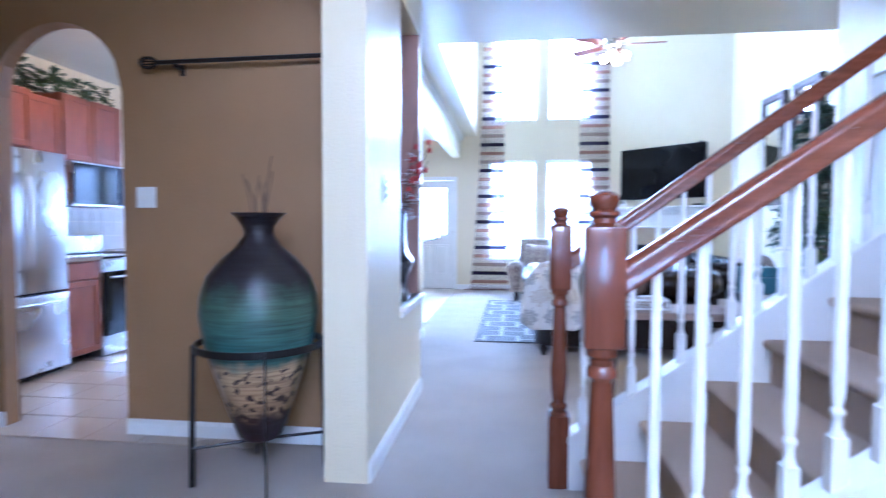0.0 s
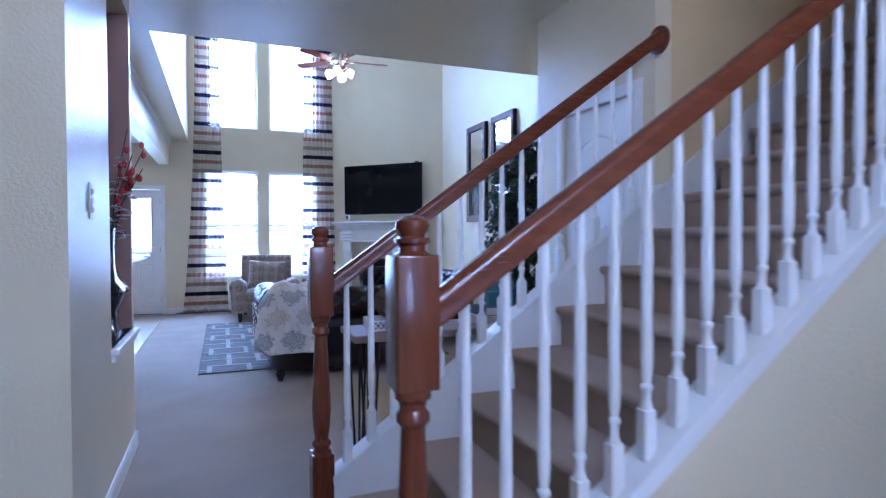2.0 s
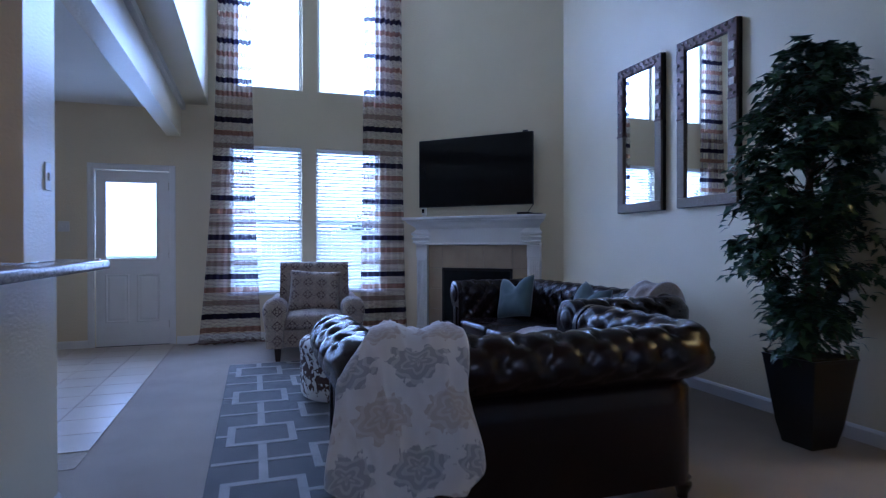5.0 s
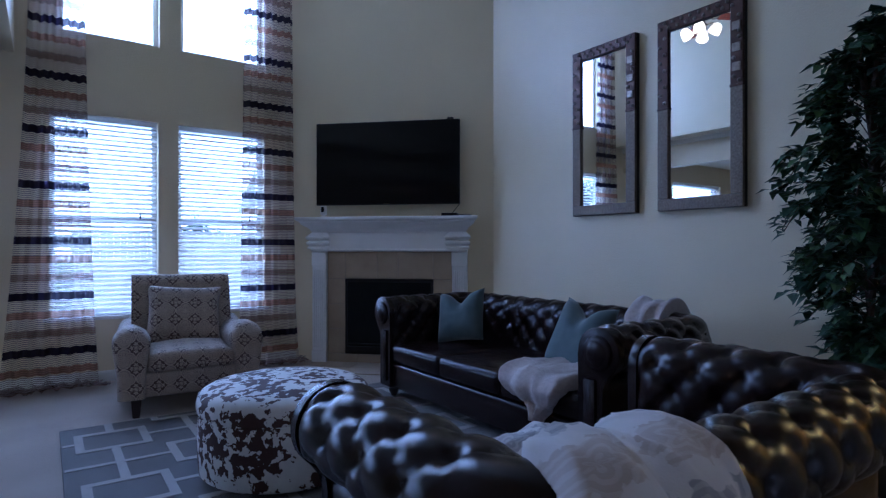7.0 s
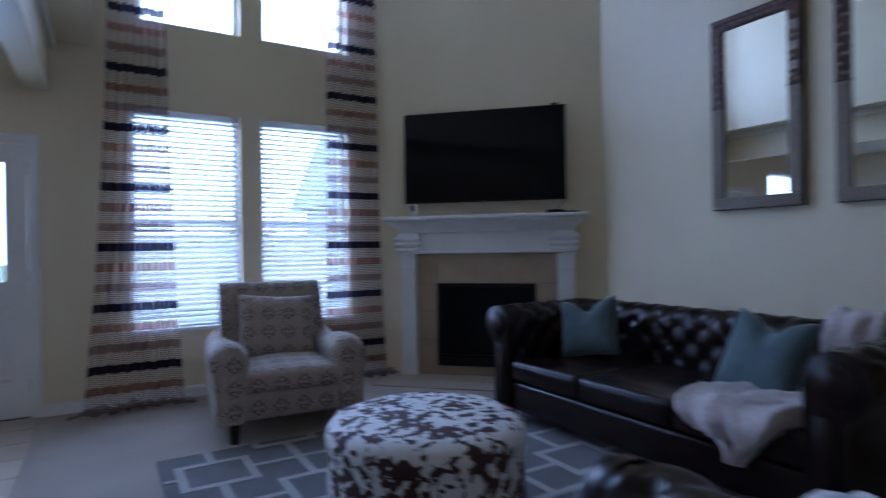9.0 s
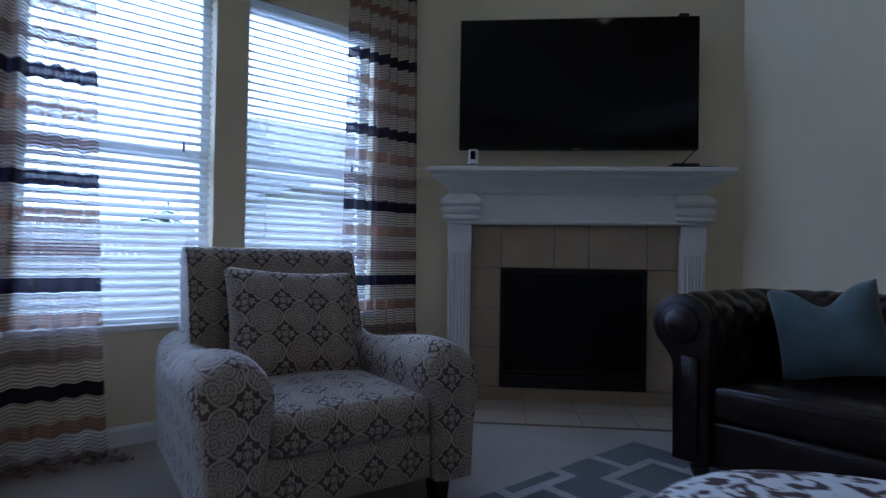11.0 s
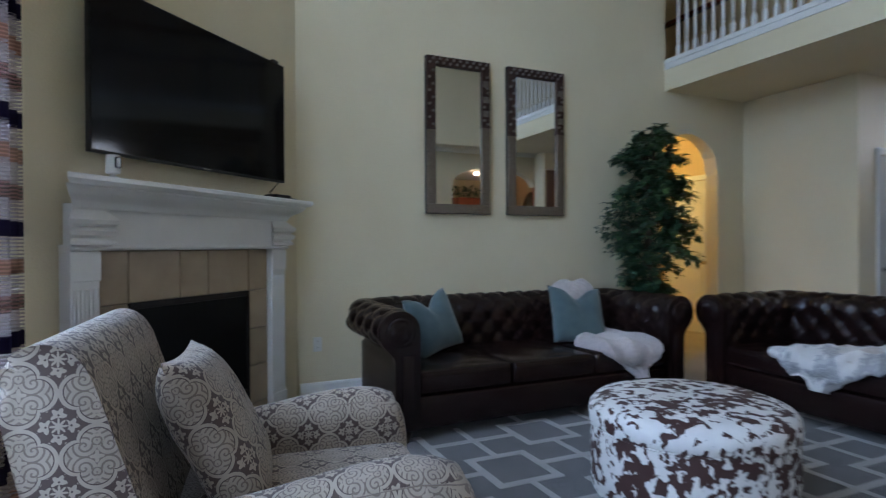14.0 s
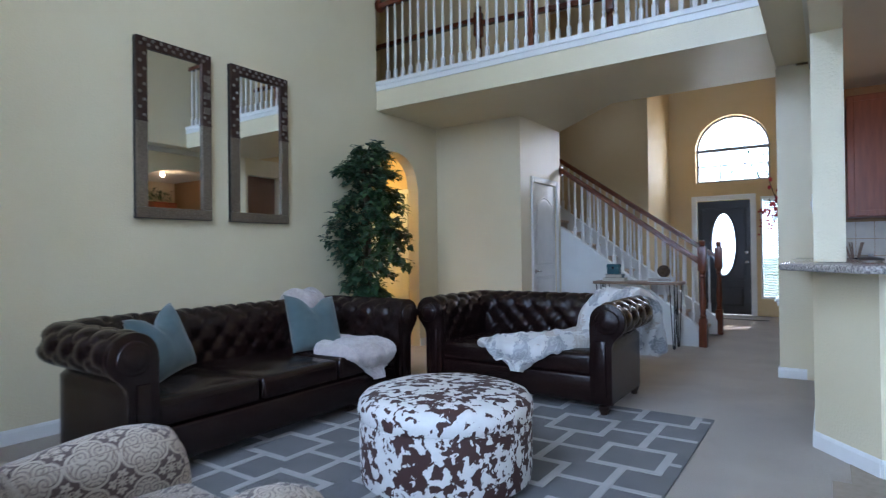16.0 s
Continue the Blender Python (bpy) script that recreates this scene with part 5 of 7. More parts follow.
def moulding(bm, outline, x0, x1, ret=True):
    """A moulded course: outline in (y, z), drawn along x with mitred ends that widen as it steps out."""
    base = max(y for y, z in outline)
    lo = [bm.verts.new((x0 - (base - y if ret else 0), y, z)) for y, z in outline]
    hi = [bm.verts.new((x1 + (base - y if ret else 0), y, z)) for y, z in outline]
    k = len(lo)
    for i in range(k):
        j = (i + 1) % k
        bm.faces.new((lo[i], lo[j], hi[j], hi[i]))
    bm.faces.new(lo[::-1])
    bm.faces.new(hi)
    return bm


part("frieze", boxed(-0.8, 0.8, -0.1, -0.002, 1.19, 1.4, 0.004, 1), WHITE, fp)
bm = B()
moulding(bm, [(-0.1, 1.36), (-0.1, 1.375), (-0.11, 1.385), (-0.115, 1.4), (-0.13, 1.415), (-0.155, 1.43), (-0.185, 1.45), (-0.2, 1.47), (-0.2, 1.48), (-0.002, 1.48), (-0.002, 1.36)], -0.72, 0.72)
part("cornice", bm, WHITE, fp, smooth=True, angle=35)
bm = B()
moulding(bm, [(-0.22, 1.48), (-0.235, 1.487), (-0.25, 1.5), (-0.25, 1.518), (-0.243, 1.525), (-0.002, 1.525), (-0.002, 1.48)], -0.7, 0.7)
part("mantel_shelf", bm, WHITE, fp, smooth=True, angle=35)
bm = B()
moulding(bm, [(-0.1, 1.17), (-0.108, 1.175), (-0.112, 1.185), (-0.105, 1.195), (-0.1, 1.2), (-0.002, 1.2), (-0.002, 1.17)], -0.72, 0.72)
part("lower_moulding", bm, WHITE, fp, smooth=True, angle=35)
for sx in (-1, 1):
    bm = B()
    y0 = -0.1
    o = [(y0, 1.19), (y0 - 0.035, 1.2), (y0 - 0.035, 1.215), (y0 - 0.02, 1.23), (y0 - 0.04, 1.245), (y0 - 0.045, 1.265), (y0 - 0.022, 1.285), (y0 - 0.045, 1.3), (y0 - 0.05, 1.32), (y0 - 0.03, 1.34), (y0 - 0.01, 1.36), (y0, 1.37)]
    xa, xb = sorted((sx * 0.67, sx * 0.8))
    moulding(bm, [*o, (-0.05, 1.37), (-0.05, 1.19)], xa + 0.03, xb - 0.03)
    part("corbel", bm, WHITE, fp, smooth=True, angle=35)
    pil = part("pilaster", boxed(sx * 0.745 - 0.075, sx * 0.745 + 0.075, -0.085, -0.002, 0.0, 1.17, 0.003, 1), WHITE, fp)
    for k in range(6):
        x = sx * 0.745 - 0.055 + 0.022 * k
        part("flute", lathe(B(), [(0.0085, 0.16), (0.0085, 0.98)], 8, x, -0.084), WHITE, pil, smooth=True, angle=50)
    part("plinth", boxed(sx * 0.745 - 0.08, sx * 0.745 + 0.08, -0.095, -0.085, 0.001, 0.13, 0.003, 1), WHITE, pil)
    part("capital", boxed(sx * 0.745 - 0.08, sx * 0.745 + 0.08, -0.092, -0.085, 1.02, 1.165, 0.003, 1), WHITE, pil)
    part("return_panel", boxed(*sorted((sx * 0.665, sx * 0.82)), -0.08, -0.001, 1.17, 1.2), WHITE, fp)
part("tile_backing", boxed(-0.67, 0.67, -0.03, -0.001, 0.0, 1.18), GROUT, fp)


def tile(parent, name, x0, x1, y0, y1, z0, z1, material, b=0.003):
    return part(name, boxed(x0, x1, y0, y1, z0, z1, b, 1), material, parent)


g = 0.003
xs = [-0.67, -0.47, -0.125, 0.1, 0.47, 0.67]
for a, b in zip(xs, xs[1:]):
    tile(fp, "tile", a + g, b - g, -0.042, -0.03, 0.885 + g, 1.17 - g, FIRETILE)
zs = [0.1, 0.36, 0.62, 0.885]
for a, b in zip(zs, zs[1:]):
    tile(fp, "tile", -0.67 + g, -0.47 - g, -0.042, -0.03, a + g, b - g, FIRETILE)
    tile(fp, "tile", 0.47 + g, 0.67 - g, -0.042, -0.03, a + g, b - g, FIRETILE)
for a, b in zip([-0.67, -0.33, 0.0, 0.33], [-0.33, 0.0, 0.33, 0.67]):
    tile(fp, "tile", a + g, b - g, -0.042, -0.03, 0.002, 0.1 - g, FIRETILE)
fb = part("firebox", boxed(-0.47, 0.47, -0.04, -0.029, 0.1, 0.885), SOOT, fp, "black glass firebox front")
bm = B()
for a, b, c, d in ((-0.47, -0.445, 0.1, 0.885), (0.445, 0.47, 0.1, 0.885), (-0.445, 0.445, 0.85, 0.885), (-0.445, 0.445, 0.1, 0.18), (-0.445, 0.445, 0.2, 0.212)):
    box(bm, a, b, -0.052, -0.04, c, d, 0.003, 1)
part("firebox_frame", bm, BLACK, fp)
# tiled hearth flush with the carpet
bm = B()
hearth = thing("hearth", "beige tiled hearth set in the floor", "hearth", FM, kind="structure")
part("hearth_base", boxed(-0.95, 0.95, -0.55, -0.003, 0.001, 0.006), GROUT, hearth)
for i in range(6):
    for j in range(2):
        part("tile", boxed(-0.95 + 0.317 * i + g, -0.95 + 0.317 * (i + 1) - g, -0.55 + 0.27 * j + g, -0.28 + 0.27 * j - g, 0.006, 0.011, 0.002, 1), TILE, hearth)

# television on its wall bracket
tv = thing("television", "large black flat-screen television on the wall above the mantel", "television", FM)
part("screen_body", boxed(-0.755, 0.755, -0.135, -0.1, 1.65, 2.5, 0.006), BLACK, tv)
part("screen", boxed(-0.747, 0.747, -0.1375, -0.1352, 1.664, 2.492), SCREEN, tv, "glossy dark screen")
part("bracket", boxed(-0.25, 0.25, -0.1, -0.001, 1.85, 2.3, 0.01), BLACK, tv)
part("sensor", boxed(0.63, 0.69, -0.135, -0.105, 2.5, 2.518, 0.004), BLACK, tv)
part("badge", boxed(-0.03, 0.03, -0.1385, -0.1375, 1.653, 1.659), CHROME, tv)

cb = thing("security_camera", "small white camera on the mantel shelf", "camera", FM @ pose(-0.66, -0.17, 1.5255))
part("body", lathe(B(), [(0.026, 0.0), (0.03, 0.006), (0.012, 0.014), (0.012, 0.02), (0.033, 0.026), (0.034, 0.04), (0.034, 0.11), (0.03, 0.116)], 20), PLASTIC, cb, smooth=True, angle=40)
part("lens_panel", boxed(-0.016, 0.016, -0.037, -0.03, 0.05, 0.105, 0.006), SCREEN, cb, "black lens panel")
rb = thing("media_box", "black streaming box with a cable on the mantel", "media player", FM @ pose(0.66, -0.14, 1.5255))
part("body", boxed(-0.08, 0.08, -0.06, 0.05, 0.0, 0.03, 0.006), BLACK, rb)
part("cable", sweep(B(), [(0.0, 0.05, 0.02), (0.02, 0.08, 0.05), (0.09, 0.06, 0.13), (0.07, 0.04, 0.2), (0.0, 0.02, 0.24)], ring(0.004, 6)), BLACK, rb, smooth=True)
rc = thing("remote_control", "black remote control on the mantel", "remote", FM @ pose(0.8, -0.16, 1.5255, 0, 0, 15))
part("body", boxed(-0.075, 0.075, -0.02, 0.02, 0.0, 0.016, 0.006), BLACK, rc)

# mirrors
for y in (8.47, 7.66):
    mi = thing("wall_mirror", "tall mirror with a studded brown and crackled frame", "mirror", pose(RIGHT - 0.002, y, 2.155, 0, 0, -90), "wall mirrors")
    w, h, f, zc = 0.31, 0.685, 0.085, 0.05
    part("backing", boxed(-w, w, -0.03, 0.0, -h, h), BLACK, mi)
    part("mirror_glass", boxed(-w + f, w - f, -0.034, -0.031, -h + f, h - f), MIRROR, mi)
    def frame_piece(name, x0, x1, z0, z1, material, label=""):
        bm = boxed(x0, x1, -0.055, -0.0305, z0, z1, 0.006, 2)
        return part(name, bm, material, mi, label)
    frame_piece("lower_rail", -w, w, -h, -h + f, CRACKLE)
    frame_piece("lower_stile", -w, -w + f, -h + f, zc, CRACKLE)
    frame_piece("lower_stile", w - f, w, -h + f, zc + 0.05, CRACKLE)
    frame_piece("upper_stile", -w, -w + f, zc, h, STUDWOOD)
    frame_piece("upper_stile", w - f, w, zc + 0.05, h, STUDWOOD)
    frame_piece("upper_rail", -w + f, w - f, h - f, h, STUDWOOD)
    for x0, x1, z in ((-w - 0.002, -w + f + 0.002, zc), (w - f - 0.002, w + 0.002, zc + 0.05)):
        part("band", boxed(x0, x1, -0.06, -0.05, z - 0.008, z + 0.008, 0.003), STUDWOOD, mi)
    bm = B()
    lathe(bm, [(0.014, 0), (0.0125, 0.006), (0.007, 0.011), (0.0, 0.013)], 8, caps=False)
    stud = None
    rng = random.Random(5)
    spots = []
    for k in range(18):
        spots.append((-w + 0.03 + 0.0325 * k + 0.0, h - (0.025 if k % 2 else 0.06)))
    for k in range(9):
        spots.append((-w + (0.025 if k % 2 else 0.06), zc + 0.04 + 0.058 * k))
    for z in (0.13, 0.16, 0.28, 0.41, 0.45, 0.55):
        spots.append((w - 0.06 + 0.035 * (int(z * 100) % 2), z))
    for x, z in spots:
        if stud is None:
            o = stud = part("stud", bm, PEWTER, mi, "domed pewter stud", smooth=True)
        else:
            o = new("stud", stud.data)
            o.parent = mi
        o.matrix_basis = pose(x, -0.0545, z, 90, 0, 0)
    for z in (0.22, 0.345, 0.485):
        part("square_inset", boxed(w - 0.07, w - 0.015, -0.064, -0.054, z - 0.028, z + 0.028, 0.004), PEWTER, mi, "silvery square inset")

# ---- curtains ----
def striped_sheer():
    """Sheer white cloth with woven bands: navy, copper and mauve, and fine threads between."""
    m = bpy.data.materials.new("striped_sheer_curtain")
    m.use_nodes = True
    nt = m.node_tree
    n, l = nt.nodes, nt.links
    out = n["Material Output"]
    n.remove(n["Principled BSDF"])
    tc, sx = n.new("ShaderNodeTexCoord"), n.new("ShaderNodeSeparateXYZ")
    l.new(tc.outputs["Object"], sx.inputs[0])
    M = lambda op, a, b=None: mathnode(nt, op, a, b)
    f = M("FRACT", M("DIVIDE", M("ADD", sx.outputs[2], 0.112), 0.47))
    col, den = n.new("ShaderNodeValToRGB"), n.new("ShaderNodeValToRGB")
    stops = [(0.0, (0.5, 0.43, 0.43), 0.07), (0.2, (0.25, 0.15, 0.13), 0.6), (0.33, (0.5, 0.43, 0.43), 0.07), (0.53, (0.36, 0.2, 0.14), 0.6), (0.66, (0.5, 0.43, 0.43), 0.07), (0.86, (0.02, 0.016, 0.04), 0.93)]
    for ramp, pick in ((col, 1), (den, 2)):
        e = ramp.color_ramp
        e.interpolation = "CONSTANT"
        while len(e.elements) < len(stops):
            e.elements.new(0.5)
        for s, el in zip(stops, e.elements):
            el.position = s[0]
            v = s[pick]
            el.color = (*v, 1) if pick == 1 else (v, v, v, 1)
        l.new(f, ramp.inputs[0])
    thread = M("GREATER_THAN", M("FRACT", M("MULTIPLY", sx.outputs[2], 62.0)), 0.6)
    d = n.new("ShaderNodeRGBToBW")
    l.new(den.outputs[0], d.inputs[0])
    cover = M("MINIMUM", M("ADD", d.outputs[0], M("MULTIPLY", thread, 0.42)), 0.98)
    df, tl, tr = n.new("ShaderNodeBsdfDiffuse"), n.new("ShaderNodeBsdfTranslucent"), n.new("ShaderNodeBsdfTransparent")
    l.new(col.outputs[0], df.inputs[0])
    l.new(col.outputs[0], tl.inputs[0])
    a, b = n.new("ShaderNodeMixShader"), n.new("ShaderNodeMixShader")
    a.inputs[0].default_value = 0.5
    l.new(df.outputs[0], a.inputs[1])
    l.new(tl.outputs[0], a.inputs[2])
    l.new(cover, b.inputs[0])
    l.new(tr.outputs[0], b.inputs[1])
    l.new(a.outputs[0], b.inputs[2])
    l.new(b.outputs[0], out.inputs["Surface"])
    return m


SHEER = striped_sheer()


def curtain(x0, x1, b0, b1, seed):
    """A pleated panel from the rod to the floor, where it puddles; b0 and b1 are its edges at the floor."""
    c = thing("curtain", "tall sheer curtain with navy and copper stripes, pooling on the carpet", "curtain", group="curtains")
    bm = B()
    nu, nv, topz = 96, 60, 5.06
    rows = []
    for j in range(nv + 1):
        v = j / nv
        z = topz * (1 - v) + 0.012
        w = v ** 2.2
        e0, e1 = x0 + (b0 - x0) * w, x1 + (b1 - x1) * w
        row = []
        for i in range(nu + 1):
            u = i / nu
            g = u + 0.012 * math.sin(9 * v + seed) * math.sin(6 * u)
            y = BACK - 0.11 - 0.028 * math.sin(2 * math.pi * 7.5 * g + seed + 0.6 * math.sin(3 * v)) - 0.012 * math.sin(2 * math.pi * 3.1 * g + 2 * seed)
            zz = z
            if v > 0.9:
                k = (v - 0.9) / 0.1
                y -= 0.06 * k
            row.append(bm.verts.new((e0 + (e1 - e0) * u, y, zz)))
        rows.append(row)
    # the puddle: cloth that runs out over the floor in folds
    for j in range(1, 15):
        k = j / 14
        row = []
        for i in range(nu + 1):
            u = i / nu
            base = rows[nv][i].co
            spread = 1 + 0.25 * k
            mid = (b0 + b1) / 2
            x = mid + (base.x - mid) * spread + 0.02 * math.sin(11 * u + 5 * k + seed)
            y = base.y - 0.14 * k - 0.03 * math.sin(8 * u + seed)
            z = 0.012 + 0.06 * abs(math.sin(math.pi * (1.6 * k + 1.3 * math.sin(7 * u + seed)))) * (1 - 0.5 * k) + 0.008 * (1 + math.sin(40 * u + 9 * k))
            row.append(bm.verts.new((x, y, z)))
        rows.append(row)
    for a, b in zip(rows, rows[1:]):
        for i in range(nu):
            bm.faces.new((a[i], a[i + 1], b[i + 1], b[i]))
    part("panel", bm, SHEER, c, smooth=True, angle=80)
    for k in range(8):
        bm = B()
        sweep(bm, [(x0 + 0.02 + (x1 - x0 - 0.04) * k / 7, BACK - 0.11 + 0.02 * math.cos(2 * math.pi * q / 12), 5.09 + 0.02 * math.sin(2 * math.pi * q / 12)) for q in range(13)], ring(0.003, 5), up=(1, 0, 0))
        part("ring", bm, BLACK, c)


curtain(1.32, 1.69, 1.1, 1.8, 0.4)
curtain(3.06, 3.57, 3.0, 3.63, 1.9)
r = thing("curtain_rod", "black curtain rod above the tall windows", "curtain rod")
part("rod", sweep(B(), [(1.2, BACK - 0.11, 5.1), (2.4, BACK - 0.11, 5.1), (3.6, BACK - 0.11, 5.1)], ring(0.014, 10)), BLACK, r, smooth=True)
for x in (1.25, 2.38, 3.45):
    part("bracket", boxed(x - 0.01, x + 0.01, BACK - 0.12, BACK - 0.001, 5.075, 5.09), BLACK, r)

# ---- plant ----
LEAF = mat("dark_green_leaf", (0.03, 0.075, 0.035), (0.018, 0.05, 0.024), 6, 0.42, bump=0.1, fine=40)
LEAF2 = mat("mid_green_leaf", (0.06, 0.115, 0.04), (0.045, 0.09, 0.03), 6, 0.42, bump=0.1, fine=40)
BARK = mat("grey_brown_bark", (0.12, 0.085, 0.06), (0.06, 0.042, 0.03), 25, 0.9, bump=0.8, fine=60, depth=0.006)
SOIL = mat("potting_moss", (0.05, 0.04, 0.025), (0.03, 0.03, 0.015), 40, 1.0, bump=1, fine=60, depth=0.02)
POT = mat("black_glazed_planter", (0.012, 0.012, 0.014), None, 6, 0.35, bump=0.1)


def leaf(bm, at, d, up, size, index):
    """A pointed leaf, folded along its rib and bent down at the tip."""
    d = d.normalized()
    side = d.cross(up).normalized()
    nrm = side.cross(d).normalized()
    rib = [at, at + d * size * 0.45 + nrm * size * 0.05, at + d * size - nrm * size * 0.12]
    w = size * 0.28
    l = at + d * size * 0.42 + side * w + nrm * size * 0.1
    r = at + d * size * 0.42 - side * w + nrm * size * 0.1
    v = [bm.verts.new(p) for p in (rib[0], rib[1], rib[2], l, r)]
    for q in ((0, 3, 1), (1, 3, 2), (0, 1, 4), (1, 2, 4)):
        bm.faces.new([v[k] for k in q]).material_index = index


pl = thing("potted_tree", "artificial ficus tree in a tall black square planter", "potted plant", pose(4.79, 6.56, 0))
bm = B()
for (r0, z0), (r1, z1) in (((0.095, 0.0), (0.12, 0.12)), ((0.12, 0.12), (0.168, 0.5)), ((0.168, 0.5), (0.173, 0.52))):
    hexa(bm, [(-r0, -r0, z0), (r0, -r0, z0), (r0, r0, z0), (-r0, r0, z0), (-r1, -r1, z1), (r1, -r1, z1), (r1, r1, z1), (-r1, r1, z1)])
part("planter", bm, POT, pl, "tall black square planter")
part("soil", boxed(-0.16, 0.16, -0.16, 0.16, 0.515, 0.53, 0.004), SOIL, pl)
rng = random.Random(11)
bm = B()
twigs = []
for s in range(3):
    a0 = 2.1 * s
    pts = []
    for k in range(12):
        t = k / 11
        pts.append(Vector((0.035 * math.cos(a0 + 5 * t) + 0.05 * t * math.cos(a0), 0.035 * math.sin(a0 + 5 * t) + 0.05 * t * math.sin(a0), 0.51 + 1.68 * t)))
    sweep(bm, pts, ring(0.016, 7), up=(1, 0.2, 0))
    for k in range(1, 12):
        for q in range(5):
            twigs.append((pts[k - 1].lerp(pts[k], rng.random()), rng.uniform(0, 6.28)))
for k in range(12):
    twigs.append((Vector((-0.03, -0.02 + 0.01 * (k % 4), 1.0 + 0.045 * k)), math.pi + rng.uniform(-0.9, 0.9)))
low = len(twigs) - 12
bl = B()
for spot, (base, a) in enumerate(twigs):
    h = (base.z - 0.7) / 1.4
    reach = rng.uniform(0.16, 0.4) * (0.55 + 0.6 * math.sin(math.pi * min(1, max(0.12, h * 0.75 + 0.25))))
    if base.z < 0.8:
        reach *= 0.6
    if spot >= low:
        reach = rng.uniform(0.24, 0.4)
    d = Vector((math.cos(a), math.sin(a), rng.uniform(0.3, 1.1) if spot < low else rng.uniform(-0.1, 0.35)))
    tip = base + d.normalized() * reach
    if tip.x > 0.26:
        tip.x = 0.26 - 0.3 * (tip.x - 0.26)
    droop = tip + Vector((math.cos(a) * 0.08, math.sin(a) * 0.08, -rng.uniform(0.02, 0.16)))
    if droop.x > 0.27:
        droop.x = 0.26
    pts = [base, base.lerp(tip, 0.6) + Vector((0, 0, 0.03)), tip, droop]
    sweep(bm, pts, ring(0.0035, 4), up=(0.3, 0.9, 0.1))
    for k in range(36):
        t = rng.uniform(0.25, 1)
        p = pts[1].lerp(pts[2], (t - 0.25) / 0.45) if t < 0.7 else pts[2].lerp(pts[3], (t - 0.7) / 0.3)
        p = p + Vector((rng.uniform(-1, 1), rng.uniform(-1, 1), rng.uniform(-1, 1))) * 0.035
        la = a + rng.uniform(-1.6, 1.6)
        ld = Vector((math.cos(la), math.sin(la), rng.uniform(-0.9, 0.35)))
        if p.x + 0.09 * ld.x > 0.3:
            ld.x = -abs(ld.x)
        leaf(bl, p, ld, Vector((rng.uniform(-0.3, 0.3), rng.uniform(-0.3, 0.3), 1)), rng.uniform(0.06, 0.105), 0 if rng.random() < 0.65 else 1)
part("trunk", bm, BARK, pl, "twisted thin trunks and twigs", smooth=True)
part("crown", bl, [LEAF, LEAF2], pl, "many small pointed green leaves")["kind"] = "stuff"

# ---- ceiling fan ----
FROST = mat("lit_frosted_glass_shade", (0.9, 0.85, 0.75), None, 4, 0.4, bump=0, emit=((1.0, 0.74, 0.46), 6.0))
FANWOOD = mat("cherry_fan_blade", (0.4, 0.1, 0.05), (0.28, 0.06, 0.03), 5, 0.3, bump=0.1, fine=50, stretch=(1, 8, 8))
fan = thing("ceiling_fan", "five-blade cherry ceiling fan with four lit glass shades", "ceiling fan", pose(3.2, 8.75, 0.32))
part("downrod", lathe(B(), [(0.014, 3.42), (0.014, 5.15), (0.07, 5.18), (0.075, 5.229)], 14), CHROME, fan, smooth=True)
part("motor", lathe(B(), [(0.03, 3.24), (0.075, 3.25), (0.12, 3.27), (0.13, 3.31), (0.13, 3.37), (0.1, 3.4), (0.04, 3.43), (0.016, 3.44)], 28), CHROME, fan, smooth=True, angle=40)
for k in range(5):
    a = 360 / 5 * k - 4
    bm = B()
    prism(bm, [(0.2, -0.05), (0.62, -0.068), (0.645, -0.04), (0.645, 0.04), (0.62, 0.068), (0.2, 0.05)], "z", -0.004, 0.004)
    o = part("blade", bm, FANWOOD, fan, "reddish wooden blade")
    o.matrix_basis = pose(0, 0, 3.29, 0, 0, a) @ pose(0, 0, 0, 11, 0, 0)
    bm = B()
    for s in (-1, 1):
        sweep(bm, [(0.1, 0.01 * s, 0), (0.15, 0.045 * s, 0.0), (0.2, 0.03 * s, 0.004), (0.26, 0.025 * s, 0.006)], ring(0.007, 6))
    b = part("blade_iron", bm, CHROME, o, smooth=True)
part("light_kit", lathe(B(), [(0.02, 3.14), (0.05, 3.16), (0.055, 3.2), (0.03, 3.245)], 20), CHROME, fan, smooth=True)
for k in range(4):
    a = math.pi / 2 * k - 0.42
    c, s = math.cos(a), math.sin(a)
    arm = part("lamp_arm", sweep(B(), [(0.04 * c, 0.04 * s, 3.18), (0.1 * c, 0.1 * s, 3.2), (0.17 * c, 0.17 * s, 3.17)], ring(0.008, 6)), CHROME, fan, smooth=True)
    bm = B()
    lathe(bm, [(0.02, 0.0), (0.04, -0.015), (0.052, -0.05), (0.056, -0.085), (0.06, -0.1), (0.055, -0.1), (0.05, -0.085), (0.045, -0.05), (0.03, -0.015)], 18, caps=False)
    o = part("shade", bm, FROST, fan, "lit frosted glass shade", smooth=True)
    o.matrix_basis = pose(0.17 * c, 0.17 * s, 3.175) @ Matrix.Rotation(radians(32), 4, Vector((-s, c, 0)))
part("pull_chain", boxed(-0.002, 0.002, -0.002, 0.002, 3.0, 3.14), CHROME, fan)

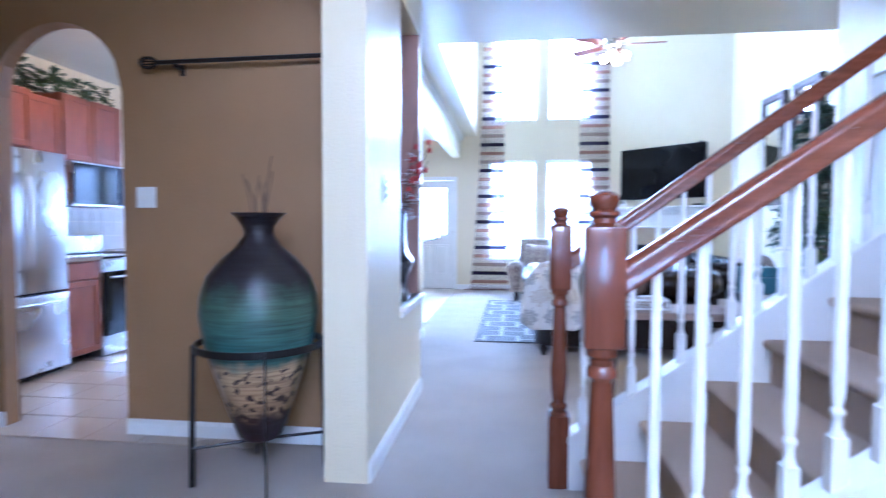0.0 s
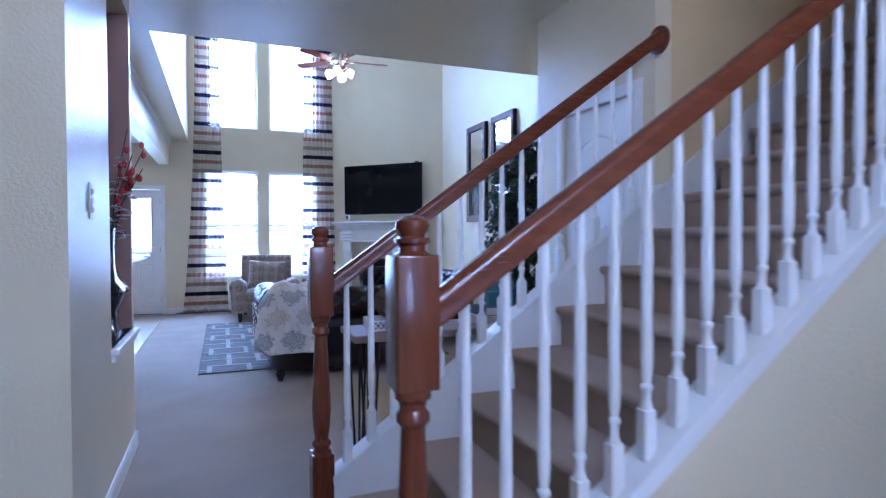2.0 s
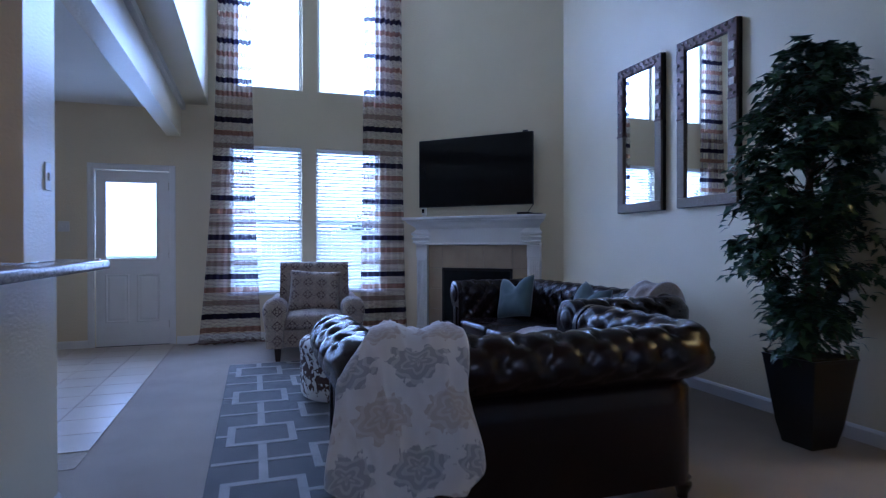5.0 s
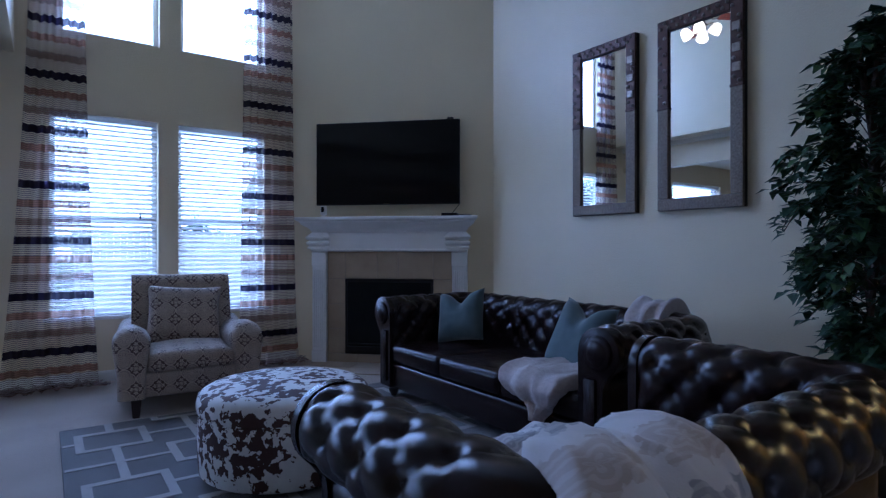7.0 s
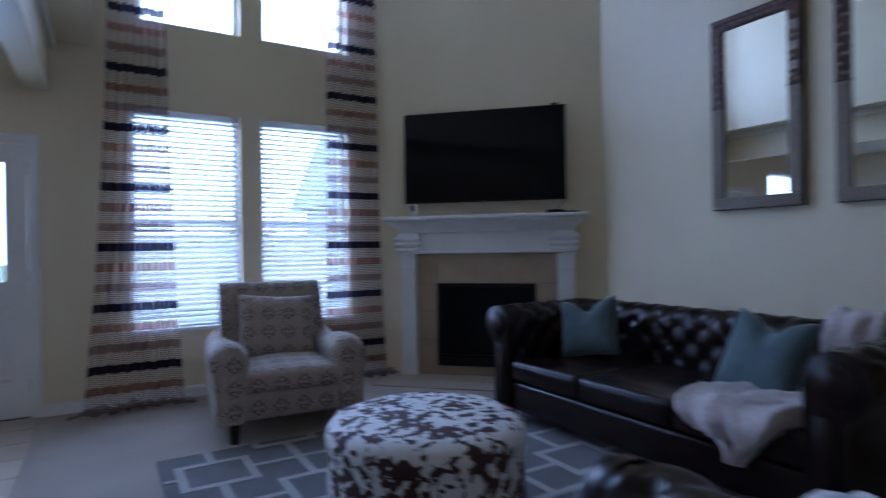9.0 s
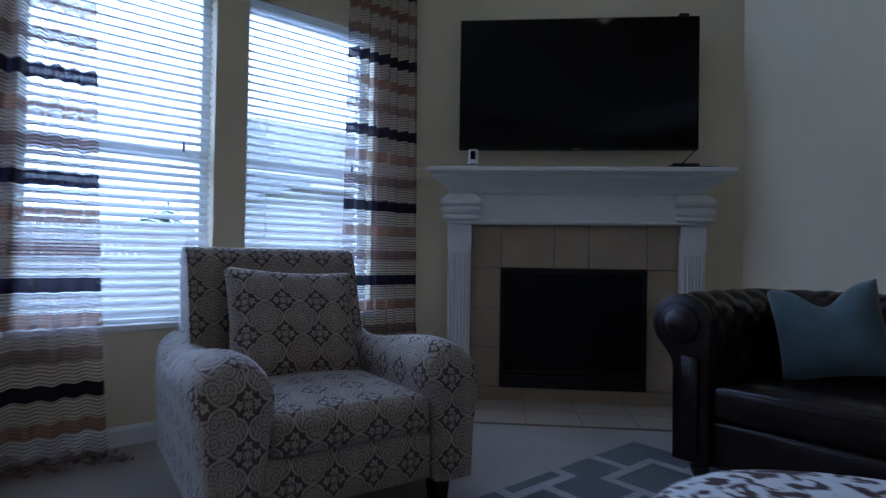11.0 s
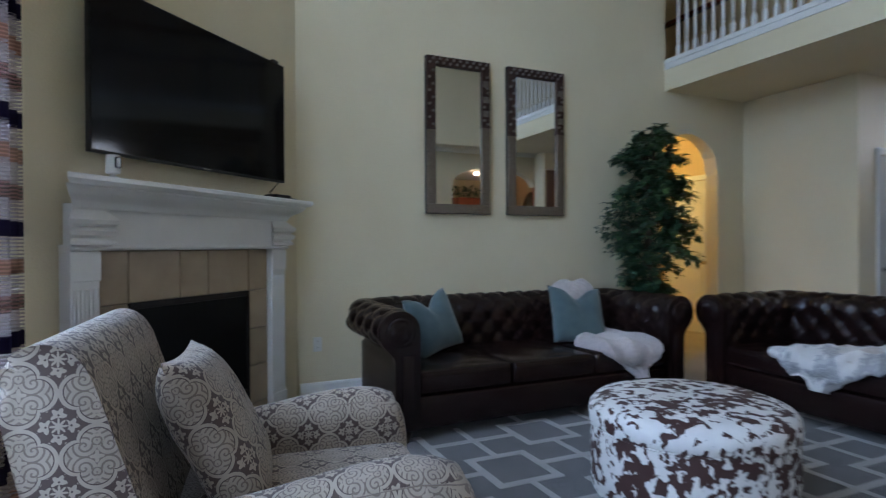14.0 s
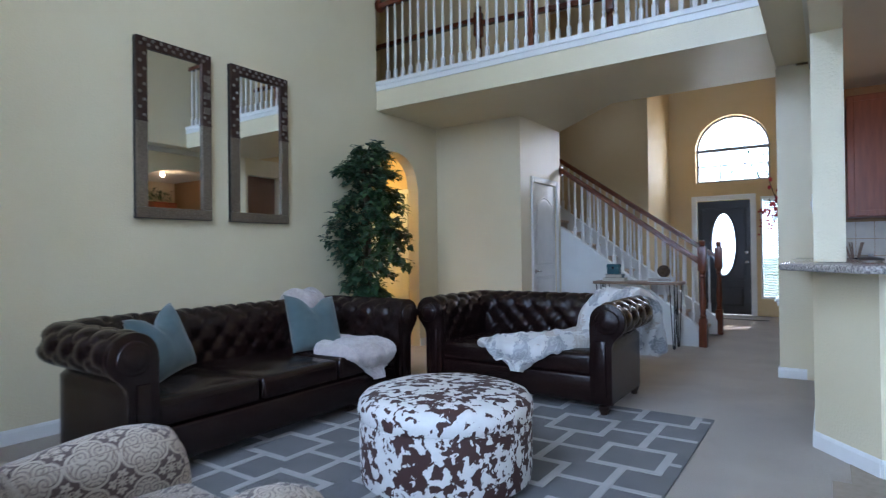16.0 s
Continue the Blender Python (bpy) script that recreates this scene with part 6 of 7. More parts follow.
# ---- console table and what stands on it ----
PLANK = mat("weathered_plank_top", (0.27, 0.18, 0.12), (0.16, 0.105, 0.075), 4, 0.55, bump=0.3, fine=50, stretch=(1, 10, 10))
tb = thing("console_table", "narrow wooden console table on black hairpin legs beside the stairs", "table", pose(2.78, 3.83, 0))
part("tabletop", boxed(-0.52, 0.52, -0.165, 0.165, 0.765, 0.8, 0.005, 1), PLANK, tb)
for x in (-0.44, 0.44):
    for y in (-0.12, 0.12):
        bm = B()
        s = 1 if x > 0 else -1
        for dx, dy in ((-0.045, 0.0), (0.045, 0.0), (0.0, -0.04 if y > 0 else 0.04)):
            sweep(bm, [(x + dx, y + dy, 0.765), (x - s * 0.0 + dx * 0.25, y + dy * 0.2, 0.02), (x - s * 0.0, y, 0.006)], ring(0.006, 6), up=(0, 1, 0.01))
        part("hairpin_leg", bm, BLACK, tb, "black bent-rod leg", smooth=True)
BOOKA = mat("cream_book_cloth", (0.5, 0.44, 0.36), None, 20, 0.8, bump=0.2)
BOOKB = mat("slate_book_cloth", (0.06, 0.08, 0.09), None, 20, 0.8, bump=0.2)
TEALBOX = mat("teal_painted_box", (0.03, 0.11, 0.13), (0.02, 0.08, 0.1), 10, 0.5, bump=0.2)
PAGES = mat("book_pages", (0.6, 0.55, 0.45), (0.5, 0.45, 0.36), 60, 0.9, bump=0.4, fine=200, stretch=(1, 1, 12))
for mtl, z, w, d, h, lab in ((BOOKA, 0.8, 0.27, 0.19, 0.04, "cream cloth book lying on the console table"), (BOOKB, 0.8405, 0.21, 0.16, 0.045, "dark slate book on top of another book")):
    bk = thing("book", lab, "book", pose(3.06, 3.85, z, 0, 0, 5), "stacked books")
    part("page_block", boxed(-w / 2 + 0.004, w / 2 - 0.006, -d / 2 + 0.005, d / 2 - 0.005, 0.004, h - 0.004), PAGES, bk)
    bm = B()
    box(bm, -w / 2, w / 2, -d / 2, d / 2, 0.0, 0.0035)
    box(bm, -w / 2, w / 2, -d / 2, d / 2, h - 0.0035, h)
    box(bm, -w / 2, -w / 2 + 0.004, -d / 2, d / 2, 0.0035, h - 0.0035)
    part("cover", bm, mtl, bk)
bx = thing("decorative_box", "small teal wooden box on the stacked books", "box", pose(3.07, 3.85, 0.886, 0, 0, 3))
part("body", boxed(-0.075, 0.075, -0.055, 0.055, 0.0, 0.075, 0.004), TEALBOX, bx)
part("lid", boxed(-0.078, 0.078, -0.058, 0.058, 0.078, 0.125, 0.006), TEALBOX, bx)
part("clasp", boxed(-0.012, 0.012, 0.058, 0.064, 0.062, 0.095, 0.002), BLACK, bx)
tr = thing("lattice_tray", "low white lattice box on the console table", "tray", pose(2.5, 3.85, 0.8))
for y in (-0.09, 0.09):
    bm = B()
    box(bm, -0.13, 0.13, y - 0.004, y + 0.004, 0.0, 0.008)
    box(bm, -0.13, 0.13, y - 0.004, y + 0.004, 0.042, 0.05)
    for k in range(10):
        x = -0.13 + 0.026 * k
        for s in (0, 1):
            xa, xb = (x, x + 0.026) if s else (x + 0.026, x)
            sweep(bm, [(xa, y, 0.008), (xb, y, 0.042)], ring(0.0025, 4), up=(0, 1, 0))
    part("lattice_side", bm, WHITE, tr)
part("tray_body", boxed(-0.128, 0.128, -0.085, 0.085, 0.0, 0.044), PLANK, tr)
for x in (-0.134, 0.128):
    part("end_panel", boxed(x, x + 0.006, -0.09, 0.09, 0, 0.05), WHITE, tr)
RATTAN = mat("brown_woven_ball", (0.13, 0.08, 0.045), (0.05, 0.03, 0.018), 30, 0.8, bump=0.8, fine=60, depth=0.006)
sp = thing("woven_ball", "brown woven twig ball on the lattice box", "ornament", pose(2.47, 3.85, 0.925))
bm = B()
lathe(bm, [(0.066 * math.sin(math.pi * k / 12), -0.066 * math.cos(math.pi * k / 12)) for k in range(13)], 20, caps=False)
part("core", bm, RATTAN, sp, smooth=True)
bm = B()
rng = random.Random(3)
for k in range(16):
    q = Euler((rng.uniform(0, 6), rng.uniform(0, 6), rng.uniform(0, 6))).to_matrix()
    sweep(bm, [q @ Vector((0.069 * math.cos(2 * math.pi * j / 20), 0.069 * math.sin(2 * math.pi * j / 20), 0.0)) for j in range(21)], ring(0.0045, 5), up=tuple(q @ Vector((0, 0, 1))))
part("weave", bm, RATTAN, sp, smooth=True)

# ---- floor vase in the dining room ----
VASE = mat("banded_glazed_pottery", (0.05, 0.14, 0.12), (0.03, 0.09, 0.08), 9, 0.35, bump=0.4, fine=40, depth=0.004, stretch=(1, 1, 6))
nt = VASE.node_tree
b = nt.nodes["Principled BSDF"]
tc = [k for k in nt.nodes if k.bl_idname == "ShaderNodeTexCoord"][0]
sx = nt.nodes.new("ShaderNodeSeparateXYZ")
nt.links.new(tc.outputs["Object"], sx.inputs[0])
nz = nt.nodes.new("ShaderNodeTexNoise")
nz.inputs["Scale"].default_value, nz.inputs["Detail"].default_value = 13, 4
nt.links.new(tc.outputs["Object"], nz.inputs["Vector"])
zz = mathnode(nt, "ADD", sx.outputs[2], mathnode(nt, "MULTIPLY", mathnode(nt, "SUBTRACT", nz.outputs["Fac"], 0.5), 0.16))
rp = nt.nodes.new("ShaderNodeValToRGB")
e = rp.color_ramp
while len(e.elements) < 6:
    e.elements.new(0.5)
for el, (p, c) in zip(e.elements, ((0.0, (0.02, 0.012, 0.018)), (0.1, (0.025, 0.015, 0.02)), (0.16, (0.42, 0.27, 0.13)), (0.33, (0.45, 0.31, 0.16)), (0.38, (0.055, 0.15, 0.135)), (0.62, (0.07, 0.125, 0.085)))):
    el.position, el.color = p, (*c, 1)
el = e.elements.new(0.7)
el.color = (0.022, 0.018, 0.02, 1)
nt.links.new(mathnode(nt, "DIVIDE", zz, 1.07), rp.inputs[0])
sp2 = nt.nodes.new("ShaderNodeTexNoise")
sp2.inputs["Scale"].default_value = 26
nt.links.new(tc.outputs["Object"], sp2.inputs["Vector"])
spots = mathnode(nt, "MULTIPLY", mathnode(nt, "GREATER_THAN", sp2.outputs["Fac"], 0.58), mathnode(nt, "LESS_THAN", zz, 0.36))
mx = nt.nodes.new("ShaderNodeMix")
mx.data_type = "RGBA"
mx.inputs[7].default_value = (0.03, 0.012, 0.012, 1)
nt.links.new(rp.outputs[0], mx.inputs[6])
nt.links.new(spots, mx.inputs[0])
st, sm, sr = nt.nodes.new("ShaderNodeTexNoise"), nt.nodes.new("ShaderNodeMapping"), nt.nodes.new("ShaderNodeMix")
sm.inputs["Scale"].default_value = (2, 2, 38)
st.inputs["Scale"].default_value = 2.2
nt.links.new(tc.outputs["Object"], sm.inputs["Vector"])
nt.links.new(sm.outputs[0], st.inputs["Vector"])
sr.data_type, sr.blend_type = "RGBA", "MULTIPLY"
sr.inputs[7].default_value = (0.35, 0.3, 0.28, 1)
nt.links.new(mathnode(nt, "MULTIPLY", mathnode(nt, "SUBTRACT", st.outputs["Fac"], 0.35), 2.2), sr.inputs[0])
nt.links.new(mx.outputs[2], sr.inputs[6])
nt.links.new(sr.outputs[2], b.inputs["Base Color"])
va = thing("floor_vase", "tall teal, tan and black pottery vase in an iron stand", "vase", pose(0.685, 3.45, 0.2))
bm = B()
lathe(bm, [(0.085, 0.0), (0.1, 0.015), (0.14, 0.12), (0.2, 0.3), (0.25, 0.46), (0.27, 0.6), (0.265, 0.68), (0.235, 0.77), (0.17, 0.85), (0.1, 0.91), (0.068, 0.96), (0.066, 0.985), (0.085, 1.03), (0.125, 1.065), (0.118, 1.065), (0.07, 1.0)], 48, caps=False)
part("vase_body", bm, VASE, va, smooth=True, angle=60)
rng = random.Random(4)
for k in range(7):
    a = rng.uniform(0, 6.28)
    part("dry_stem", sweep(B(), [(0.02 * math.cos(a), 0.02 * math.sin(a), 0.95), (0.04 * math.cos(a), 0.04 * math.sin(a), 1.12), (0.07 * math.cos(a + 0.4), 0.07 * math.sin(a + 0.4), 1.2 + 0.16 * rng.random())], ring(0.003, 4), up=(0.3, 1, 0.1)), BARK, va)
sd = thing("vase_stand", "black iron ring stand with four legs", "plant stand", pose(0.685, 3.45, 0))
bm = B()
sweep(bm, [(0.288 * math.cos(2 * math.pi * k / 40), 0.288 * math.sin(2 * math.pi * k / 40), 0.65) for k in range(41)], [(-0.004, -0.016), (0.004, -0.016), (0.004, 0.016), (-0.004, 0.016)])
part("ring", bm, BLACK, sd)
for k in range(4):
    a = math.pi / 2 * k + 0.5
    c, s = math.cos(a), math.sin(a)
    part("leg", sweep(B(), [(0.29 * c, 0.29 * s, 0.66), (0.3 * c, 0.3 * s, 0.3), (0.305 * c, 0.305 * s, 0.002)], [(-0.013, -0.004), (0.013, -0.004), (0.013, 0.004), (-0.013, 0.004)], up=(-s, c, 0)), BLACK, sd)
    part("brace", sweep(B(), [(0.3 * c, 0.3 * s, 0.18), (0.1 * c, 0.1 * s, 0.185), (0.01 * c, 0.01 * s, 0.19)], ring(0.007, 6)), BLACK, sd)

r = thing("wall_rod", "black iron rod with cage finials on the tan wall", "curtain rod")
part("rod", sweep(B(), [(-0.06, 3.8, 2.085), (0.45, 3.8, 2.09), (0.99, 3.8, 2.095)], ring(0.012, 10)), BLACK, r, smooth=True)
for x, z in ((0.06, 2.085), (0.9, 2.095)):
    part("bracket", box(boxed(x - 0.012, x + 0.012, 3.79, 3.869, z - 0.03, z - 0.012, 0.003), x - 0.015, x + 0.015, 3.86, 3.869, z - 0.06, z, 0.003), BLACK, r)
bm = B()
for k in range(6):
    a = math.pi * k / 6
    sweep(bm, [(-0.1 + 0.05 * math.cos(2 * math.pi * j / 16), 3.8 + 0.032 * math.sin(2 * math.pi * j / 16) * math.cos(a), 2.085 + 0.032 * math.sin(2 * math.pi * j / 16) * math.sin(a)) for j in range(17)], ring(0.0035, 5), up=(0, -math.sin(a), math.cos(a)))
part("finial", bm, BLACK, r, "caged iron finial", smooth=True)

# ---- niche vase with blossom ----
BLACKGLAZE = mat("black_glazed_ceramic", (0.008, 0.008, 0.01), None, 4, 0.12, bump=0.05, coat=0.5)
nv = thing("niche_vase", "black glazed angular vase with red and white blossom in the niche", "vase", pose(1.155, 4.56, 0.7205))
bm = B()
prev = None
prof = [(0.05, 0.0), (0.045, 0.02), (0.03, 0.09), (0.034, 0.13), (0.075, 0.2), (0.078, 0.23), (0.045, 0.27), (0.026, 0.33), (0.022, 0.43), (0.026, 0.5), (0.03, 0.52)]
rings_ = [[bm.verts.new((sx_ * r * 0.8, sy_ * r * 2.3, z * 1.12)) for sx_, sy_ in ((-1, -1), (1, -1), (1, 1), (-1, 1))] for r, z in prof]
for a, c in zip(rings_, rings_[1:]):
    for k in range(4):
        bm.faces.new((a[k], a[(k + 1) % 4], c[(k + 1) % 4], c[k]))
bm.faces.new(rings_[0])
bmesh.ops.bevel(bm, geom=[e for e in bm.edges if abs(e.verts[0].co.z - e.verts[1].co.z) > 0.005], offset=0.006, segments=2, affect="EDGES", profile=0.5)
part("vase_body", bm, BLACKGLAZE, nv, smooth=True, angle=45)
RED = mat("red_lantern_blossom", (0.42, 0.03, 0.025), (0.3, 0.015, 0.02), 30, 0.6, bump=0.3)
PETAL = mat("white_blossom_petal", (0.7, 0.68, 0.66), None, 20, 0.7, bump=0.2)
TWIG = mat("brown_twig", (0.06, 0.035, 0.025), None, 30, 0.8, bump=0.4)
rng = random.Random(9)
br, bw = B(), B()
for k in range(6):
    dx, dy, h = rng.uniform(0.05, 0.16), rng.uniform(0.1, 0.75) * (1 if k < 4 else 0.4), rng.uniform(0.35, 0.62)
    pts = [Vector((0, 0, 0.45)), Vector((dx * 0.3, dy * 0.3, 0.52 + h * 0.45)), Vector((dx * 0.9, dy, 0.52 + h))]
    part("twig", sweep(B(), pts, ring(0.003, 5), up=(1, 0.1, 0)), TWIG, nv)
    for q in range(9):
        t = rng.uniform(0.3, 1)
        p = pts[1].lerp(pts[2], max(0, (t - 0.3) / 0.7)) + Vector((rng.uniform(-1, 1), rng.uniform(-1, 1), rng.uniform(-1, 1))) * 0.035
        if k < 3:
            c = 0.02
            o = bmesh.ops.create_icosphere(br, subdivisions=1, radius=c, matrix=Matrix.Translation(p) @ Matrix.Diagonal((0.8, 0.8, 1.15, 1)))
        else:
            p.z -= 0.18
            p.y *= 0.5
            for j in range(5):
                a = 2 * math.pi * j / 5 + q
                leaf(bw, p, Vector((math.cos(a), math.sin(a), rng.uniform(-0.2, 0.6))), Vector((0, 0.2, 1)), 0.035, 0)
part("red_blossom", br, RED, nv, "red lantern-shaped blossom")
part("white_blossom", bw, PETAL, nv, "small white blossom")


# ---- switches and sockets ----
def plate(name, label, m, gang=1, socket=False, stacked=0):
    p = thing(name, label, "socket" if socket else "switch", m)
    w = 0.035 + 0.023 * (gang - 1)
    h = 0.074 if stacked else 0.058
    part("plate", boxed(-w, w, -0.006, -0.0005, -h, h, 0.003), PLASTIC, p)
    for k in range(stacked):
        z = (k - (stacked - 1) / 2) * 0.036
        part("bezel", boxed(-0.014, 0.014, -0.009, -0.006, z - 0.014, z + 0.014, 0.0015), CHROME, p)
        part("rocker", boxed(-0.007, 0.007, -0.016, -0.009, z - 0.008, z + 0.008, 0.002), PLASTIC, p)
    for z in (-h + 0.012, h - 0.012) if stacked else ():
        part("screw", lathe(B(), [(0.003, 0.0), (0.003, 0.001)], 8), CHROME, p).matrix_basis = pose(0, -0.006, z, 90, 0, 0)
    for k in range(0 if stacked else gang):
        x = (k - (gang - 1) / 2) * 0.046
        if socket:
            for z in (-0.024, 0.024):
                part("outlet_face", lathe(B(), [(0.016, 0.0), (0.016, 0.0025)], 14), PLASTIC, p).matrix_basis = pose(x, -0.006, z, 90, 0, 0)
                part("slot", box(boxed(x - 0.007, x - 0.005, -0.0092, -0.008, z - 0.004, z + 0.006), x + 0.005, x + 0.007, -0.0092, -0.008, z - 0.004, z + 0.006), BLACK, p)
        else:
            part("rocker", boxed(x - 0.008, x + 0.008, -0.012, -0.006, -0.016, 0.016, 0.002), PLASTIC, p)


plate("light_switch", "white three-gang switch plate on the hall wall", pose(1.2105, 3.8, 1.4, 0, 0, 90), 1, stacked=3)
plate("light_switch", "white double switch plate on the tan wall", pose(-0.17, 3.8695, 1.36), 2)
plate("light_switch", "white double switch plate beside the patio door", pose(-0.3, BACK - 0.0005, 1.385), 2)
plate("wall_socket", "white socket on the wall below the stairs", pose(3.48, 2.2745, 0.37), 1, True)
plate("wall_socket", "white socket on the wall beside the sofa", pose(RIGHT - 0.0005, 9.72, 0.4, 0, 0, -90), 1, True)
plate("wall_socket", "white socket low on the wall behind the plant", pose(RIGHT - 0.0005, 7.0, 0.4, 0, 0, -90), 1, True)
plate("light_switch", "white switch plate on the column above the bar", pose(0.9055, 6.85, 1.45, 0, 0, 90), 1)

# ---- kitchen and breakfast room ----
STEEL = mat("stainless_steel", (0.5, 0.5, 0.5), (0.44, 0.44, 0.44), 3, 0.28, 1.0, bump=0, stretch=(1, 1, 1))
bt = thing("bar_counter", "speckled granite bar top on the half wall", "counter")
bm = B()
prism(bm, [(0.66, 4.96), (1.07, 4.96), (1.07, 7.16), (0.7, 7.66), (-0.4, 7.66), (-0.4, 7.25), (0.45, 7.25), (0.66, 6.98)], "z", 1.055, 1.095)
bmesh.ops.bevel(bm, geom=bm.edges[:], offset=0.012, segments=3, affect="EDGES", profile=0.5)
part("slab", bm, GRANITE, bt, smooth=True, angle=40)


def cabinet(name, label, m, w, h, d, doors, drawer=0.0):
    """A cherry cabinet facing -y: a carcass with framed doors."""
    c = thing(name, label, "cabinet", m, "kitchen cabinets")
    part("body", boxed(-w / 2, w / 2, 0.02, d, 0.0, h, 0.002, 1), CHERRY, c)
    dw = w / doors
    for k in range(doors):
        x0, x1 = -w / 2 + dw * k + 0.006, -w / 2 + dw * (k + 1) - 0.006
        top = h - drawer - 0.01
        dr = part("door", raised_panel(x0, x1, 0.01, top, 0.018, -1), CHERRY, c)
        bm = B()
        for a, b, e, f in ((x0, x0 + 0.05, 0.01, top), (x1 - 0.05, x1, 0.01, top), (x0 + 0.05, x1 - 0.05, 0.01, 0.06), (x0 + 0.05, x1 - 0.05, top - 0.05, top)):
            box(bm, a, b, 0.0, 0.0185, e, f, 0.003, 1)
        part("door_frame", bm, CHERRY, dr)
        if drawer:
            part("drawer", boxed(x0, x1, 0.0, 0.019, top + 0.012, h - 0.01, 0.006, 1), CHERRY, c)
    return c


KX = -1.75
K = lambda y, z: pose(KX, y, z, 0, 0, 90)
fr = thing("refrigerator", "stainless steel refrigerator with a bottom freezer drawer", "refrigerator", pose(-1.72, 4.68, 0, 0, 0, 90))
part("body", boxed(-0.42, 0.42, 0.06, 0.8, 0.02, 1.76, 0.01), BLACK, fr)
for x0, x1, z0, z1 in ((-0.42, -0.003, 0.68, 1.77), (0.003, 0.42, 0.68, 1.77), (-0.42, 0.42, 0.06, 0.665)):
    o = part("door", boxed(x0, x1, 0.0, 0.06, z0, z1, 0.012, 3), STEEL, fr, smooth=True, angle=40)
    if z0 > 0.5:
        xh = -0.03 if x0 < -0.1 else 0.03
        part("handle", sweep(B(), [(xh, 0.0, 0.85), (xh, -0.045, 0.88), (xh, -0.045, 1.55), (xh, 0.0, 1.58)], ring(0.011, 8), up=(1, 0, 0)), STEEL, o, smooth=True)
    else:
        part("handle", sweep(B(), [(-0.32, 0.0, 0.6), (-0.3, -0.045, 0.6), (0.3, -0.045, 0.6), (0.32, 0.0, 0.6)], ring(0.011, 8)), STEEL, o, smooth=True)
cabinet("base_cabinet", "cherry base cabinet with a drawer", K(5.3, 0.09), 0.4, 0.8, 0.6, 1, 0.16)
cabinet("base_cabinet", "cherry base cabinet with a drawer", K(6.75, 0.09), 0.7, 0.8, 0.6, 2, 0.16)
cabinet("wall_cabinet", "cherry wall cabinet above the counter", pose(-2.1, 5.3, 1.4, 0, 0, 90), 0.42, 0.9, 0.45, 1)
cabinet("wall_cabinet", "cherry wall cabinet above the refrigerator", pose(-2.0, 4.68, 1.82, 0, 0, 90), 0.84, 0.48, 0.55, 2)
cabinet("wall_cabinet", "cherry wall cabinet above the microwave", pose(-2.1, 5.9, 1.78, 0, 0, 90), 0.76, 0.6, 0.45, 2)
cabinet("wall_cabinet", "tall cherry wall cabinet on the kitchen wall", pose(0.3, 4.38, 1.47, 0, 0, 180), 0.74, 1.15, 0.38, 2)
cabinet("base_cabinet", "cherry base cabinet below the kitchen window", pose(0.2, 4.62, 0.09, 0, 0, 180), 0.9, 0.8, 0.6, 2, 0.16)
ct = thing("kitchen_counter", "speckled granite kitchen counter", "counter")
part("slab", boxed(-2.58, -1.72, 5.1, 5.5, 0.892, 0.93, 0.008), GRANITE, ct)
part("slab", boxed(-2.58, -1.72, 6.3, 7.1, 0.892, 0.93, 0.008), GRANITE, ct)
part("slab", boxed(-0.28, 0.68, 3.975, 4.65, 0.892, 0.93, 0.008), GRANITE, ct)
rg = thing("kitchen_range", "stainless steel range with a black glass top", "stove", pose(-1.74, 5.9, 0, 0, 0, 90))
part("body", boxed(-0.38, 0.38, 0.02, 0.66, 0.02, 0.9, 0.006), STEEL, rg)
part("cooktop", boxed(-0.38, 0.38, 0.0, 0.66, 0.901, 0.915, 0.004), SCREEN, rg, "black glass cooktop")
part("oven_door", boxed(-0.37, 0.37, -0.012, 0.02, 0.2, 0.78, 0.008), SCREEN, rg, "black glass oven door")
part("back_panel", boxed(-0.38, 0.38, 0.6, 0.67, 0.916, 1.1, 0.01), STEEL, rg)
part("oven_handle", sweep(B(), [(-0.3, -0.012, 0.73), (-0.28, -0.05, 0.73), (0.28, -0.05, 0.73), (0.3, -0.012, 0.73)], ring(0.01, 8)), STEEL, rg, smooth=True)
mw = thing("microwave", "stainless steel microwave below the wall cabinet", "microwave", pose(-2.02, 5.9, 1.37, 0, 0, 90))
part("body", boxed(-0.378, 0.378, 0.01, 0.42, 0.0, 0.405, 0.006), STEEL, mw)
part("door", boxed(-0.37, 0.2, -0.006, 0.01, 0.02, 0.39, 0.004), SCREEN, mw, "black glass door")
part("control_panel", boxed(0.22, 0.37, -0.004, 0.01, 0.02, 0.39, 0.004), BLACK, mw)
SPLASH = mat("pale_backsplash_tile", (0.55, 0.5, 0.42), (0.48, 0.43, 0.36), 9, 0.35, bump=0.1)
sl = thing("backsplash", "pale tiled backsplash", "backsplash", kind="structure")
for j in range(3):
    for k in range(14):
        part("tile", boxed(-2.599, -2.59, 5.1 + 0.15 * k + 0.002, 5.25 + 0.15 * k - 0.002, 0.932 + 0.15 * j, 1.078 + 0.15 * j), SPLASH, sl)
for j in range(3):
    for k in range(7):
        part("tile", boxed(-0.3 + 0.15 * k + 0.002, -0.15 + 0.15 * k - 0.002, 3.971, 3.98, 0.932 + 0.17 * j, 1.098 + 0.17 * j), SPLASH, sl)
pt = thing("cooking_pot", "stainless steel pot on the kitchen counter", "pot", pose(0.5, 4.35, 0.931))
part("body", lathe(B(), [(0.09, 0.0), (0.1, 0.01), (0.1, 0.13), (0.104, 0.134)], 24), STEEL, pt, smooth=True, angle=40)
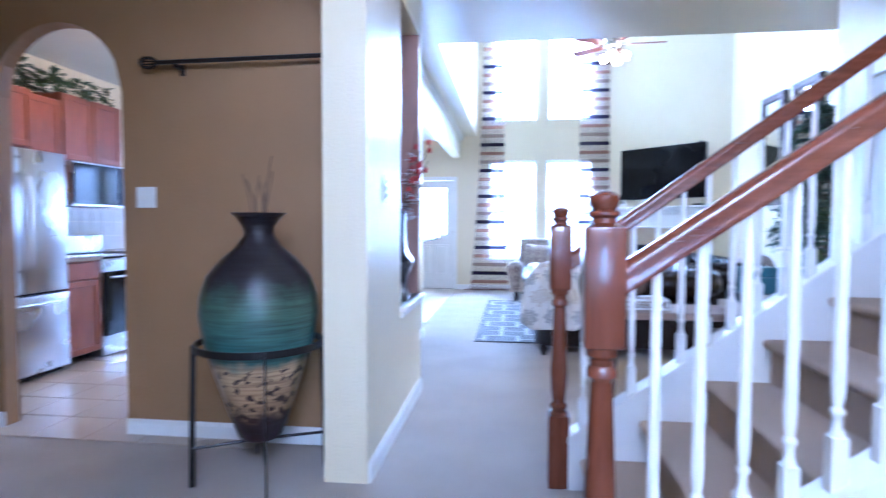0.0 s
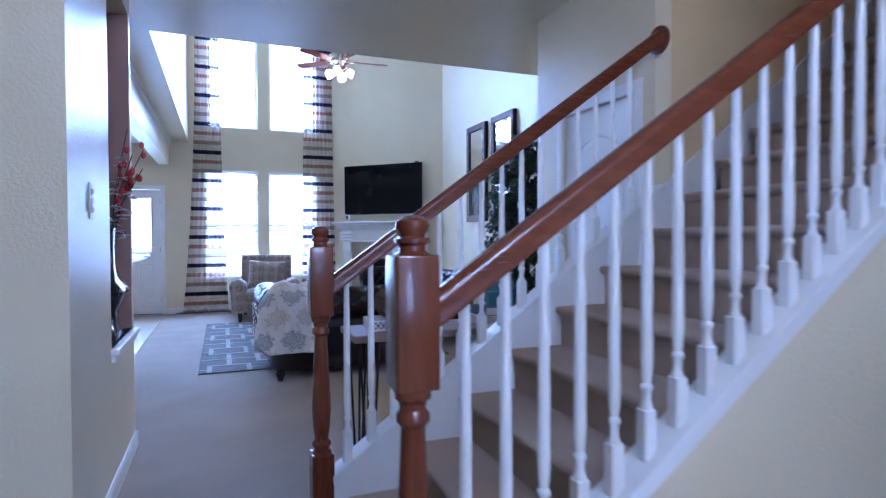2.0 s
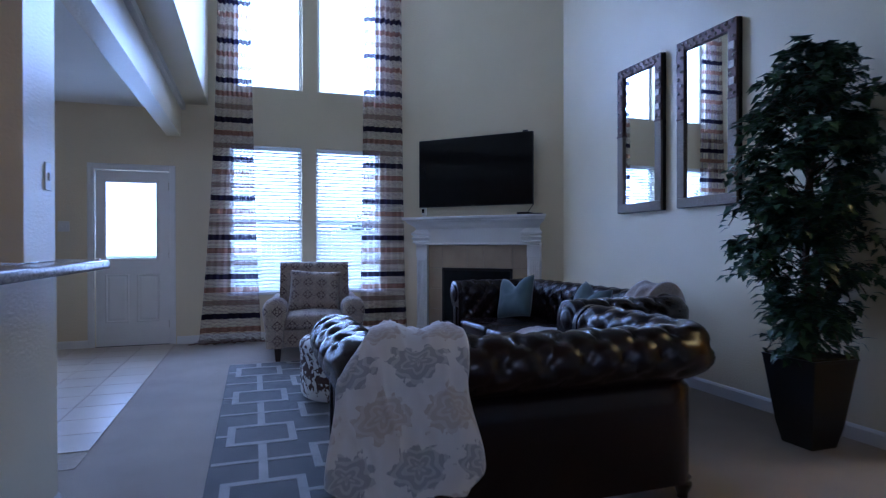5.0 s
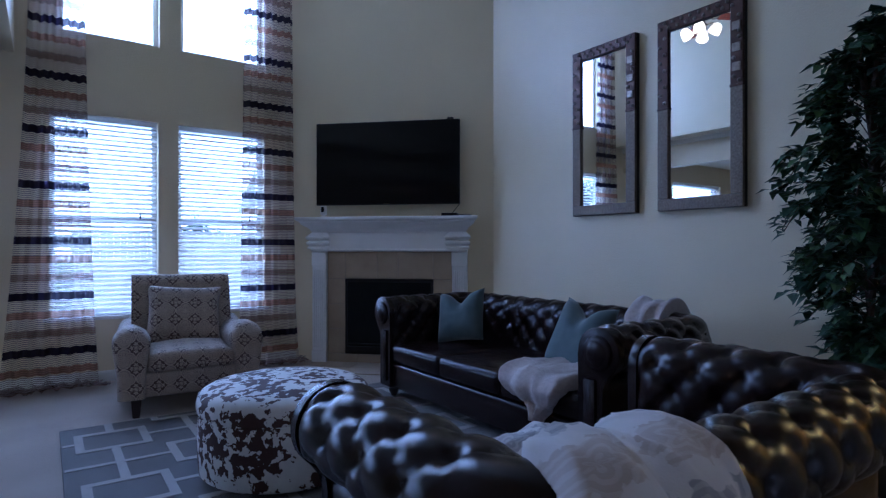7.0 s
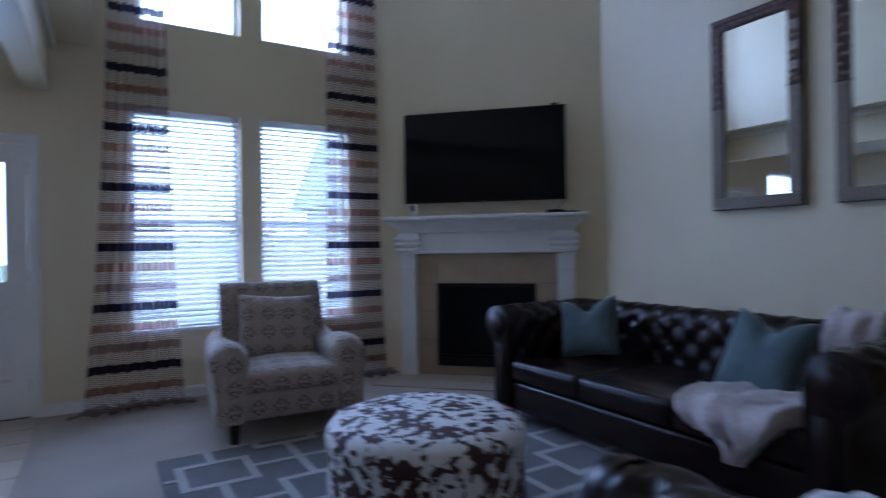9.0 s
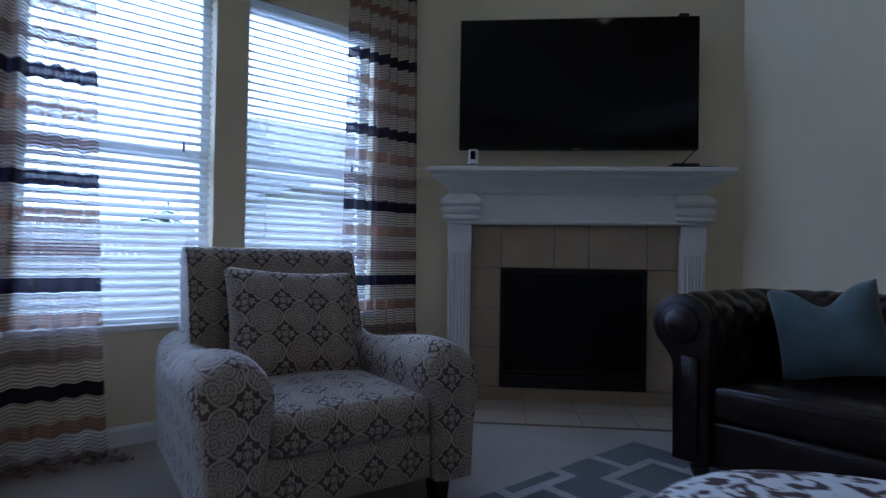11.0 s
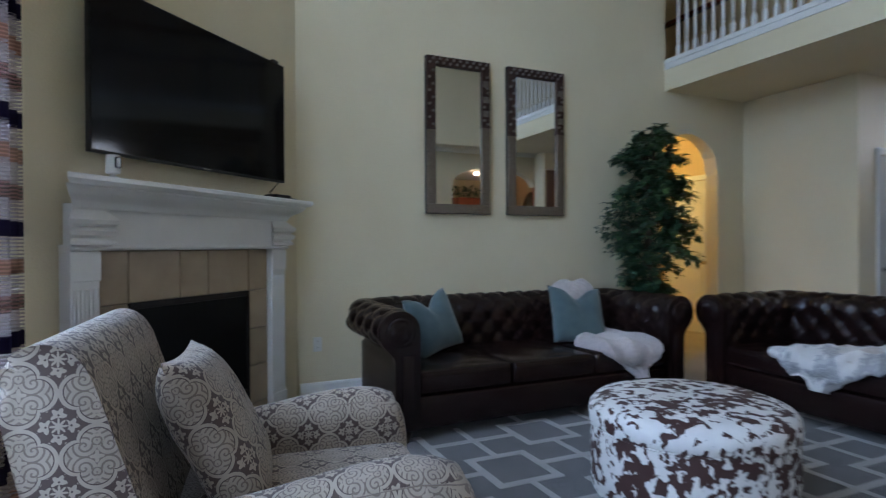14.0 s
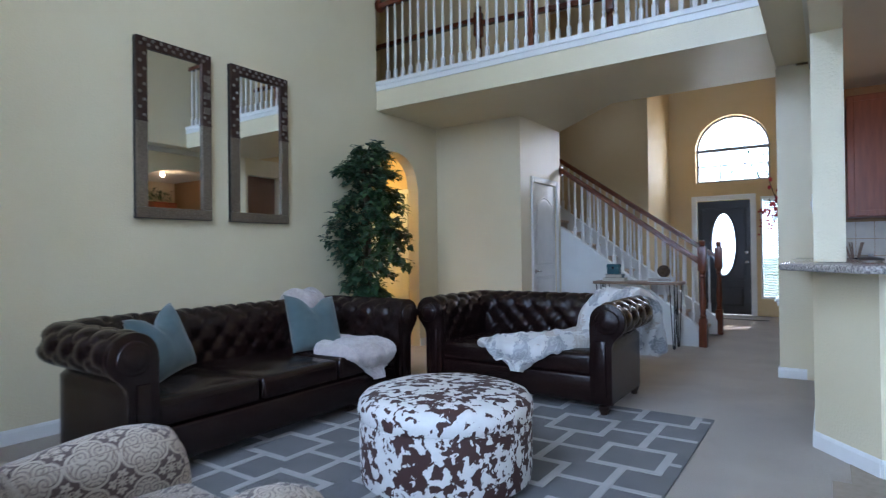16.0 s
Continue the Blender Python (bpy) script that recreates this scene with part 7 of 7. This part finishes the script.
part("lid", lathe(B(), [(0.104, 0.135), (0.09, 0.15), (0.02, 0.165), (0.018, 0.19), (0.0, 0.192)], 24, caps=False), STEEL, pt, smooth=True)
uc = thing("utensil_crock", "dark crock holding wooden spoons on the counter", "crock", pose(0.62, 4.2, 0.931))
part("crock", lathe(B(), [(0.06, 0.0), (0.065, 0.01), (0.065, 0.15), (0.058, 0.15), (0.055, 0.02)], 20), BLACK, uc, smooth=True, angle=40)
for k in range(5):
    a = 1.3 * k
    part("wooden_spoon", sweep(B(), [(0.01 * math.cos(a), 0.01 * math.sin(a), 0.03), (0.05 * math.cos(a), 0.05 * math.sin(a), 0.2), (0.08 * math.cos(a), 0.08 * math.sin(a), 0.3)], ring(0.009, 6, 0.5), up=(math.sin(a), 1, 0)), PLANK, uc)
gar = B()
rng = random.Random(21)
for k in range(420):
    leaf(gar, Vector((-2.3 + rng.uniform(-0.15, 0.25), rng.uniform(4.3, 6.2), 2.34 + rng.uniform(0, 0.2))), Vector((rng.uniform(-1, 1), rng.uniform(-1, 1), rng.uniform(-0.4, 0.8))), Vector((0.1, 0.2, 1)), rng.uniform(0.06, 0.13), rng.randrange(2))
tagged(part("ivy_garland", gar, [LEAF, LEAF2]), "trailing green ivy on top of the cherry cabinets", "plant", kind="stuff")
# yellow-lit side hall: a closed door
d = thing("door_4", "white two-panel door in the side hall, closed", "door", kind="structure")
part("door_leaf", boxed(5.9, 6.64, 4.402, 4.438, 0.01, 2.04), WHITE, d)
for z0, z1 in ((0.2, 0.9), (1.05, 1.85)):
    part("door_panel", raised_panel(6.0, 6.54, z0, z1, 4.438, 1), WHITE, d)
part("door_casing", casing(B(), 5.9, 6.64, 2.05, 4.4, 1), WHITE, d)
bm = B()
lathe(bm, [(0.026, 0), (0.026, 0.006), (0.01, 0.012), (0.01, 0.035), (0.026, 0.045), (0.03, 0.06), (0.022, 0.072), (0.0, 0.075)], 16, caps=False)
part("door_knob", bm, CHROME, d, "brushed nickel knob", smooth=True).matrix_basis = pose(5.96, 4.438, 0.95, -90, 0, 0)
# mat inside the front door, wreath branch in the sidelight
mt = thing("door_mat", "patterned beige mat inside the front door", "mat", pose(2.1, 0.1, 0.001))
part("mat_pile", boxed(-0.45, 0.45, -0.28, 0.28, 0, 0.01, 0.004), RUGLIGHT, mt)
for y in (-0.3, 0.28):
    part("mat_border", boxed(-0.47, 0.47, y, y + 0.02, 0, 0.012, 0.003), RUGGREY, mt)
wr = thing("blossom_branch", "hanging branch of red blossom beside the sidelight", "wreath", pose(1.66, FY + 0.03, 1.75))
bm, br = B(), B()
rng = random.Random(2)
for k in range(6):
    pts = [Vector((0, 0, 0.3)), Vector((rng.uniform(-0.1, 0.15), 0.02, 0.1)), Vector((rng.uniform(-0.2, 0.15), 0.03, rng.uniform(-0.35, 0.1)))]
    sweep(bm, pts, ring(0.003, 4), up=(0, 1, 0.1))
    for q in range(6):
        bmesh.ops.create_icosphere(br, subdivisions=1, radius=0.02, matrix=Matrix.Translation(pts[1].lerp(pts[2], rng.random()) + Vector((rng.uniform(-0.03, 0.03), 0.015, rng.uniform(-0.03, 0.03)))))
part("twig", bm, TWIG, wr)
part("red_blossom", br, RED, wr)

# ---- outside ----
GLOW = mat("bright_overcast_sky", (0.8, 0.88, 1.0), None, 1, 1.0, bump=0, emit=((0.76, 0.89, 1.0), 6.0))
bm = B()
lathe(bm, [(95.0, -0.3), (95.0, 105.0)], 48, 2, 5, caps=False)
structure("backdrop", bm, GLOW, "bright hazy sky all round the garden", "sky")
FENCE = mat("pale_weathered_fence_board", (0.55, 0.52, 0.47), (0.45, 0.42, 0.38), 3, 0.9, bump=0.4, fine=40, stretch=(6, 6, 1), vary=0.12)
fe = thing("garden_fence", "weathered wooden board fence at the end of the garden", "fence")
bm = boxed(-0.07, 0.07, -0.012, 0.012, -0.25, 1.6)
first = part("board", bm, FENCE, fe)
first.location = (2, 22, 0)
for k in range(1, 84):
    o = new("board", first.data)
    o.parent = fe
    o.location = (2 + 0.15 * k, 22, 0.01 * math.sin(k * 1.7))
for z in (0.2, 1.2):
    part("rail", boxed(1.9, 14.5, 22.02, 22.07, z, z + 0.09), FENCE, fe)
BRICK = mat("pale_brick", (0.55, 0.5, 0.45), (0.47, 0.42, 0.37), 6, 0.9, bump=0.3)
SHINGLE = mat("pale_grey_roof_shingle", (0.42, 0.42, 0.42), (0.34, 0.34, 0.34), 4, 0.9, bump=0.5)
nh = thing("neighbour_house", "pale house with a grey roof behind the fence", "house")
part("wall", boxed(10, 22, 25, 34, -0.25, 3.2), BRICK, nh)
bm = B()
prism(bm, [(24.3, 3.1), (34.7, 3.1), (29.5, 6.2)], "x", 9.3, 22.7)
part("roof", bm, SHINGLE, nh)
part("fascia", boxed(9.28, 22.72, 24.25, 24.3, 3.0, 3.15), WHITE, nh)
for x in (12, 16, 19.5):
    w = part("window", boxed(x - 0.5, x + 0.5, 24.97, 25.0, 0.9, 2.3), SCREEN, nh)
    part("frame", box(box(boxed(x - 0.55, x - 0.5, 24.94, 25.0, 0.85, 2.35), x + 0.5, x + 0.55, 24.94, 25.0, 0.85, 2.35), x - 0.5, x + 0.5, 24.94, 25.0, 2.3, 2.35), WHITE, w)


def garden_tree(x, y, h, r, seed):
    t = thing("garden_tree", "leafy green garden tree", "tree", pose(x, y, -0.25), "garden trees")
    rng = random.Random(seed)
    bm, bl = B(), B()
    sweep(bm, [(0, 0, 0), (0.05, 0, h * 0.3), (0.0, 0.05, h * 0.62)], ring(0.12, 8), up=(1, 0, 0))
    for k in range(16):
        a, e = rng.uniform(0, 6.28), rng.uniform(0.1, 1.2)
        base = Vector((0.03, 0.02, h * rng.uniform(0.3, 0.62)))
        tip = base + Vector((math.cos(a) * math.cos(e), math.sin(a) * math.cos(e), math.sin(e))) * r * rng.uniform(0.6, 1.0)
        sweep(bm, [base, base.lerp(tip, 0.5) + Vector((0, 0, 0.1)), tip], ring(0.03, 5), up=(0.3, 1, 0.2))
        for q in range(150):
            p = base.lerp(tip, rng.uniform(0.4, 1.05)) + Vector((rng.gauss(0, 1), rng.gauss(0, 1), rng.gauss(0, 0.8))) * r * 0.2
            leaf(bl, p, Vector((rng.uniform(-1, 1), rng.uniform(-1, 1), rng.uniform(-1, 0.4))), Vector((0.1, 0.1, 1)), rng.uniform(0.12, 0.24), rng.randrange(2))
    part("trunk", bm, BARK, t, smooth=True)
    part("crown", bl, [LEAF, LEAF2], t)["kind"] = "stuff"


garden_tree(11.5, 19.5, 3.2, 1.5, 1)
garden_tree(15.0, 21.0, 3.4, 1.6, 2)
garden_tree(6.0, 26.5, 2.6, 1.4, 3)
garden_tree(-9.0, 21.0, 4.6, 1.9, 4)
garden_tree(0.5, -9.0, 5.5, 2.2, 5)

# ---- floor tiles ----
tf = thing("floor_tiles", "beige ceramic tiles of the breakfast room and kitchen", "floor", kind="structure")
bm = B()
box(bm, -2.6, 0.83, 7.5, BACK, 0.001, 0.004)
box(bm, -2.6, 0.75, 3.97, 7.5, 0.001, 0.004)
box(bm, -1.1, -0.31, 3.87, 3.97, 0.001, 0.004)
part("grout_bed", bm, GROUT, tf)
SZ = 0.335
first = None
for i in range(11):
    for j in range(23):
        x1, y1 = 0.83 - SZ * i, BACK - SZ * j
        x0, y0 = x1 - SZ, y1 - SZ
        if x0 < -2.75 or y0 < 3.7 or (y0 < 7.45 and x1 > 0.76):
            continue
        if first is None:
            first = part("tile", boxed(-SZ / 2 + 0.003, SZ / 2 - 0.003, -SZ / 2 + 0.003, SZ / 2 - 0.003, 0.0, 0.006, 0.0015, 1), TILE, tf)
            o = first
        else:
            o = new("tile", first.data)
            o.parent = tf
        o.location = ((x0 + x1) / 2, (y0 + y1) / 2, 0.0035)
